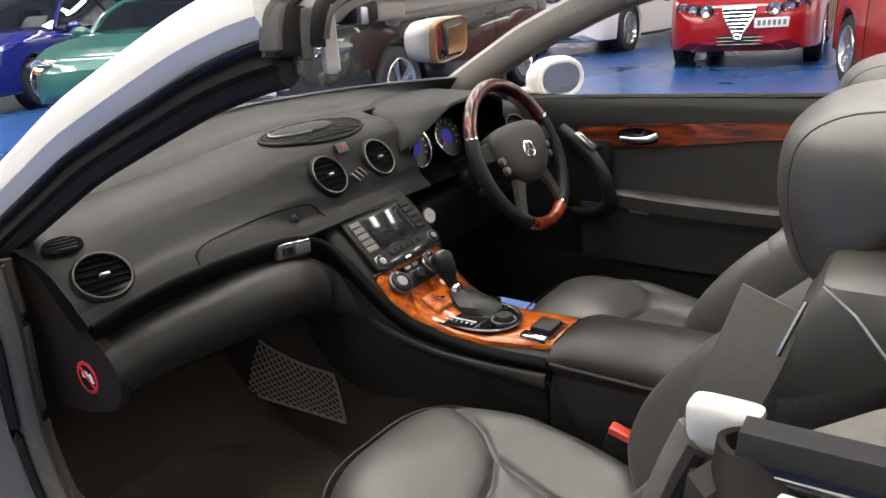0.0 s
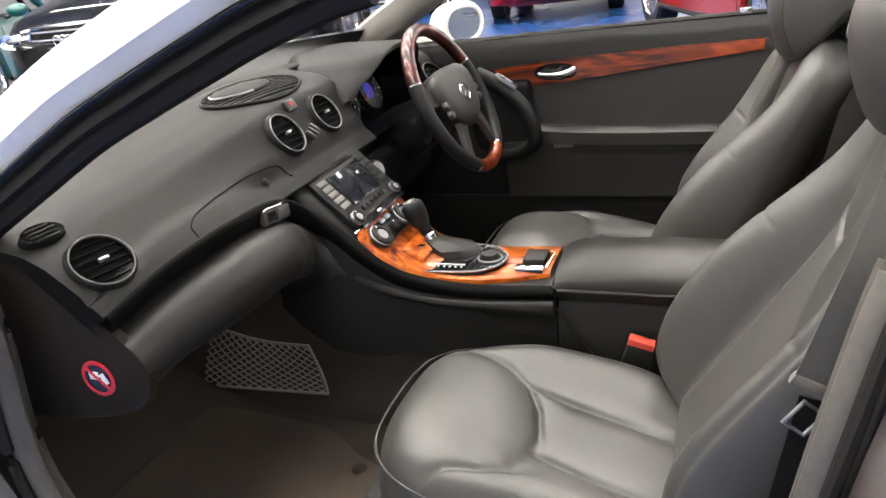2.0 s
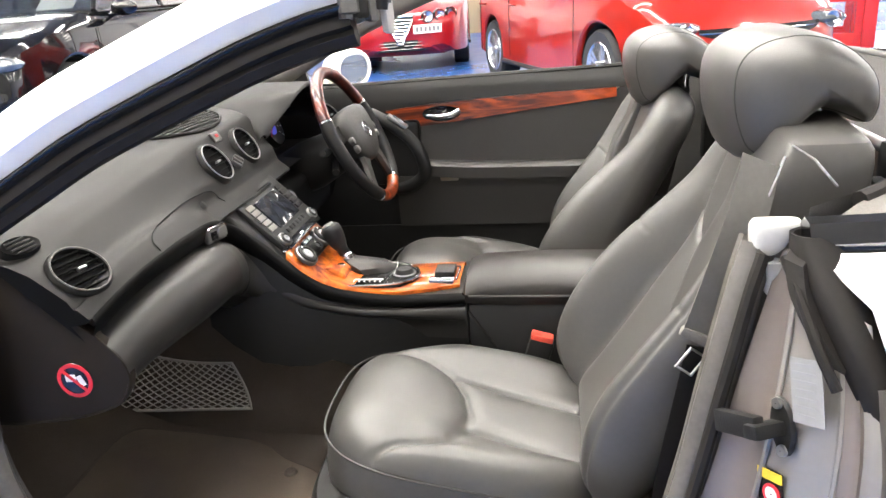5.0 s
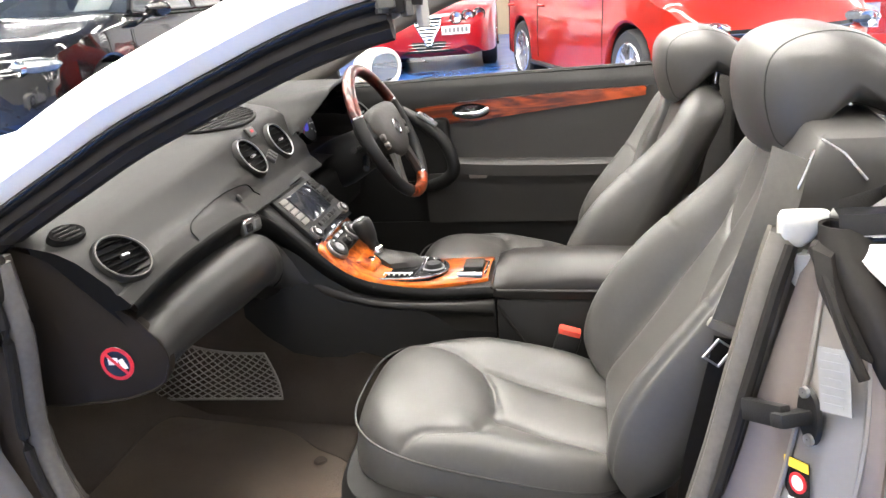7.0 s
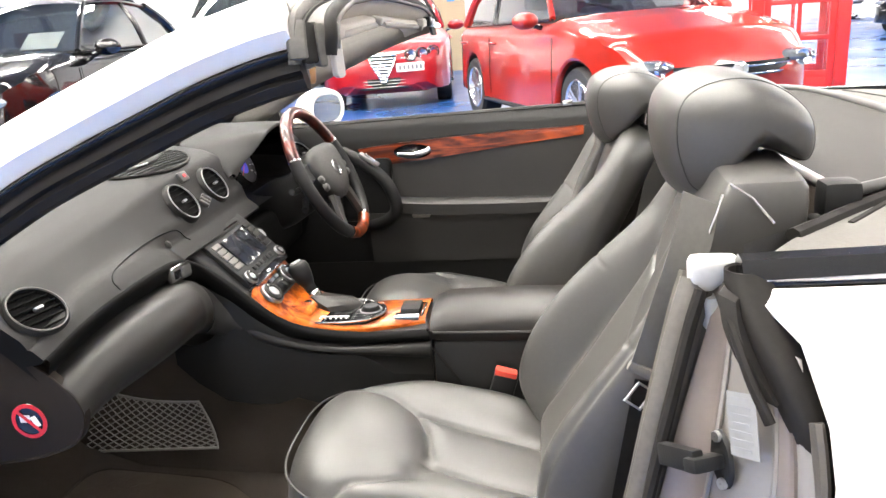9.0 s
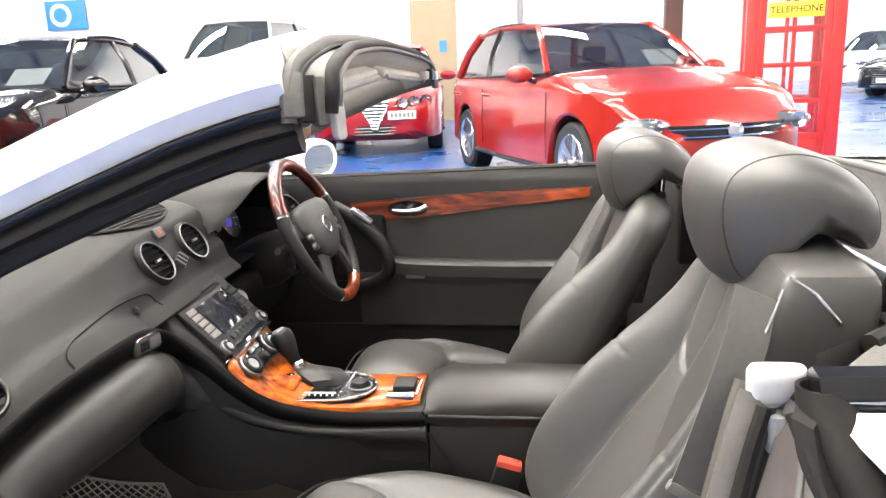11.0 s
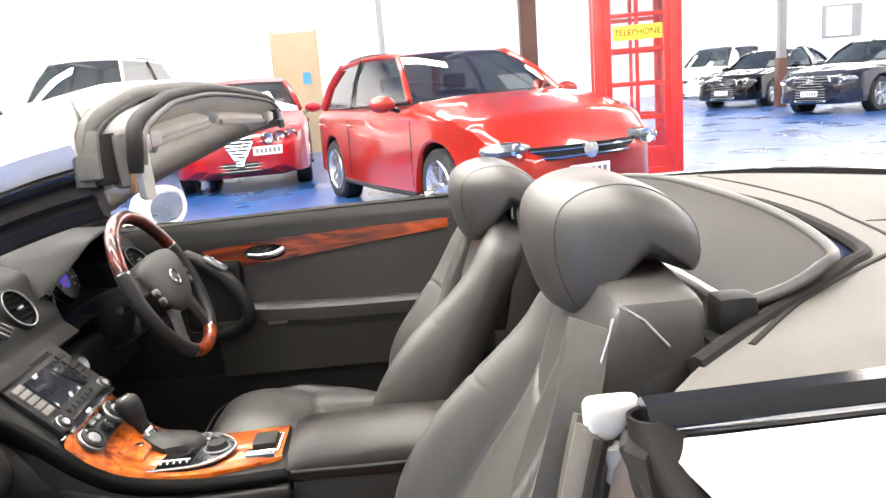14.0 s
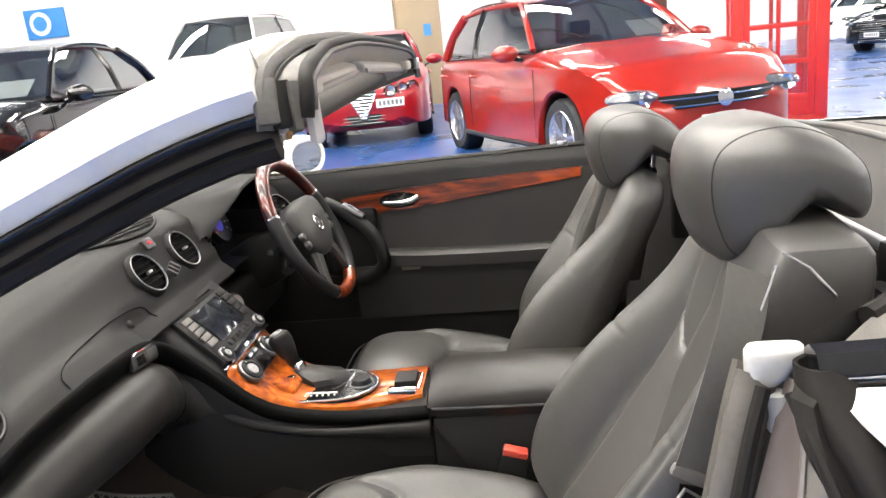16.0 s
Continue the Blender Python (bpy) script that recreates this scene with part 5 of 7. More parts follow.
for x in (-0.700, 0.715):
    e = [p for p in (dash_point(x, k / NK) for k in range(NK + 1)) if p.y <= 0.90]
    bm = bmesh.new()
    bm.faces.new([bm.verts.new(p) for p in e + [Vector((x, 0.756, 0.742)), Vector((x, 0.80, 0.785)), Vector((x, 0.858, 0.842)), Vector((x, 0.885, 0.855))]])
    part("dash_end", bm, "band", DASH, smooth=False)
NB = 72
EDGE_C, ROLL_C = curve(EDGE, NB), curve(ROLL, NB)


def outward(c, i):
    """Level direction away from the dash, square to the run of the curve c at i."""
    d = c[min(i + 2, NB - 1)] - c[max(i - 2, 0)]
    return Vector((-abs(d.y) if i > NB // 3 else d.y * 0, -abs(d.x), 0)).normalized()


rows = []
for i in range(NB):
    a, b, w = EDGE_C[i], ROLL_C[i], outward(ROLL_C, i)
    rows.append([a - w * 0.012 + Vector((0, 0, 0.002)), a + w * 0.001, a + w * 0.005 - Vector((0, 0, 0.004)), a.lerp(b, 0.3) + w * 0.007, a.lerp(b, 0.6) + w * 0.005, a.lerp(b, 0.88) + w * 0.001, b - w * 0.010, b - w * 0.03 - Vector((0, 0, 0.01))])
face_strip(rows, "band", "dash_band", DASH, "black padded band that runs on as the console rim", angle=70)
ROLL_A = [(-0.012, -0.004), (0.0, 0.0), (0.012, 0.0), (0.026, 0.004), (0.040, 0.012), (0.051, 0.025), (0.058, 0.042), (0.060, 0.060), (0.056, 0.080), (0.044, 0.098), (0.024, 0.111), (0.0, 0.118), (-0.05, 0.124), (-0.12, 0.122)]
# share of the way down to the crease for each point of the console's side, and how far it stands out
ROLL_B = [(-0.008, 0.0), (0.001, 0.01), (0.004, 0.06), (0.007, 0.13), (0.009, 0.22), (0.010, 0.34), (0.011, 0.47), (0.011, 0.60), (0.010, 0.74), (0.008, 0.88), (0.005, 1.0)]


def roll_row(i):
    """Cross-section of the knee roll, which flattens into the side of the console."""
    f = smooth01((i / (NB - 1) - 0.35) / 0.24)
    g = 0.80 + 0.20 * smooth01(i / (NB - 1) / 0.22)
    w, r = outward(ROLL_C, i), ROLL_C[i]
    drop = max(0.02, r.z - interp([(0.29, 0.506), (0.505, 0.522), (0.63, 0.545), (0.70, 0.572), (0.77, 0.602)], r.y))
    foot = interp([(0.29, 0.464), (0.5, 0.473), (0.64, 0.482), (0.9, 0.490)], r.y)
    side = [r + w * a - Vector((0, 0, b * drop)) for a, b in ROLL_B]
    side += [Vector((side[-1].x + 0.006, r.y, side[-1].z - 0.004)), Vector((-0.136, r.y, foot)), Vector((-0.110, r.y, foot - 0.004))]
    full = [r + w * a * g - Vector((0, 0, b * g)) for a, b in ROLL_A]
    return [p.lerp(q, f) for p, q in zip(full, side)]


face_strip([roll_row(i) for i in range(NB)], "roll_leather", "knee_roll", DASH, "rounded leather roll under the dash edge", angle=80)
part("glovebox_seam", tube([p + Vector((-0.0005, -0.0015, 0.0005)) for p in roll_row(31)[1:11]], 0.0016, 6), "rubber", DASH)
# near-black panel under the dash
face_strip([[Vector((0.12 + 0.58 * i / 8, y, z)) for y, z in ((0.83, 0.73), (0.80, 0.70), (0.79, 0.64), (0.82, 0.56), (0.95, 0.52))] for i in range(9)], "near_black", "driver_knee_panel", DASH)
# end plate with the warning sticker
EP = curve([(0.0, 0.855, 0.846), (0.0, 0.985, 0.850), (0.0, 0.99, 0.62), (0.0, 0.93, 0.598), (0.0, 0.84, 0.606), (0.0, 0.780, 0.618), (0.0, 0.726, 0.642), (0.0, 0.708, 0.690), (0.0, 0.738, 0.738), (0.0, 0.795, 0.787), (0.0, 0.855, 0.846)], 60)[:-1]
sp = rings([[Vector((x, 0.84 + (p.y - 0.84) * k, 0.70 + (p.z - 0.70) * k)) for p in EP] for x, k in ((-0.675, 1.0), (-0.686, 1.0), (-0.6895, 0.985), (-0.6905, 0.96))])
part("end_panel", sp, "end_vinyl", DASH, "dark end panel of the dash")
stk = Matrix.Translation((-0.6915, 0.794, 0.677)) @ Matrix.Rotation(radians(-90), 4, "Y") @ Matrix.Rotation(radians(90), 4, "Z")
part("end_panel_rim", tube([Vector((-0.6895, 0.84 + (p.y - 0.84) * 0.985, 0.70 + (p.z - 0.70) * 0.985)) for p in EP], 0.0022, 6, closed=True, up=(1, 0, 0)), "end_vinyl", DASH)
part("sticker_disc", lathe([(0.001, 0.0012), (0.027, 0.0012), (0.028, 0)], 30, stk), "gloss", DASH, "round warning sticker with red rim")
part("sticker_ring", lathe([(0.0215, 0.002), (0.0275, 0.002), (0.0275, 0.0005), (0.0215, 0.0005)], 30, stk), "redprint", DASH)
part("sticker_symbol", box((0.006, -0.004, 0.0016), (0.016, 0.012, 0.001), 0.0004, m=stk), "white", DASH)
part("sticker_symbol", box((-0.009, 0.004, 0.0016), (0.009, 0.017, 0.001), 0.0004, m=stk @ Matrix.Rotation(0.4, 4, "Z")), "white", DASH)
part("sticker_bar", box((0, 0, 0.0022), (0.005, 0.046, 0.0008), 0, m=stk @ Matrix.Rotation(radians(45), 4, "Z")), "redprint", DASH)


def round_vent(x, k, r=0.05, lift=0.004, turn=(0, 0, 0), rim="satin"):
    v = new("air_vent")
    v.parent = DASH
    m = facing(dash_point(x, k), dash_normal(x, k) + Vector(turn)) @ Matrix.Translation((0, 0, lift))
    part("vent_ring", lathe([(r * 0.86, -0.006), (r * 0.89, 0.002), (r * 0.96, 0.0035), (r * 1.00, 0.002), (r * 1.04, -0.003), (r * 1.09, -0.022)], 44, m), "dash", v)
    part("bright_ring", lathe([(r * 0.895, 0.002), (r * 0.905, 0.0048), (r * 0.935, 0.0048), (r * 0.945, 0.002)], 44, m), rim, v)
    # shallow bowl, its near-black colour stands in for shade deep inside
    part("vent_bowl", lathe([(0.001, -0.005), (r * 0.86, -0.005), (r * 0.89, 0.002)], 30, m), "near_black", v)
    for q in range(6):
        yy = (q - 2.5) * r * 0.27
        wv = math.sqrt(max(0.0, (r * 0.87) ** 2 - yy * yy)) * 2
        part("slat", box((0, yy, -0.0015), (wv, 0.0020, 0.005), 0.0007, 1, m=m), "band", v)
    part("slider", box((0.002, 0, 0.003), (0.016, 0.005, 0.007), 0.002, m=m), "satin", v)
    return v


round_vent(-0.638, 0.50, 0.045, 0.009, (-0.10, 0, 0), "grey_trim")
round_vent(-0.100, 0.480, 0.046, 0.008)
round_vent(0.066, 0.475, 0.045, 0.008)
round_vent(0.655, 0.50, 0.046, 0.006, (-0.12, 0, 0))
# small demister vent at the near end
dv = new("demister_vent")
dv.parent = DASH
dm = facing((-0.652, 0.858, 0.868), (-0.05, -0.45, 0.9))
part("vent_bowl", lathe([(0.001, 0.003), (0.026, 0.003), (0.031, 0.006), (0.034, -0.004)], 26, dm @ Matrix.Diagonal((1.0, 0.62, 1, 1))), "near_black", dv)
for k in range(4):
    part("slat", box((0, (k - 1.5) * 0.008, 0.006), (0.048 - 0.008 * abs(k - 1.5), 0.003, 0.003), 0.001, 1, m=dm), "dash_low", dv)
# loudspeaker grille in the crest
sg = new("speaker_grille")
sg.parent = DASH
def crest(x, y, lift=0.0):
    """Point on the top of the dash above plan point x, y."""
    q = [dash_point(x, i / 120) for i in range(8, 66)]
    for a, b in zip(q, q[1:]):
        if a.y >= y >= b.y:
            return a.lerp(b, (a.y - y) / max(a.y - b.y, 1e-6)) + Vector((0, 0, lift))
    return q[-1]


def oval(a, k=1.0, c=(-0.02, 0.920), r=(0.135, 0.062)):
    return (c[0] + r[0] * k * math.cos(a), c[1] + r[1] * k * math.sin(a) - 0.10 * r[0] * k * math.cos(a))


ANG = [2 * math.pi * i / 48 for i in range(48)]
part("grille_dish", rings([[crest(*oval(a, k), 0.0015 + 0.002 * (k > 0.99)) for a in ANG] for k in (0.04, 0.25, 0.5, 0.75, 0.9, 0.98, 1.0)], caps=False), "near_black", sg)
part("grille_rim", tube([crest(*oval(a, 1.01), 0.003) for a in ANG], 0.0035, 6, closed=True), "dash", sg)
for k in range(11):
    t = (k - 5) / 5.6
    w_ = math.sqrt(1 - t * t)
    part("slat", sweep([crest(-0.02 + 0.135 * u * w_, 0.920 + 0.062 * t - 0.0135 * u * w_, 0.0035) for u in (i / 6 - 1 for i in range(13))], [(-0.0013, -0.001), (0.0013, -0.001), (0.0013, 0.0012), (-0.0013, 0.0012)]), "satin_dark", sg)
LID = ((-0.035, 0.938), (0.085, 0.032))
part("grille_lid", rings([[crest(*oval(a, k, *LID), z) for a in ANG] for k, z in ((1.0, 0.002), (1.0, 0.0065), (0.96, 0.008), (0.5, 0.009), (0.05, 0.009))]), "dash", sg, "plain oval lid in the grille")
part("lid_rim", tube([crest(*oval(radians(150 + 7 * i), 1.01, *LID), 0.0075) for i in range(18)], 0.0022, 6), "satin", sg)
# hazard panel between the vents
hz = facing(dash_point(-0.022, 0.40), dash_normal(-0.022, 0.40))
part("hazard_switch", box((0, 0, 0.002), (0.036, 0.024, 0.010), 0.005, m=hz), "satin_dark", DASH)
part("hazard_mark", box((0, 0, 0.0075), (0.012, 0.007, 0.001), 0, m=hz), "redprint", DASH)
hb = facing(dash_point(-0.022, 0.53), dash_normal(-0.022, 0.53))
for k in range(3):
    part("vent_wheel", box(((k - 1) * 0.016, 0, 0.006), (0.007, 0.024, 0.010), 0.003, m=hb @ Matrix.Rotation(0.3, 4, "Z")), "satin_dark", DASH)
# cushion line over the airbag and glovebox catch
AB = [dash_point(x, k) + Vector((0, -0.001, 0.001)) for x, k in ((-0.50, 0.77), (-0.49, 0.66), (-0.44, 0.60), (-0.30, 0.56), (-0.19, 0.57), (-0.165, 0.62), (-0.16, 0.66))]
part("airbag_seam", tube(curve(AB, 40), 0.0011, 6), "band", DASH)
bt = facing(dash_point(-0.235, 0.60), (0, -0.7, 0.7))
part("badge_boss", lathe([(0.001, 0.004), (0.008, 0.003), (0.011, 0.0)], 16, bt), "dash", DASH)
gl = new("glovebox_latch")
gl.parent = DASH
gm = facing((-0.284, 0.7465, 0.762), (0.10, -0.97, 0.10)) @ Matrix.Rotation(radians(-9), 4, "Z") @ Matrix.Scale(1.15, 4)
part("latch_plate", box((0, 0, 0.001), (0.082, 0.026, 0.010), 0.005, m=gm), "satin_dark", gl)
part("latch_rim", tube([gm @ Vector(p) for p in ((-0.039, 0.009, 0.006), (-0.034, 0.0125, 0.006), (0.034, 0.0125, 0.006), (0.040, 0.009, 0.006))], 0.0014, 6), "chrome", gl)
part("latch_recess", box((-0.018, -0.001, 0.0065), (0.026, 0.014, 0.002), 0.0005, m=gm), "gloss", gl)
part("latch_key", box((0.020, 0, 0.0065), (0.034, 0.016, 0.003), 0.001, m=gm), "ring", gl)

# instrument hood and dials
HF = curve([(0.160, 0.790, 0.862), (0.178, 0.775, 0.890), (0.205, 0.752, 0.918), (0.240, 0.730, 0.950), (0.30, 0.735, 0.956), (0.40, 0.750, 0.955), (0.50, 0.765, 0.946), (0.575, 0.785, 0.922), (0.625, 0.81, 0.88), (0.64, 0.83, 0.84)], 49)
HB = curve([(0.150, 0.805, 0.862), (0.165, 0.835, 0.880), (0.190, 0.885, 0.903), (0.236, 0.955, 0.928), (0.32, 1.035, 0.942), (0.42, 1.055, 0.946), (0.52, 1.045, 0.946), (0.60, 1.00, 0.938), (0.645, 0.92, 0.895), (0.655, 0.86, 0.845)], 49)
face_strip([[a + Vector((0.003, 0.012, -0.012)), a + Vector((0, 0, -0.004)), a + Vector((0, 0.004, 0.001)), a.lerp(b, 0.35) + Vector((0, 0, 0.003)), a.lerp(b, 0.7) + Vector((0, 0, 0.002)), b, b + Vector((0, 0.01, -0.02))] for a, b in zip(HF, HB)], "dash", "instrument_hood", DASH, "soft peaked hood over the instruments", angle=50)
part("instrument_tunnel", rings([[Vector((0.40 + 0.222 * math.cos(a) * s_, y, 0.788 + (zt - 0.788) * math.sin(a) ** 0.5)) for a in [math.pi * (0.5 - 0.5 * math.cos(math.pi * i / 32)) for i in range(33)]] for y, s_, zt in ((0.800, 0.995, 0.925), (0.86, 0.97, 0.910), (0.93, 0.94, 0.895))], closed=False), "gloss", DASH)
part("instrument_back", box((0.40, 0.935, 0.815), (0.43, 0.02, 0.16), 0.01), "gloss", DASH)
for x, r in ((0.322, 0.053), (0.468, 0.053)):
    dl = new("instrument_dial")
    dl.parent = DASH
    m = facing((x, 0.900, 0.828), (0, -0.93, 0.36))
    part("dial_face", lathe([(0.001, 0), (r, 0), (r, -0.02)], 32, m), "dial", dl)
    part("dial_ring", lathe([(r, -0.01), (r, 0.008), (r + 0.004, 0.008), (r + 0.006, -0.01)], 32, m), "chrome", dl)
    for k in range(11):
        a = radians(-30 + 24 * k)
        part("dial_mark", box((math.cos(a) * r * 0.82, math.sin(a) * r * 0.82, 0.001), (r * 0.16, 0.002, 0.001), 0, m=m @ Matrix.Translation((math.cos(a) * r * 0.82, math.sin(a) * r * 0.82, 0)) @ Matrix.Rotation(a, 4, "Z") @ Matrix.Translation((-math.cos(a) * r * 0.82, -math.sin(a) * r * 0.82, 0))), "white", dl)
    part("dial_centre", lathe([(0.001, 0.002), (r * 0.42, 0.002), (r * 0.42, -0.001)], 28, m), "dialblue", dl, "blue display centre")
    part("needle", box((r * 0.35, 0, 0.002), (r * 0.8, 0.003, 0.001), 0, m=m @ Matrix.Rotation(radians(215), 4, "Z")), "redprint", dl)

# ---- centre console ----
CON = thing("centre_console", "black centre console with burr walnut trim", "console", pose(0, 0, 0))
STACK_N = Vector((-0.05, -0.70, 0.72)).normalized()
SM = facing((-0.025, 0.722, 0.722), STACK_N, up=(0, 0.7, 0.7))   # local x to the far side, y up the slope


def con_ring(y, z, l, r, drop, rim=0.0):
    c = (l + r) / 2
    return [Vector(p) for p in ((l - 0.02, y, z - drop), (l - 0.012, y, z - 0.045), (l - 0.008, y, z - 0.012), (l, y, z - 0.001), (l + 0.02, y, z), (c, y, z + rim), (r - 0.02, y, z), (r, y, z - 0.001), (r + 0.008, y, z - 0.012), (r + 0.012, y, z - 0.045), (r + 0.02, y, z - drop))]


part("stack_body", rings([con_ring(*q) for q in ((0.845, 0.815, -0.16, 0.11, 0.3), (0.80, 0.793, -0.165, 0.115, 0.32), (0.74, 0.731, -0.165, 0.11, 0.3), (0.68, 0.668, -0.16, 0.095, 0.25), (0.63, 0.615, -0.150, 0.085, 0.2), (0.59, 0.584, -0.140, 0.08, 0.16), (0.53, 0.560, -0.130, 0.08, 0.16), (0.45, 0.552, -0.125, 0.08, 0.16), (0.36, 0.556, -0.12, 0.08, 0.16), (0.29, 0.560, -0.12, 0.08, 0.16))]), "dash_low", CON)
part("side_panel", rings([[Vector((x, y, z)) for x, z in ((-0.140, 0.2), (-0.138, zt - 0.045), (-0.125, zt - 0.02), (0.06, zt - 0.02), (0.10, zt - 0.05), (0.12, 0.2))] for y, zt in ((0.284, 0.556), (0.20, 0.558), (-0.12, 0.56))]), "dash_low", CON)
part("tunnel_side", rings([[Vector((x, y, z)) for x, z in ((-0.130, 0.2), (-0.118, zt), (0.06, zt), (0.12, 0.2))] for y, zt in ((1.30, 0.62), (0.80, 0.62), (0.70, 0.56), (0.58, 0.51), (0.45, 0.50), (0.28, 0.50))]), "carpet", CON, "carpeted side of the tunnel")
part("side_gap", tube([(-0.143, 0.285, 0.53), (-0.143, 0.20, 0.40), (-0.143, 0.16, 0.30)], 0.003, 6), "rubber", CON)
arm = part("armrest", rings([[Vector((x, y, z)) for x, z in ((-0.13, zb), (-0.135, zb + 0.02), (-0.128, zt - 0.018), (-0.105, zt - 0.002), (-0.035, zt + 0.004), (0.035, zt - 0.002), (0.062, zt - 0.018), (0.066, zb + 0.02), (0.06, zb))] for y, zb, zt in ((0.298, 0.552, 0.570), (0.292, 0.545, 0.586), (0.26, 0.54, 0.598), (0.10, 0.54, 0.603), (-0.05, 0.54, 0.600), (-0.14, 0.54, 0.592))]), "arm_leather", CON, "padded dark leather armrest lid")
part("armrest_seam", tube([(-0.137, 0.285, 0.562), (-0.139, 0.1, 0.562), (-0.139, -0.12, 0.56)], 0.003, 6), "piping", CON)
# walnut plate: down the lower stack and along the console
wl = [(0.668, 0.663, -0.142, 0.078), (0.64, 0.633, -0.140, 0.074), (0.61, 0.606, -0.132, 0.070), (0.585, 0.587, -0.124, 0.066), (0.55, 0.572, -0.114, 0.062), (0.50, 0.563, -0.108, 0.060), (0.44, 0.560, -0.104, 0.058), (0.37, 0.562, -0.092, 0.056), (0.31, 0.566, -0.075, 0.052)]
rows = []
for y, z, l, r in wl:
    rows.append([Vector((l - 0.002, y, z - 0.012)), Vector((l, y, z)), Vector((l + 0.006, y, z + 0.005)), Vector(((l + r) / 2, y, z + 0.007)), Vector((r - 0.006, y, z + 0.005)), Vector((r, y, z)), Vector((r + 0.002, y, z - 0.012))])
face_strip(rows, "wood", "wood_trim", CON, "lacquered orange burr walnut trim")
# audio unit on the slope
part("audio_panel", box((0, 0.006, 0.002), (0.215, 0.150, 0.016), 0.008, m=SM), "black", CON)
part("cd_slot_panel", box((0.0, 0.064, 0.010), (0.15, 0.018, 0.006), 0.003, m=SM), "dash_low", CON)
part("disc_slot", box((0.0, 0.062, 0.0135), (0.125, 0.004, 0.001), 0, m=SM), "gloss", CON)
part("screen", box((0.0, 0.006, 0.010), (0.115, 0.078, 0.006), 0.002, m=SM), "screen", CON, "dark glossy display screen")
for s in (-1, 1):
    for k in range(5):
        part("button", box((s * 0.081, 0.042 - 0.0155 * k, 0.011), (0.030, 0.0125, 0.006), 0.002, m=SM), "grey_trim" if s < 0 else "dash_low", CON)
for k in range(6):
    part("button", box((-0.042 + 0.018 * k, -0.047, 0.011), (0.015, 0.011, 0.006), 0.002, m=SM), "dash_low", CON)


def knob(x, y, r, h, m, parent, ring="chrome", cap="satin"):
    k = new("rotary_knob")
    k.parent = parent
    q = m @ Matrix.Translation((x, y, 0))
    part("knob_skirt", lathe([(r * 1.16, 0.0), (r * 1.14, h * 0.55), (r * 1.04, h * 0.7), (r * 0.98, h * 0.55)], 32, q), "ring" if ring == "chrome" else ring, k)
    part("knob_cap", lathe([(r, h * 0.3), (r * 0.97, h * 0.85), (r * 0.86, h), (r * 0.66, h), (r * 0.60, h * 0.8), (0.001, h * 0.8)], 32, q), "black", k)
    part("knob_disc", lathe([(r * 0.55, h * 0.78), (r * 0.5, h * 0.95), (0.001, h * 1.0)], 24, q), cap, k)
    part("knob_mark", box((0, r * 0.78, h + 0.0006), (0.002, r * 0.18, 0.001), 0, m=q), "white", k)
    return k


knob(-0.086, -0.056, 0.0145, 0.010, SM @ Matrix.Translation((0, 0, 0.01)), CON)
knob(0.086, -0.056, 0.0125, 0.009, SM @ Matrix.Translation((0, 0, 0.01)), CON)
CM = facing((-0.045, 0.646, 0.646), (-0.05, -0.66, 0.75), up=(0, 0.7, 0.7))
part("climate_panel", box((0.0, -0.004, 0.004), (0.125, 0.046, 0.010), 0.02, 3, m=CM), "black", CON)
knob(-0.060, -0.006, 0.0235, 0.014, CM @ Matrix.Translation((0, 0, 0.007)), CON, "chrome", "steel")
knob(0.052, -0.002, 0.0235, 0.014, CM @ Matrix.Translation((0, 0, 0.007)), CON, "chrome", "steel")
knob(-0.004, -0.010, 0.011, 0.012, CM @ Matrix.Translation((0, 0, 0.008)), CON, "black", "black")
for s in (-1, 1):
    part("climate_button", box((-0.004 + s * 0.012, 0.016, 0.011), (0.018, 0.010, 0.006), 0.003, m=CM), "satin", CON)
part("trim_line", box((0.0, 0.034, 0.004), (0.20, 0.0028, 0.008), 0.001, m=CM), "chrome", CON, "thin chrome line over the walnut")
part("display_strip", box((0.0, -0.071, 0.010), (0.190, 0.018, 0.004), 0.001, m=SM), "gloss", CON)
part("display_mark", box((-0.015, -0.071, 0.0125), (0.016, 0.005, 0.001), 0, m=SM), "white", CON)
# ashtray lid, selector plate, small switches
part("ashtray_lid", box((-0.02, 0.586, 0.594), (0.130, 0.05, 0.018), 0.008, 3, m=Matrix.Translation((-0.02, 0.586, 0.594)) @ Matrix.Rotation(radians(28), 4, "X") @ Matrix.Translation((0.02, -0.586, -0.594))), "wood", CON)
part("ashtray_tab", box((-0.05, 0.578, 0.606), (0.010, 0.016, 0.003), 0.001), "chrome", CON)
SP = [(-0.106, 0.562), (-0.103, 0.52), (-0.100, 0.475), (-0.090, 0.44), (-0.068, 0.415), (-0.040, 0.405), (-0.008, 0.412), (0.018, 0.435), (0.034, 0.47), (0.040, 0.52), (0.036, 0.562)]
bm = rings([[Vector((x * k_ - 0.033 * (1 - k_), 0.488 + (y - 0.488) * k_, z)) for x, y in SP] for k_, z in ((1.0, 0.560), (1.0, 0.5735), (0.985, 0.5755))])
part("selector_plate", bm, "gloss", CON, angle=30)
part("selector_frame", tube([Vector((p.x, p.y, 0.5755)) for p in curve([(a_, b_, 0) for a_, b_ in SP], 50)], 0.0026, 6), "chrome", CON, "chrome frame of the selector plate")
part("plate_divider", tube([(-0.100, 0.472, 0.5765), (0.0, 0.466, 0.5765), (0.034, 0.466, 0.5765)], 0.0018, 6), "chrome", CON)
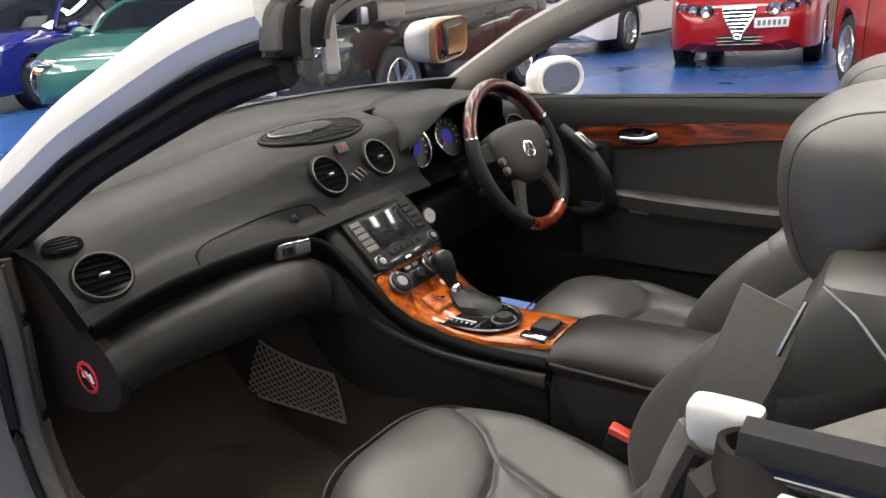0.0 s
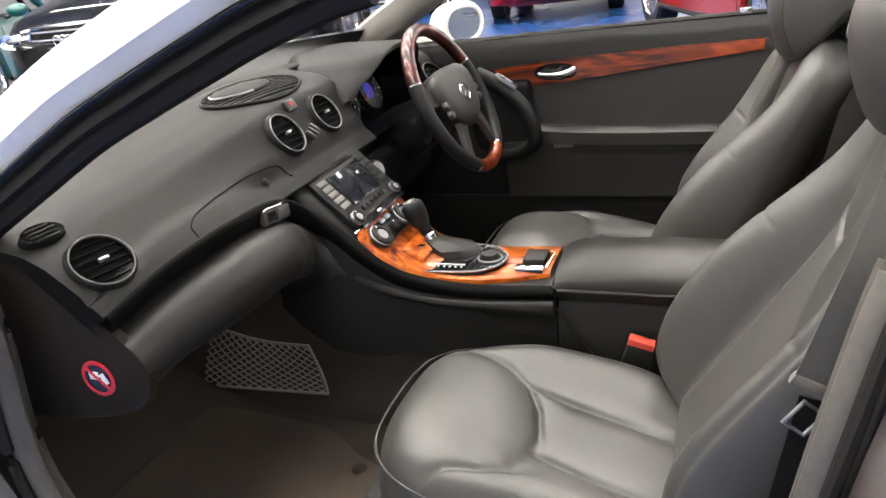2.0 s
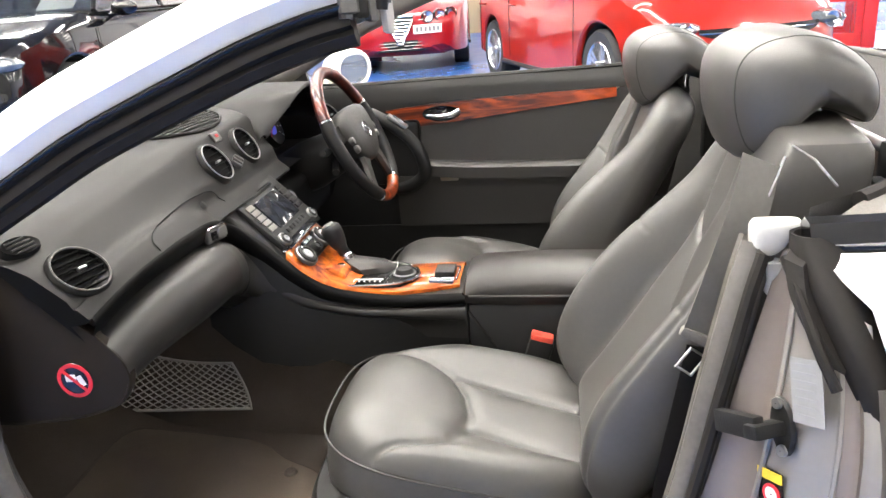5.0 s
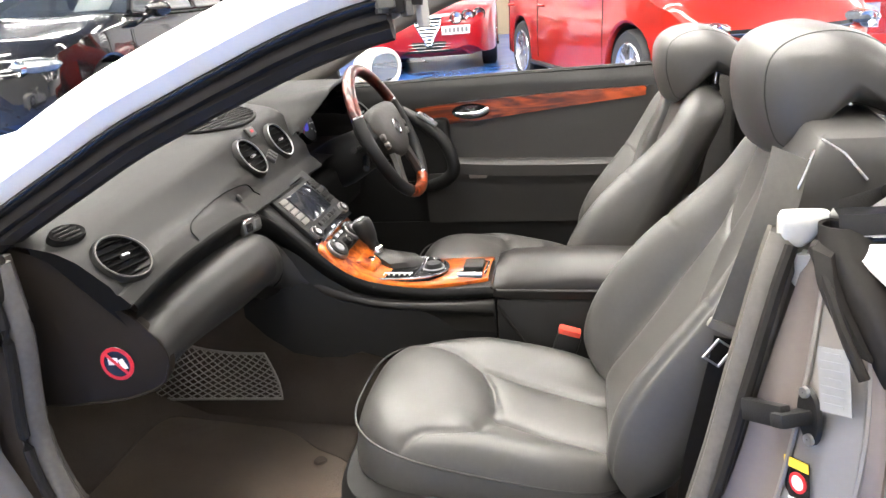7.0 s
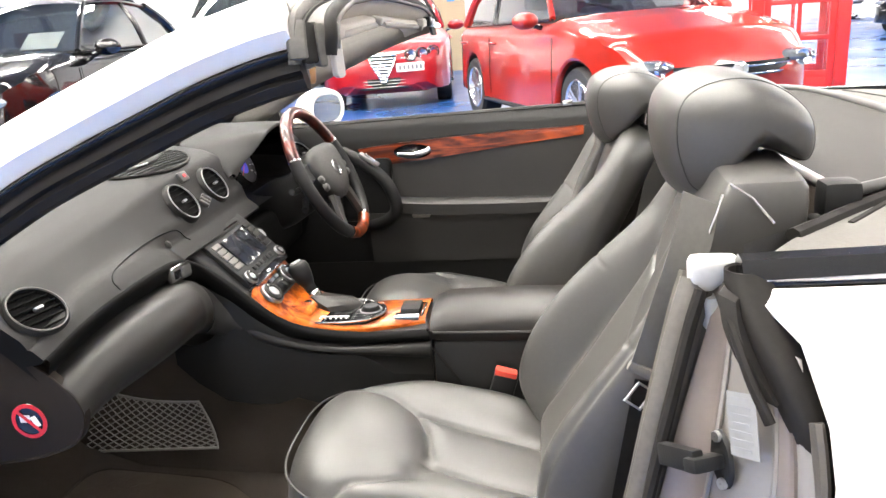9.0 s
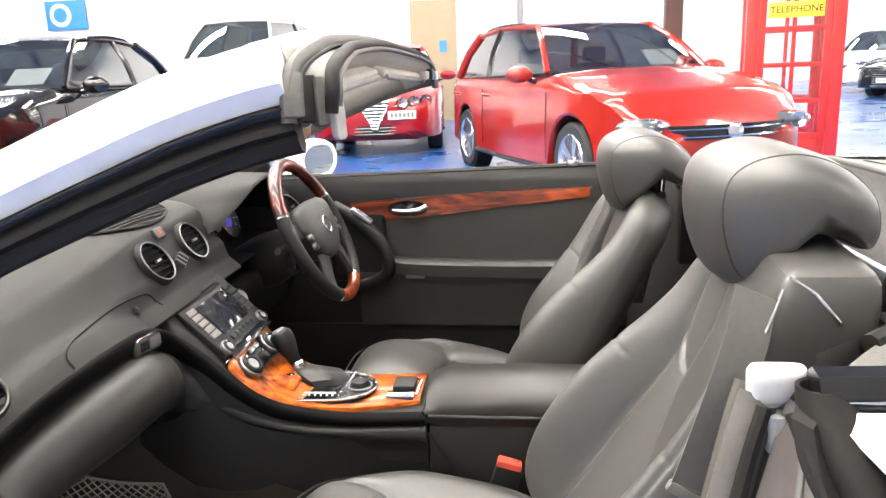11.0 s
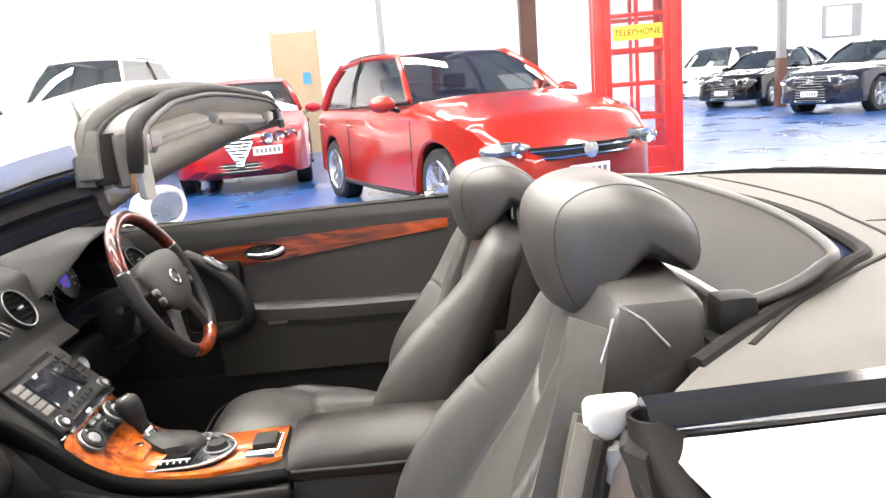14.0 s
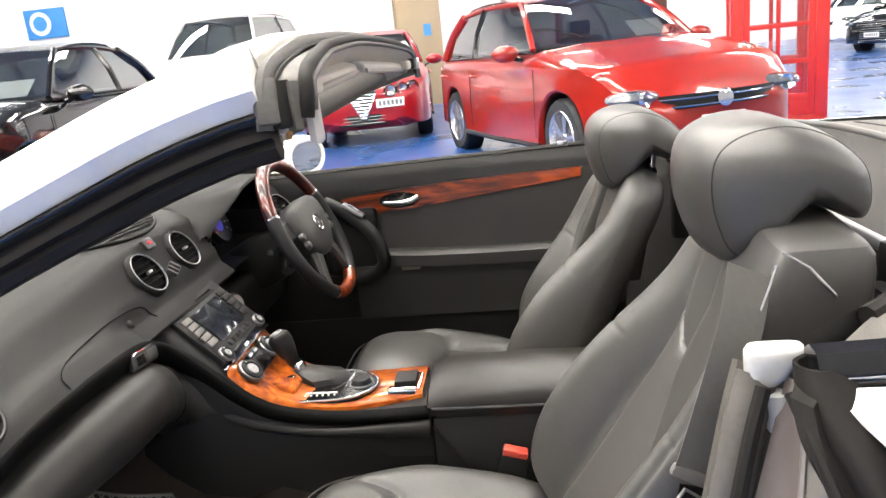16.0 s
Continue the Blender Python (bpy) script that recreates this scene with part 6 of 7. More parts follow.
part("shift_slot", box((-0.070, 0.516, 0.5765), (0.004, 0.070, 0.0015), 0), "white", CON)
for k in range(6):
    part("selector_mark", box((-0.080, 0.545 - 0.012 * k, 0.5765), (0.006, 0.003, 0.001), 0), "white", CON)
part("mode_dial", lathe([(0.001, 0.011), (0.016, 0.011), (0.019, 0.008), (0.021, 0)], 28, Matrix.Translation((-0.030, 0.440, 0.575))), "black", CON)
part("mode_dial_ring", lathe([(0.022, 0.000), (0.024, 0.003), (0.026, 0.0)], 28, Matrix.Translation((-0.030, 0.440, 0.575))), "steel", CON)
part("roof_switch", box((-0.028, 0.346, 0.578), (0.055, 0.046, 0.016), 0.006), "black", CON)
part("switch_plate", box((-0.068, 0.350, 0.572), (0.024, 0.056, 0.012), 0.004), "chrome", CON)
part("switch_frame", tube([(-0.07, 0.318, 0.574), (0.0, 0.316, 0.576), (0.004, 0.33, 0.576)], 0.0025, 6), "chrome", CON)

gear = thing("gear_selector", "black leather gear selector with chrome collar", "gear lever", pose(0.002, 0.53, 0.573))
part("gaiter", rings([[Vector((math.cos(a) * rx * (1 + 0.06 * math.cos(8 * a)), oy + math.sin(a) * ry, h)) for a in [2 * math.pi * i / 24 for i in range(24)]] for rx, ry, oy, h in ((0.042, 0.068, 0.0, 0.0), (0.040, 0.060, 0.010, 0.014), (0.030, 0.040, 0.030, 0.022), (0.019, 0.021, 0.048, 0.030))]), "arm_leather", gear, "creased leather gaiter")
gd = Vector((0.01, 0.42, 0.9)).normalized()
gq = facing((0.004, 0.048, 0.024), gd, up=(0, 1, 0)) @ Matrix.Diagonal((1.05, 1.05, 0.98, 1))
part("collar", lathe([(0.016, 0.0), (0.0165, 0.012), (0.013, 0.016)], 20, gq), "chrome", gear)
part("stick", lathe([(0.012, 0.01), (0.013, 0.03), (0.015, 0.036)], 16, gq), "black", gear)
part("knob", lathe([(0.013, 0.032), (0.017, 0.04), (0.0215, 0.058), (0.0235, 0.074), (0.022, 0.086), (0.015, 0.093), (0.001, 0.095)], 24, gq), "black", gear)
part("knob_plate", lathe([(0.001, 0.0965), (0.012, 0.096), (0.0135, 0.093)], 20, gq), "satin", gear)

# ---- steering wheel ----
SW = thing("steering_wheel", "leather and walnut steering wheel with four spokes", "steering wheel", facing((0.397, 0.633, 0.812), (0, -0.90, 0.42)))
RW = 0.183
def arc3(a0, a1, n, r=RW, z=0.0):
    return [Vector((math.cos(radians(a0 + (a1 - a0) * i / (n - 1))) * r, math.sin(radians(a0 + (a1 - a0) * i / (n - 1))) * r, z)) for i in range(n)]


part("rim_wood", tube(arc3(22, 158, 30), 0.0165, 14), "wood_rim", SW, "dark walnut upper rim")
part("rim_wood", tube(arc3(-118, -62, 16), 0.0165, 14), "wood_dark", SW)
part("rim_leather", tube(arc3(-62, 22, 20), 0.0172, 14), "black", SW)
part("rim_leather", tube(arc3(158, 242, 20), 0.0172, 14), "black", SW)
for a in (22, 158, 242, -62):
    part("rim_band", tube(arc3(a - 0.7, a + 0.7, 3), 0.0176, 14), "chrome", SW)
HUB = [(q.x, q.y) for q in curve([(0.0, 0.078, 0), (0.07, 0.074, 0), (0.112, 0.060, 0), (0.124, 0.022, 0), (0.104, -0.026, 0), (0.066, -0.062, 0), (0.0, -0.080, 0), (-0.066, -0.062, 0), (-0.104, -0.026, 0), (-0.124, 0.022, 0), (-0.112, 0.060, 0), (-0.07, 0.074, 0), (0.0, 0.078, 0)], 61)[:-1]]
part("airbag_cover", rings([[Vector((x * k, y * k, z)) for x, y in HUB] for k, z in ((0.86, -0.05), (0.97, -0.012), (1.0, 0.004), (0.985, 0.014), (0.93, 0.021), (0.72, 0.028), (0.40, 0.031), (0.04, 0.032))]), "hub", SW, "soft grey airbag cover", angle=70)
for s in (-1, 1):
    part("spoke", rings([[Vector((s * x, y + dy, z + dz)) for dy, dz in ((-h, -0.008), (-h * 0.8, 0.005), (h * 0.8, 0.005), (h, -0.008), (h * 0.7, -0.016), (-h * 0.7, -0.016))] for x, y, z, h in ((0.095, 0.028, 0.002, 0.034), (0.125, 0.026, 0.002, 0.026), (0.155, 0.026, 0.0, 0.022), (0.178, 0.028, 0.0, 0.026))]), "dash_low", SW)
    part("lower_spoke", rings([[Vector((s * (x + n * dx), y - m_ * dx, z + dz)) for dx, dz in ((-h, -0.006), (-h * 0.8, 0.006), (h * 0.8, 0.006), (h, -0.006), (h * 0.7, -0.014), (-h * 0.7, -0.014))] for x, y, z, h, n, m_ in ((0.052, -0.050, 0.006, 0.026, 0.85, -0.5), (0.072, -0.085, 0.005, 0.018, 0.9, -0.4), (0.086, -0.118, 0.002, 0.015, 0.92, -0.35), (0.100, -0.152, 0.0, 0.018, 0.92, -0.35))]), "satin_dark", SW, "dark satin metal lower spoke")
for s in (-1, 1):
    for k in range(2):
        part("wheel_button", lathe([(0.001, 0.012), (0.008, 0.011), (0.0105, 0.007), (0.011, 0.0)], 18, Matrix.Translation((s * (0.112 - 0.004 * k), -0.004 - 0.024 * k, 0.012))), "satin_dark", SW)
part("emblem_ring", tube(arc3(0, 352, 26, 0.021, 0.032), 0.0022, 6, closed=True), "chrome", SW)
for k in range(3):
    part("emblem_bar", box((0, 0.010, 0.032), (0.003, 0.020, 0.003), 0.0005, m=Matrix.Rotation(radians(120 * k), 4, "Z")), "chrome", SW)
col = thing("steering_column", "black steering column with control stalks", "steering column", facing((0.397, 0.70, 0.778), (0, -0.90, 0.42)))
part("shroud", rings([[Vector((math.cos(a) * rx, math.sin(a) * ry - 0.012, z)) for a in [2 * math.pi * i / 20 for i in range(20)]] for rx, ry, z in ((0.05, 0.05, 0.03), (0.058, 0.06, 0.0), (0.062, 0.07, -0.08), (0.06, 0.065, -0.16))]), "black", col)
part("indicator_stalk", tube(curve([(-0.05, 0.0, 0.0), (-0.12, 0.002, 0.015), (-0.18, 0.01, 0.03)], 8), 0.008, 8), "black", col)
part("cruise_stalk", tube(curve([(-0.05, -0.03, 0.0), (-0.10, -0.04, 0.012), (-0.14, -0.05, 0.02)], 8), 0.009, 8), "black", col)
ign = thing("ignition_switch", "round metal-rimmed ignition switch", "switch", facing((0.165, 0.76, 0.70), (-0.15, -0.9, 0.35)))
part("switch_body", lathe([(0.03, -0.07), (0.028, -0.01), (0.024, 0.006), (0.02, 0.008)], 24), "black", ign)
part("switch_face", lathe([(0.02, 0.006), (0.017, 0.011), (0.001, 0.010)], 24), "satin", ign)
part("lower_column_panel", box((0.35, 0.80, 0.66), (0.40, 0.06, 0.14), 0.03, 3), "near_black", DASH)

# ---- far door ----
DOOR = new("side_door")
DOOR.parent = CAR
DOOR["label"] = "closed door with grey leather panel and walnut strip"
def door_x(z):
    return interp([(0.25, 0.735), (0.44, 0.715), (0.56, 0.705), (0.585, 0.70), (0.66, 0.712), (0.76, 0.722), (0.84, 0.726), (0.88, 0.735), (0.912, 0.752)], z)


def door_panel(name, y0, y1, zlo, zhi, material, label="", n=16, k=8, off=0.0):
    rows = []
    for i in range(n + 1):
        y = y0 + (y1 - y0) * i / n
        a, b = zlo(y), zhi(y)
        rows.append([Vector((door_x(a + (b - a) * j / k) - off, y, a + (b - a) * j / k)) for j in range(k + 1)])
    return face_strip(rows, material, name, DOOR, label, thick=0.006)


belt_z = lambda y: interp([(-0.2, 0.914), (0.3, 0.903), (0.72, 0.893), (1.0, 0.88)], y)
wood_t = lambda y: interp([(-0.08, 0.856), (0.12, 0.851), (0.33, 0.842), (0.50, 0.832), (0.62, 0.820)], y)
wood_b = lambda y: interp([(-0.08, 0.830), (0.12, 0.810), (0.33, 0.786), (0.43, 0.775), (0.53, 0.766), (0.62, 0.815)], y)
door_panel("upper_panel", -0.19, 1.0, wood_t, belt_z, "door_dark", "black upper door trim")
door_panel("wood_strip", -0.08, 0.62, wood_b, wood_t, "wood_dark", "lacquered walnut door strip", n=24, off=0.005)
door_panel("middle_panel", -0.19, 0.62, lambda y: 0.63, lambda y: wood_b(y) if y > -0.08 else wood_t(y), "door_leather", "grey leather door panel")
door_panel("front_panel", 0.50, 1.0, lambda y: 0.44, lambda y: wood_t(min(y, 0.62)), "black", off=-0.004)
door_panel("lower_panel", -0.19, 0.60, lambda y: 0.45, lambda y: 0.615, "door_leather", "grey lower door panel", off=0.012)
door_panel("kick_panel", -0.19, 1.0, lambda y: 0.25, lambda y: 0.45, "door_dark")
part("door_armrest", sweep(curve([(0.700, -0.19, 0.632), (0.688, 0.1, 0.634), (0.684, 0.35, 0.640), (0.692, 0.50, 0.648)], 20), [(-0.022, -0.03), (-0.024, 0.004), (-0.012, 0.014), (0.02, 0.016), (0.03, -0.03)]), "door_leather", DOOR, "grey padded door armrest")
part("door_seam", tube([Vector((door_x(z) - 0.003, y, z)) for y, z in ((0.49, 0.735), (0.3, 0.745), (0.1, 0.758), (-0.15, 0.775))], 0.0025, 6), "piping", DOOR)
part("pull_bracket", sweep(curve([(0.70, 0.665, 0.815), (0.675, 0.60, 0.785), (0.655, 0.535, 0.735), (0.648, 0.505, 0.68), (0.655, 0.505, 0.625), (0.68, 0.56, 0.585), (0.70, 0.63, 0.575)], 30), disc(0.015, 10, 0.020), up=(1, 0, 0)), "black", DOOR, "black curved door pull")
part("pull_inner", box((0.705, 0.60, 0.69), (0.02, 0.17, 0.20), 0.02, 3), "black", DOOR)
part("seat_switch_plate", box((0.0, 0, 0), (0.03, 0.07, 0.012), 0.005, m=Matrix.Translation((0.662, 0.575, 0.795)) @ Matrix.Rotation(radians(35), 4, "X")), "satin", DOOR)
part("seat_switch", box((0.0, 0, 0.008), (0.018, 0.04, 0.010), 0.004, m=Matrix.Translation((0.662, 0.575, 0.795)) @ Matrix.Rotation(radians(35), 4, "X")), "chrome", DOOR)
part("handle_cup", lathe([(0.001, 0.002), (0.03, 0.003), (0.038, 0.008)], 24, facing((0.712, 0.445, 0.806), (-1, 0, 0)) @ Matrix.Diagonal((1.55, 0.62, 1, 1))), "gloss", DOOR)
part("handle_lever", tube(curve([(0.706, 0.49, 0.798), (0.694, 0.45, 0.797), (0.690, 0.41, 0.803), (0.700, 0.39, 0.812)], 12), 0.009, 10), "chrome", DOOR)
part("door_light", box((0.688, 0.43, 0.600), (0.008, 0.060, 0.024), 0.004), "visor", DOOR)
part("lock_pin", box((0.752, -0.035, 0.922), (0.022, 0.03, 0.016), 0.004), "chrome", DOOR)
part("belt_seal", sweep([(door_x(0.9) + 0.010, y, belt_z(y) + 0.005) for y in (-0.2, 0.0, 0.3, 0.6, 0.9, 1.0)], disc(0.007, 6, 0.014)), "rubber", DOOR)
part("outer_skin", rings([[Vector((x, y, z)) for x, z in ((0.765, 0.905), (0.82, 0.89), (0.87, 0.80), (0.89, 0.6), (0.88, 0.3))] for y in (-0.2, 0.1, 0.5, 1.0)], closed=False), "silver", DOOR)
part("mirror_sail", rings([[Vector((x, y, z)) for y, z in ((0.86, 0.892), (1.06, 0.882), (1.0, 0.935), (0.875, 0.985))] for x in (0.735, 0.755)]), "black", DOOR)
mir = thing("door_mirror", "silver door mirror on a short arm", "mirror", pose(0.885, 0.775, 0.935, 0, 0, -24) @ Matrix.Scale(0.84, 4))
mb = bmesh.new()
bmesh.ops.create_uvsphere(mb, u_segments=24, v_segments=14, radius=1)
bmesh.ops.scale(mb, vec=(0.118, 0.075, 0.078), verts=mb.verts)
for v in mb.verts:
    v.co.x = math.copysign(abs(v.co.x / 0.118) ** 0.75 * 0.118, v.co.x)
    v.co.y = max(v.co.y, -0.03)
part("mirror_shell", mb, "silver", mir)
part("mirror_rim", tube([Vector((math.copysign(abs(math.cos(a)) ** 0.7, math.cos(a)) * 0.095, -0.033, math.sin(a) * 0.062)) for a in [2 * math.pi * i / 32 for i in range(32)]], 0.009, 8, closed=True, up=(0, 1, 0)), "silver", mir)
part("mirror_glass", lathe([(0.001, 0.0), (0.092, 0.0), (0.092, -0.004)], 32, Matrix.Translation((0, -0.034, 0)) @ Matrix.Rotation(radians(90), 4, "X") @ Matrix.Diagonal((1.0, 0.64, 1, 1))), "mirror", mir)
part("mirror_arm", box((-0.11, 0.045, -0.045), (0.10, 0.06, 0.04), 0.012), "silver", mir)

# ---- seats ----
def dist_seg(px, py, pts):
    best = 9.0
    for (ax, ay), (bx, by) in zip(pts, pts[1:]):
        dx, dy = bx - ax, by - ay
        t = max(0, min(1, ((px - ax) * dx + (py - ay) * dy) / (dx * dx + dy * dy)))
        best = min(best, math.hypot(px - ax - t * dx, py - ay - t * dy))
    return best


# seam lines of the backrest, for one half
BACK_SEAMS = [[(0.0, 0.395), (0.05, 0.40), (0.08, 0.42), (0.098, 0.455), (0.105, 0.50), (0.108, 0.60)],
              [(0.112, 0.0), (0.116, 0.12), (0.112, 0.26), (0.105, 0.36), (0.098, 0.455)],
              ]
CROSS_SEAM = [(0.142, 0.345), (0.175, 0.352), (0.205, 0.345)]


def car_seat(m, label, drop=0.0):
    """A leather sports seat; local origin on the floor under the middle of the cushion's rear edge."""
    seat = new("sports_seat")
    seat.matrix_basis = m
    seat.parent = CAR
    seat["label"] = label
    # cushion
    pad_seam = [(0.155, 0.43), (0.14, 0.39), (0.115, 0.345), (0.075, 0.30), (0.02, 0.272), (-0.045, 0.258), (-0.100, 0.260), (-0.142, 0.280), (-0.155, 0.315), (-0.160, 0.365), (-0.185, 0.425)]
    seams = [pad_seam, [(0.075, 0.30), (0.070, 0.25), (0.055, 0.16), (0.040, 0.08), (0.03, 0.0)], [(-0.080, 0.259), (-0.090, 0.21), (-0.105, 0.147), (-0.112, 0.085), (-0.115, 0.0)]]
    nr, na = 76, 180
    bm = bmesh.new()
    grid = []
    for i in range(nr + 1):
        r = 0.02 + 0.98 * i / nr
        row = []
        for j in range(na):
            c, s = sell(2 * math.pi * j / na, 3.2)
            x, y = (0.228 if c > 0 else 0.210) * c * r, 0.255 + 0.265 * s * r
            z = 0.408 - 0.2 + 0.088 * y / 0.5 + 0.026 * smooth01((abs(x) - 0.08) / 0.12) * smooth01((0.42 - y) / 0.15) + 0.024 * math.exp(-((x + 0.02) ** 2 / 0.022 + (y - 0.37) ** 2 / 0.010))
            d = min(dist_seg(x, y, q) for q in seams)
            z -= 0.009 * math.exp(-(d / 0.0060) ** 2) + 0.006 * math.exp(-(d / 0.020) ** 2)
            e = (1 - r ** 11) ** (1 / 2.4) if r < 1 else 0.0
            base = 0.125
            row.append(bm.verts.new((x, y, base + (z - base) * e)))
        grid.append(row)
    for i in range(nr):
        for j in range(na):
            k = (j + 1) % na
            bm.faces.new((grid[i][j], grid[i][k], grid[i + 1][k], grid[i + 1][j]))
    bm.faces.new(list(reversed(grid[-1])))
    bm.faces.new(grid[0])
    part("cushion", bm, "leather", seat, angle=179)
    part("cushion_piping", tube([Vector(((0.2222 if c > 0 else 0.2046) * c, 0.255 + 0.2582 * s, 0.186 + 0.088 * (0.255 + 0.265 * s) / 0.5 - 0.012)) for c, s in [sell(2 * math.pi * j / 90, 3.2) for j in range(90)]], 0.0022, 6, closed=True), "piping", seat)
    part("seat_base", rings([[Vector((0.262 * c * k, 0.25 + 0.285 * s * k, z)) for c, s in [sell(2 * math.pi * j / 60, 4.5) for j in range(60)]] for k, z in ((0.94, 0.02), (0.98, 0.06), (1.0, 0.13), (0.985, 0.165), (0.95, 0.18))]), "dash_low", seat, "dark plastic seat base")
    part("seat_rail", box((-0.17, 0.22, 0.01), (0.04, 0.5, 0.03), 0.005), "black", seat)
    part("seat_rail", box((0.17, 0.22, 0.01), (0.04, 0.5, 0.03), 0.005), "black", seat)
    sq = facing((-0.255, 0.44, 0.145), (-0.80, 0.35, 0.5))
    part("switch_plate", lathe([(0.001, 0.004), (0.024, 0.004), (0.027, 0.0)], 24, sq @ Matrix.Diagonal((1.25, 0.75, 1, 1))), "gloss", seat)
    part("switch_ring", lathe([(0.0245, 0.002), (0.026, 0.006), (0.028, 0.002)], 24, sq @ Matrix.Diagonal((1.25, 0.75, 1, 1))), "satin", seat)
    # backrest
    d, nrm = Vector((0, -0.457, 0.889)), Vector((0, 0.889, 0.457))
    o = Vector((0, 0.06, 0.205))
    def half(s):
        return soft([(0, 0.205), (0.06, 0.222), (0.15, 0.226), (0.30, 0.224), (0.42, 0.216), (0.50, 0.204), (0.55, 0.186), (0.585, 0.15), (0.605, 0.10)], s)
    def front(x, s):
        a = half(s)
        v = x / a
        core = soft([(0, 0.03), (0.1, 0.012), (0.2, 0.0), (0.3, -0.008), (0.39, -0.014), (0.45, -0.008), (0.53, 0.002), (0.605, 0.012)], s)
        if x > 0:
            side_h = soft([(0, 0.065), (0.06, 0.095), (0.13, 0.110), (0.20, 0.108), (0.28, 0.092), (0.35, 0.068), (0.42, 0.040), (0.48, 0.022), (0.56, 0.018), (0.605, 0.015)], s)
            rise = math.sin(math.pi / 2 * max(0.0, min(1.0, (x - 0.108) / 0.072)))
        else:
            side_h = soft([(0, 0.02), (0.06, 0.045), (0.12, 0.063), (0.18, 0.066), (0.256, 0.056), (0.32, 0.045), (0.38, 0.037), (0.44, 0.035), (0.5, 0.035), (0.56, 0.028), (0.605, 0.015)], s)
            rise = smooth01((-x - 0.110) / 0.090)
        h = core + (side_h - core) * rise - (0.005 if x < 0 else 0.0) * math.exp(-((v + 0.93) * a / 0.0035) ** 2)
        dd = min(dist_seg(abs(x), s, q) for q in BACK_SEAMS)
        dc = dist_seg(abs(x), s, CROSS_SEAM)
        return h - 0.006 * math.exp(-(dd / 0.0045) ** 2) - 0.003 * math.exp(-(dd / 0.014) ** 2) - 0.003 * math.exp(-(dc / 0.004) ** 2)
    secs = []
    ns, nv = 150, 140
    for i in range(ns + 1):
        s = 0.605 * i / ns
        a = half(s)
        cap_ = (1 - (2 * s / 0.605 - 1) ** 14) if 0 < i < ns else 0.0
        cap_ = max(cap_, 0.0) ** 0.5
        ring = []
        for j in range(nv + 1):
            v = math.sin(math.pi / 2 * (2 * j / nv - 1))
            x = a * v
            e = (1 - abs(v) ** (6.5 if v > 0 else 18)) ** (1 / 2.2) if abs(v) < 1 else 0.0
            ring.append(o + d * s + Vector((x, 0, 0)) + nrm * ((front(x, s) + 0.03) * e * max(cap_, 0.02) - 0.03))
        for j in range(1, 16):
            v = math.sin(math.pi / 2 * (1 - 2 * j / 16))
            ring.append(o + d * s + Vector((a * v, 0, 0)) + nrm * (-0.03 - 0.075 * (1 - abs(v) ** 4) ** 0.5 * max(cap_, 0.02)))
        secs.append(ring)
    part("backrest", rings(secs), "leather", seat, angle=179)
    # shoulder housing of the belt on the outer side
    def hring(x0, x1, y0, y1, z):
        cx, cy_, hx, hy = (x0 + x1) / 2, (y0 + y1) / 2, (x1 - x0) / 2, (y1 - y0) / 2
        return [Vector((cx + hx * c, cy_ + hy * s_, z + 0.10 * (cx + hx * c + 0.24))) for c, s_ in [sell(2 * math.pi * j / 64, 10.0) for j in range(64)]]
    part("belt_housing", rings([hring(*q) for q in ((-0.195, -0.05, -0.06, -0.25, 0.40), (-0.205, -0.05, -0.105, -0.28, 0.54), (-0.212, -0.05, -0.150, -0.290, 0.63), (-0.214, -0.05, -0.168, -0.295, 0.69), (-0.213, -0.05, -0.182, -0.297, 0.725), (-0.210, -0.052, -0.188, -0.296, 0.744), (-0.204, -0.056, -0.194, -0.291, 0.753), (-0.194, -0.064, -0.202, -0.282, 0.757), (-0.14, -0.09, -0.225, -0.26, 0.759))]), "leather", seat, "moulded shoulder housing", angle=28)
    part("housing_strip", tube([(-0.2165, -0.164, 0.680), (-0.2165, -0.178, 0.722), (-0.213, -0.186, 0.746)], 0.0022, 6), "chrome", seat)
    part("housing_strip", tube([(-0.203, -0.196, 0.757), (-0.213, -0.222, 0.740), (-0.217, -0.250, 0.706)], 0.0020, 6), "chrome", seat)
    # head restraint
    prof_ = [(-0.152, 0.704), (-0.132, 0.723), (-0.114, 0.778), (-0.112, 0.83), (-0.124, 0.862), (-0.152, 0.881), (-0.188, 0.889), (-0.222, 0.888), (-0.258, 0.877), (-0.29, 0.857), (-0.319, 0.826), (-0.329, 0.791), (-0.327, 0.764), (-0.315, 0.751), (-0.283, 0.765), (-0.25, 0.776), (-0.236, 0.773), (-0.206, 0.748), (-0.175, 0.716)]
    cp = curve([(0, y, z - drop) for y, z in prof_ + prof_[:1]], 60)[:-1]
    cy, cz = -0.222, 0.816 - drop
    def head_ring(t, grow=0.0):
        f = (1 - abs(t) ** 3.6) ** (1 / 2.1) if abs(t) < 1 else 0.0
        q = 0.06 + 0.92 * f + grow
        return [Vector((0.145 * t, cy + (p.y - cy) * q - 0.010 - 0.016 * t * t, cz + (p.z - cz) * q + 0.004 * t * t)) for p in cp]
    secs = [head_ring(math.sin(math.pi / 2 * (2 * i / 56 - 1))) for i in range(57)]
    part("head_restraint", rings(secs), "leather", seat, angle=179)
    for s in (-1, 1):
        part("head_restraint_seam", tube(head_ring(s * 0.70, 0.0), 0.0011, 5, closed=True, up=(1, 0, 0)), "piping", seat)
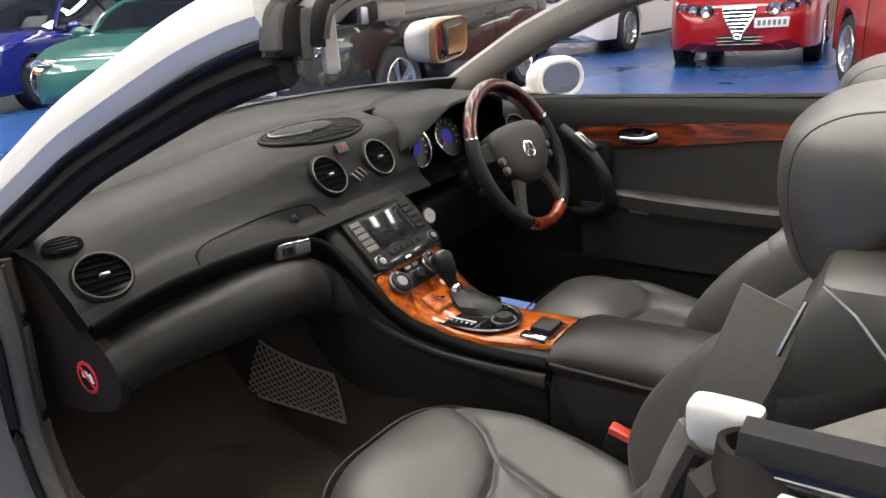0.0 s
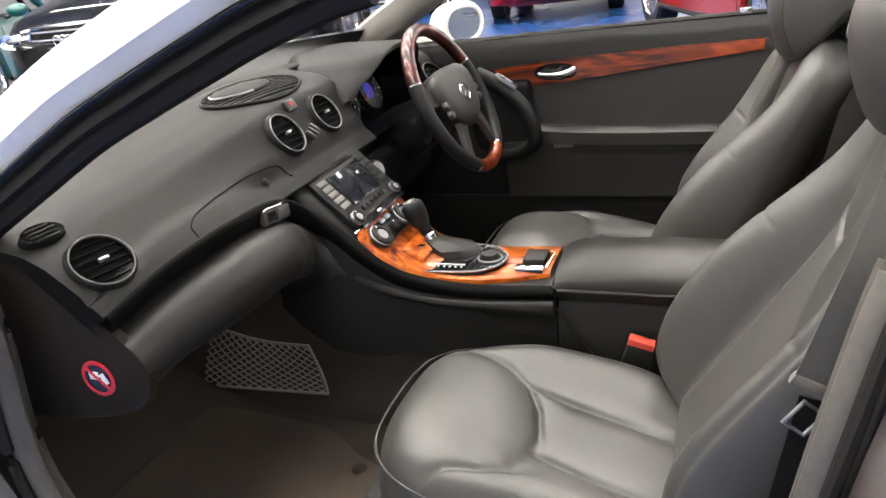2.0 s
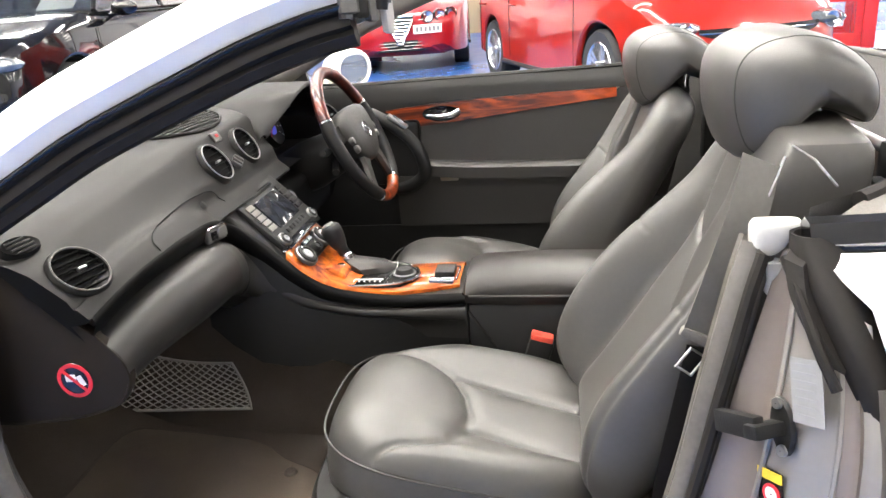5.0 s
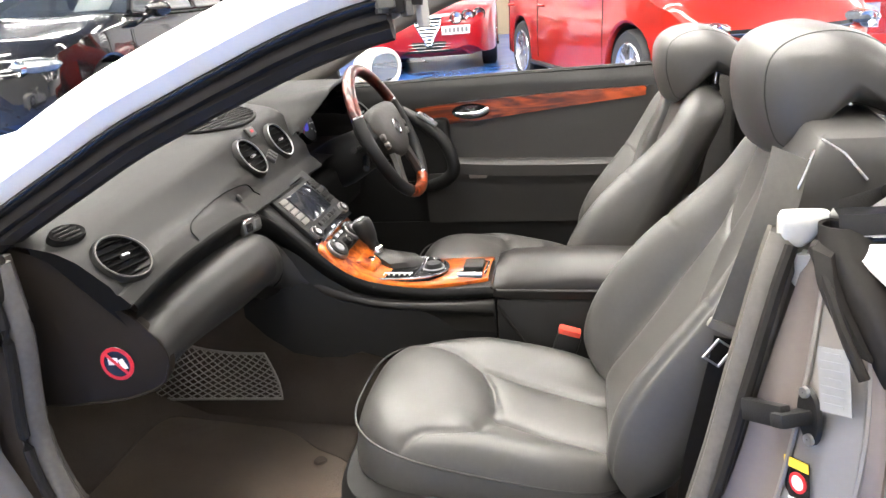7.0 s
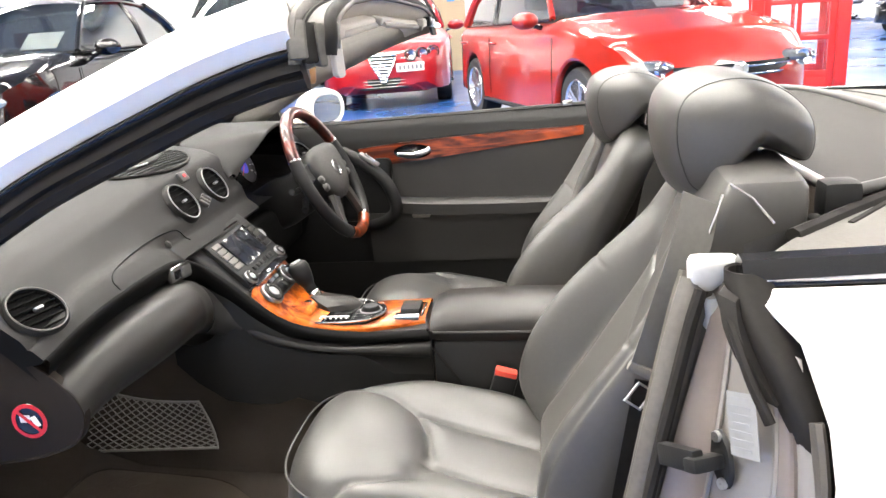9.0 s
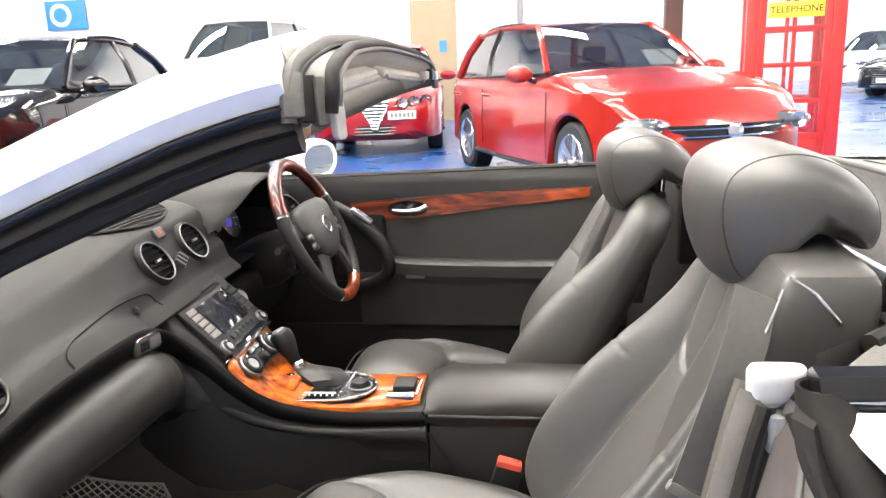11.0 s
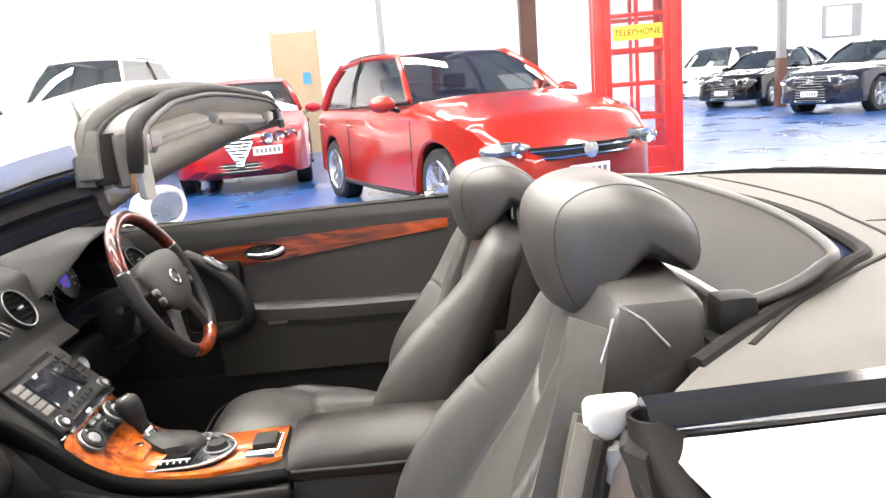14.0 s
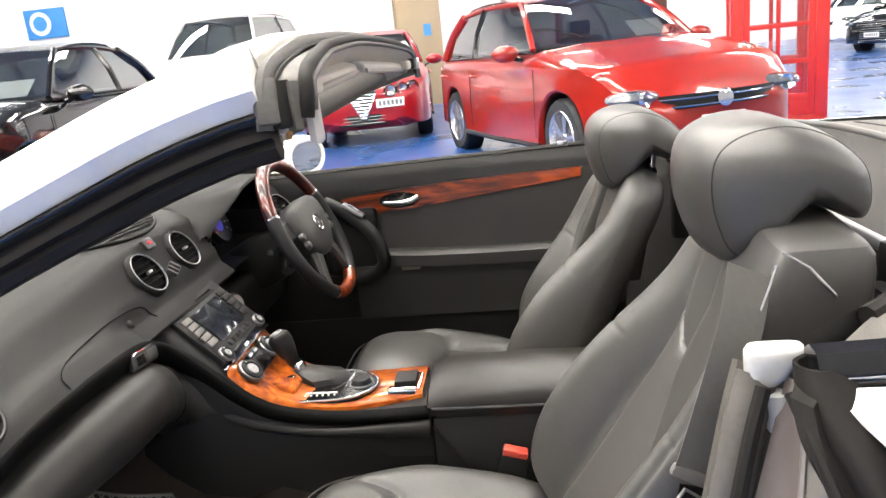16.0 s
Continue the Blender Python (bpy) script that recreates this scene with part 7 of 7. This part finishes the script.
        part("restraint_post", tube([(s * 0.07, -0.258, 0.66), (s * 0.07, -0.268, 0.80)], 0.0065, 10), "chrome", seat)
        part("post_collar", lathe([(0.02, 0.0), (0.017, 0.012), (0.009, 0.014)], 16, Matrix.Translation((s * 0.07, -0.255, 0.712))), "black", seat)
    return seat


car_seat(pose(-0.385, 0.0, 0.205), "passenger seat in worn dark grey leather")
car_seat(pose(0.375, 0.055, 0.185) @ Matrix.Diagonal((-1, 1, 1, 1)), "driver seat in dark grey leather beside the far door", 0.026)

# belt, buckle
bl = thing("seat_belt", "dark webbing seat belt hanging beside the passenger seat", "seat belt", pose(0, 0, 0))
bp = curve([(-0.590, -0.160, 0.945), (-0.612, -0.146, 0.895), (-0.628, -0.126, 0.838), (-0.634, -0.101, 0.758), (-0.634, -0.090, 0.722)], 20)
part("webbing", rings([[p + Vector((0.006, -0.025, -0.012)), p + Vector((-0.004, 0.024, 0.012)), p + Vector((-0.006, 0.024, 0.012)), p + Vector((0.004, -0.025, -0.012))] for p in bp]), "belt", bl)
bq = curve([(-0.634, -0.092, 0.700), (-0.634, -0.075, 0.60), (-0.622, -0.055, 0.45), (-0.63, -0.05, 0.33)], 14)
part("lower_webbing", rings([[p + Vector((0.010, -0.020, -0.006)), p + Vector((0.004, 0.020, 0.006)), p + Vector((0.002, 0.020, 0.006)), p + Vector((0.008, -0.020, -0.006))] for p in bq]), "rubber", bl)
part("tongue_bar", box((0, 0, 0), (0.012, 0.078, 0.015), 0.005, m=Matrix.Translation((-0.636, -0.097, 0.712)) @ Matrix.Rotation(radians(28), 4, "X")), "grey_trim", bl)
tm = Matrix.Translation((-0.640, -0.078, 0.686)) @ Matrix.Rotation(radians(35), 4, "X")
part("tongue_loop", tube([tm @ Vector(p) for p in ((0, -0.012, 0.014), (0, 0.012, 0.014), (0, 0.012, -0.018), (0, -0.012, -0.018))], 0.0028, 6, closed=True, up=(1, 0, 0)), "satin", bl)
bk = thing("belt_buckle", "black seat belt buckle with red release button", "buckle", pose(-0.160, 0.158, 0.390, 16, -6, 0))
part("buckle_body", box((0, 0, 0.03), (0.026, 0.05, 0.13), 0.006), "black", bk)
part("release_button", box((0, 0.002, 0.098), (0.022, 0.046, 0.016), 0.004), "red", bk, "red push button")

# floor mat and net
fm = thing("floor_mat", "brown carpet floor mat with bound edge", "floor mat", pose(0, 0, 0))
mo = curve([(-0.66, 0.58, 0), (-0.66, 0.9, 0), (-0.64, 1.06, 0), (-0.40, 1.08, 0), (-0.20, 1.06, 0), (-0.18, 0.85, 0), (-0.20, 0.76, 0), (-0.25, 0.69, 0), (-0.30, 0.60, 0), (-0.40, 0.56, 0), (-0.66, 0.58, 0)], 60)
def mz(y):
    return interp([(0.5, 0.222), (0.8, 0.226), (1.0, 0.240), (1.09, 0.27)], y)
bm = bmesh.new()
top_ = [bm.verts.new((p.x, p.y, mz(p.y) + 0.006)) for p in mo[:-1]]
bm.faces.new(top_)
bmesh.ops.triangulate(bm, faces=bm.faces[:])
part("mat_surface", bm, "matcarpet", fm, smooth=False)
part("mat_binding", tube([Vector((p.x, p.y, mz(p.y) + 0.003)) for p in mo[:-1]], 0.006, 6, closed=True), "carpet", fm)
part("mat_stud", lathe([(0.001, 0.006), (0.012, 0.005), (0.015, 0.0)], 16, Matrix.Translation((-0.30, 0.665, 0.231))), "carpet", fm)
nt_ = thing("storage_net", "stretchy cord storage net on the tunnel side", "storage net", pose(0, 0, 0))
def netp(u, v):
    a, b = Vector((-0.130, 1.08, 0.430)), Vector((-0.130, 0.840, 0.398))
    c, e = Vector((-0.140, 1.14, 0.272)), Vector((-0.142, 0.806, 0.286))
    p = a.lerp(b, u).lerp(c.lerp(e, u), v)
    p.x -= 0.008 * math.sin(math.pi * v)
    p.z -= 0.012 * math.sin(math.pi * u) * (1 - v)
    p.y -= 0.012 * math.sin(math.pi * v) * u
    return p


NU, NV = 12, 8
bm = bmesh.new()
for i in range(-NV, NU + 1):
    for sgn in (1, -1):
        pts = []
        for k in range(NV * 2 + 1):
            v = k / (NV * 2)
            u = (i + (v * NV if sgn > 0 else NV - v * NV)) / NU
            if 0 <= u <= 1:
                pts.append(netp(u, v))
        if len(pts) > 2:
            tube(pts, 0.0017, 4, bm=bm)
part("net_mesh", bm, "net", nt_)
part("net_edge", tube([netp(i / 12, 0) for i in range(13)] + [netp(1, i / 8) for i in range(1, 9)] + [netp(1 - i / 12, 1) for i in range(1, 13)], 0.0032, 6), "net", nt_)
part("net_hook", lathe([(0.001, 0.01), (0.010, 0.009), (0.012, 0.0)], 16, facing((-0.120, 0.806, 0.440), (-1, 0, 0.1))), "black", nt_)

part("care_label", box((-0.635, 0.70, 0.349), (0.016, 0.026, 0.002), 0, m=None), "white", CAR, "small white fabric label")
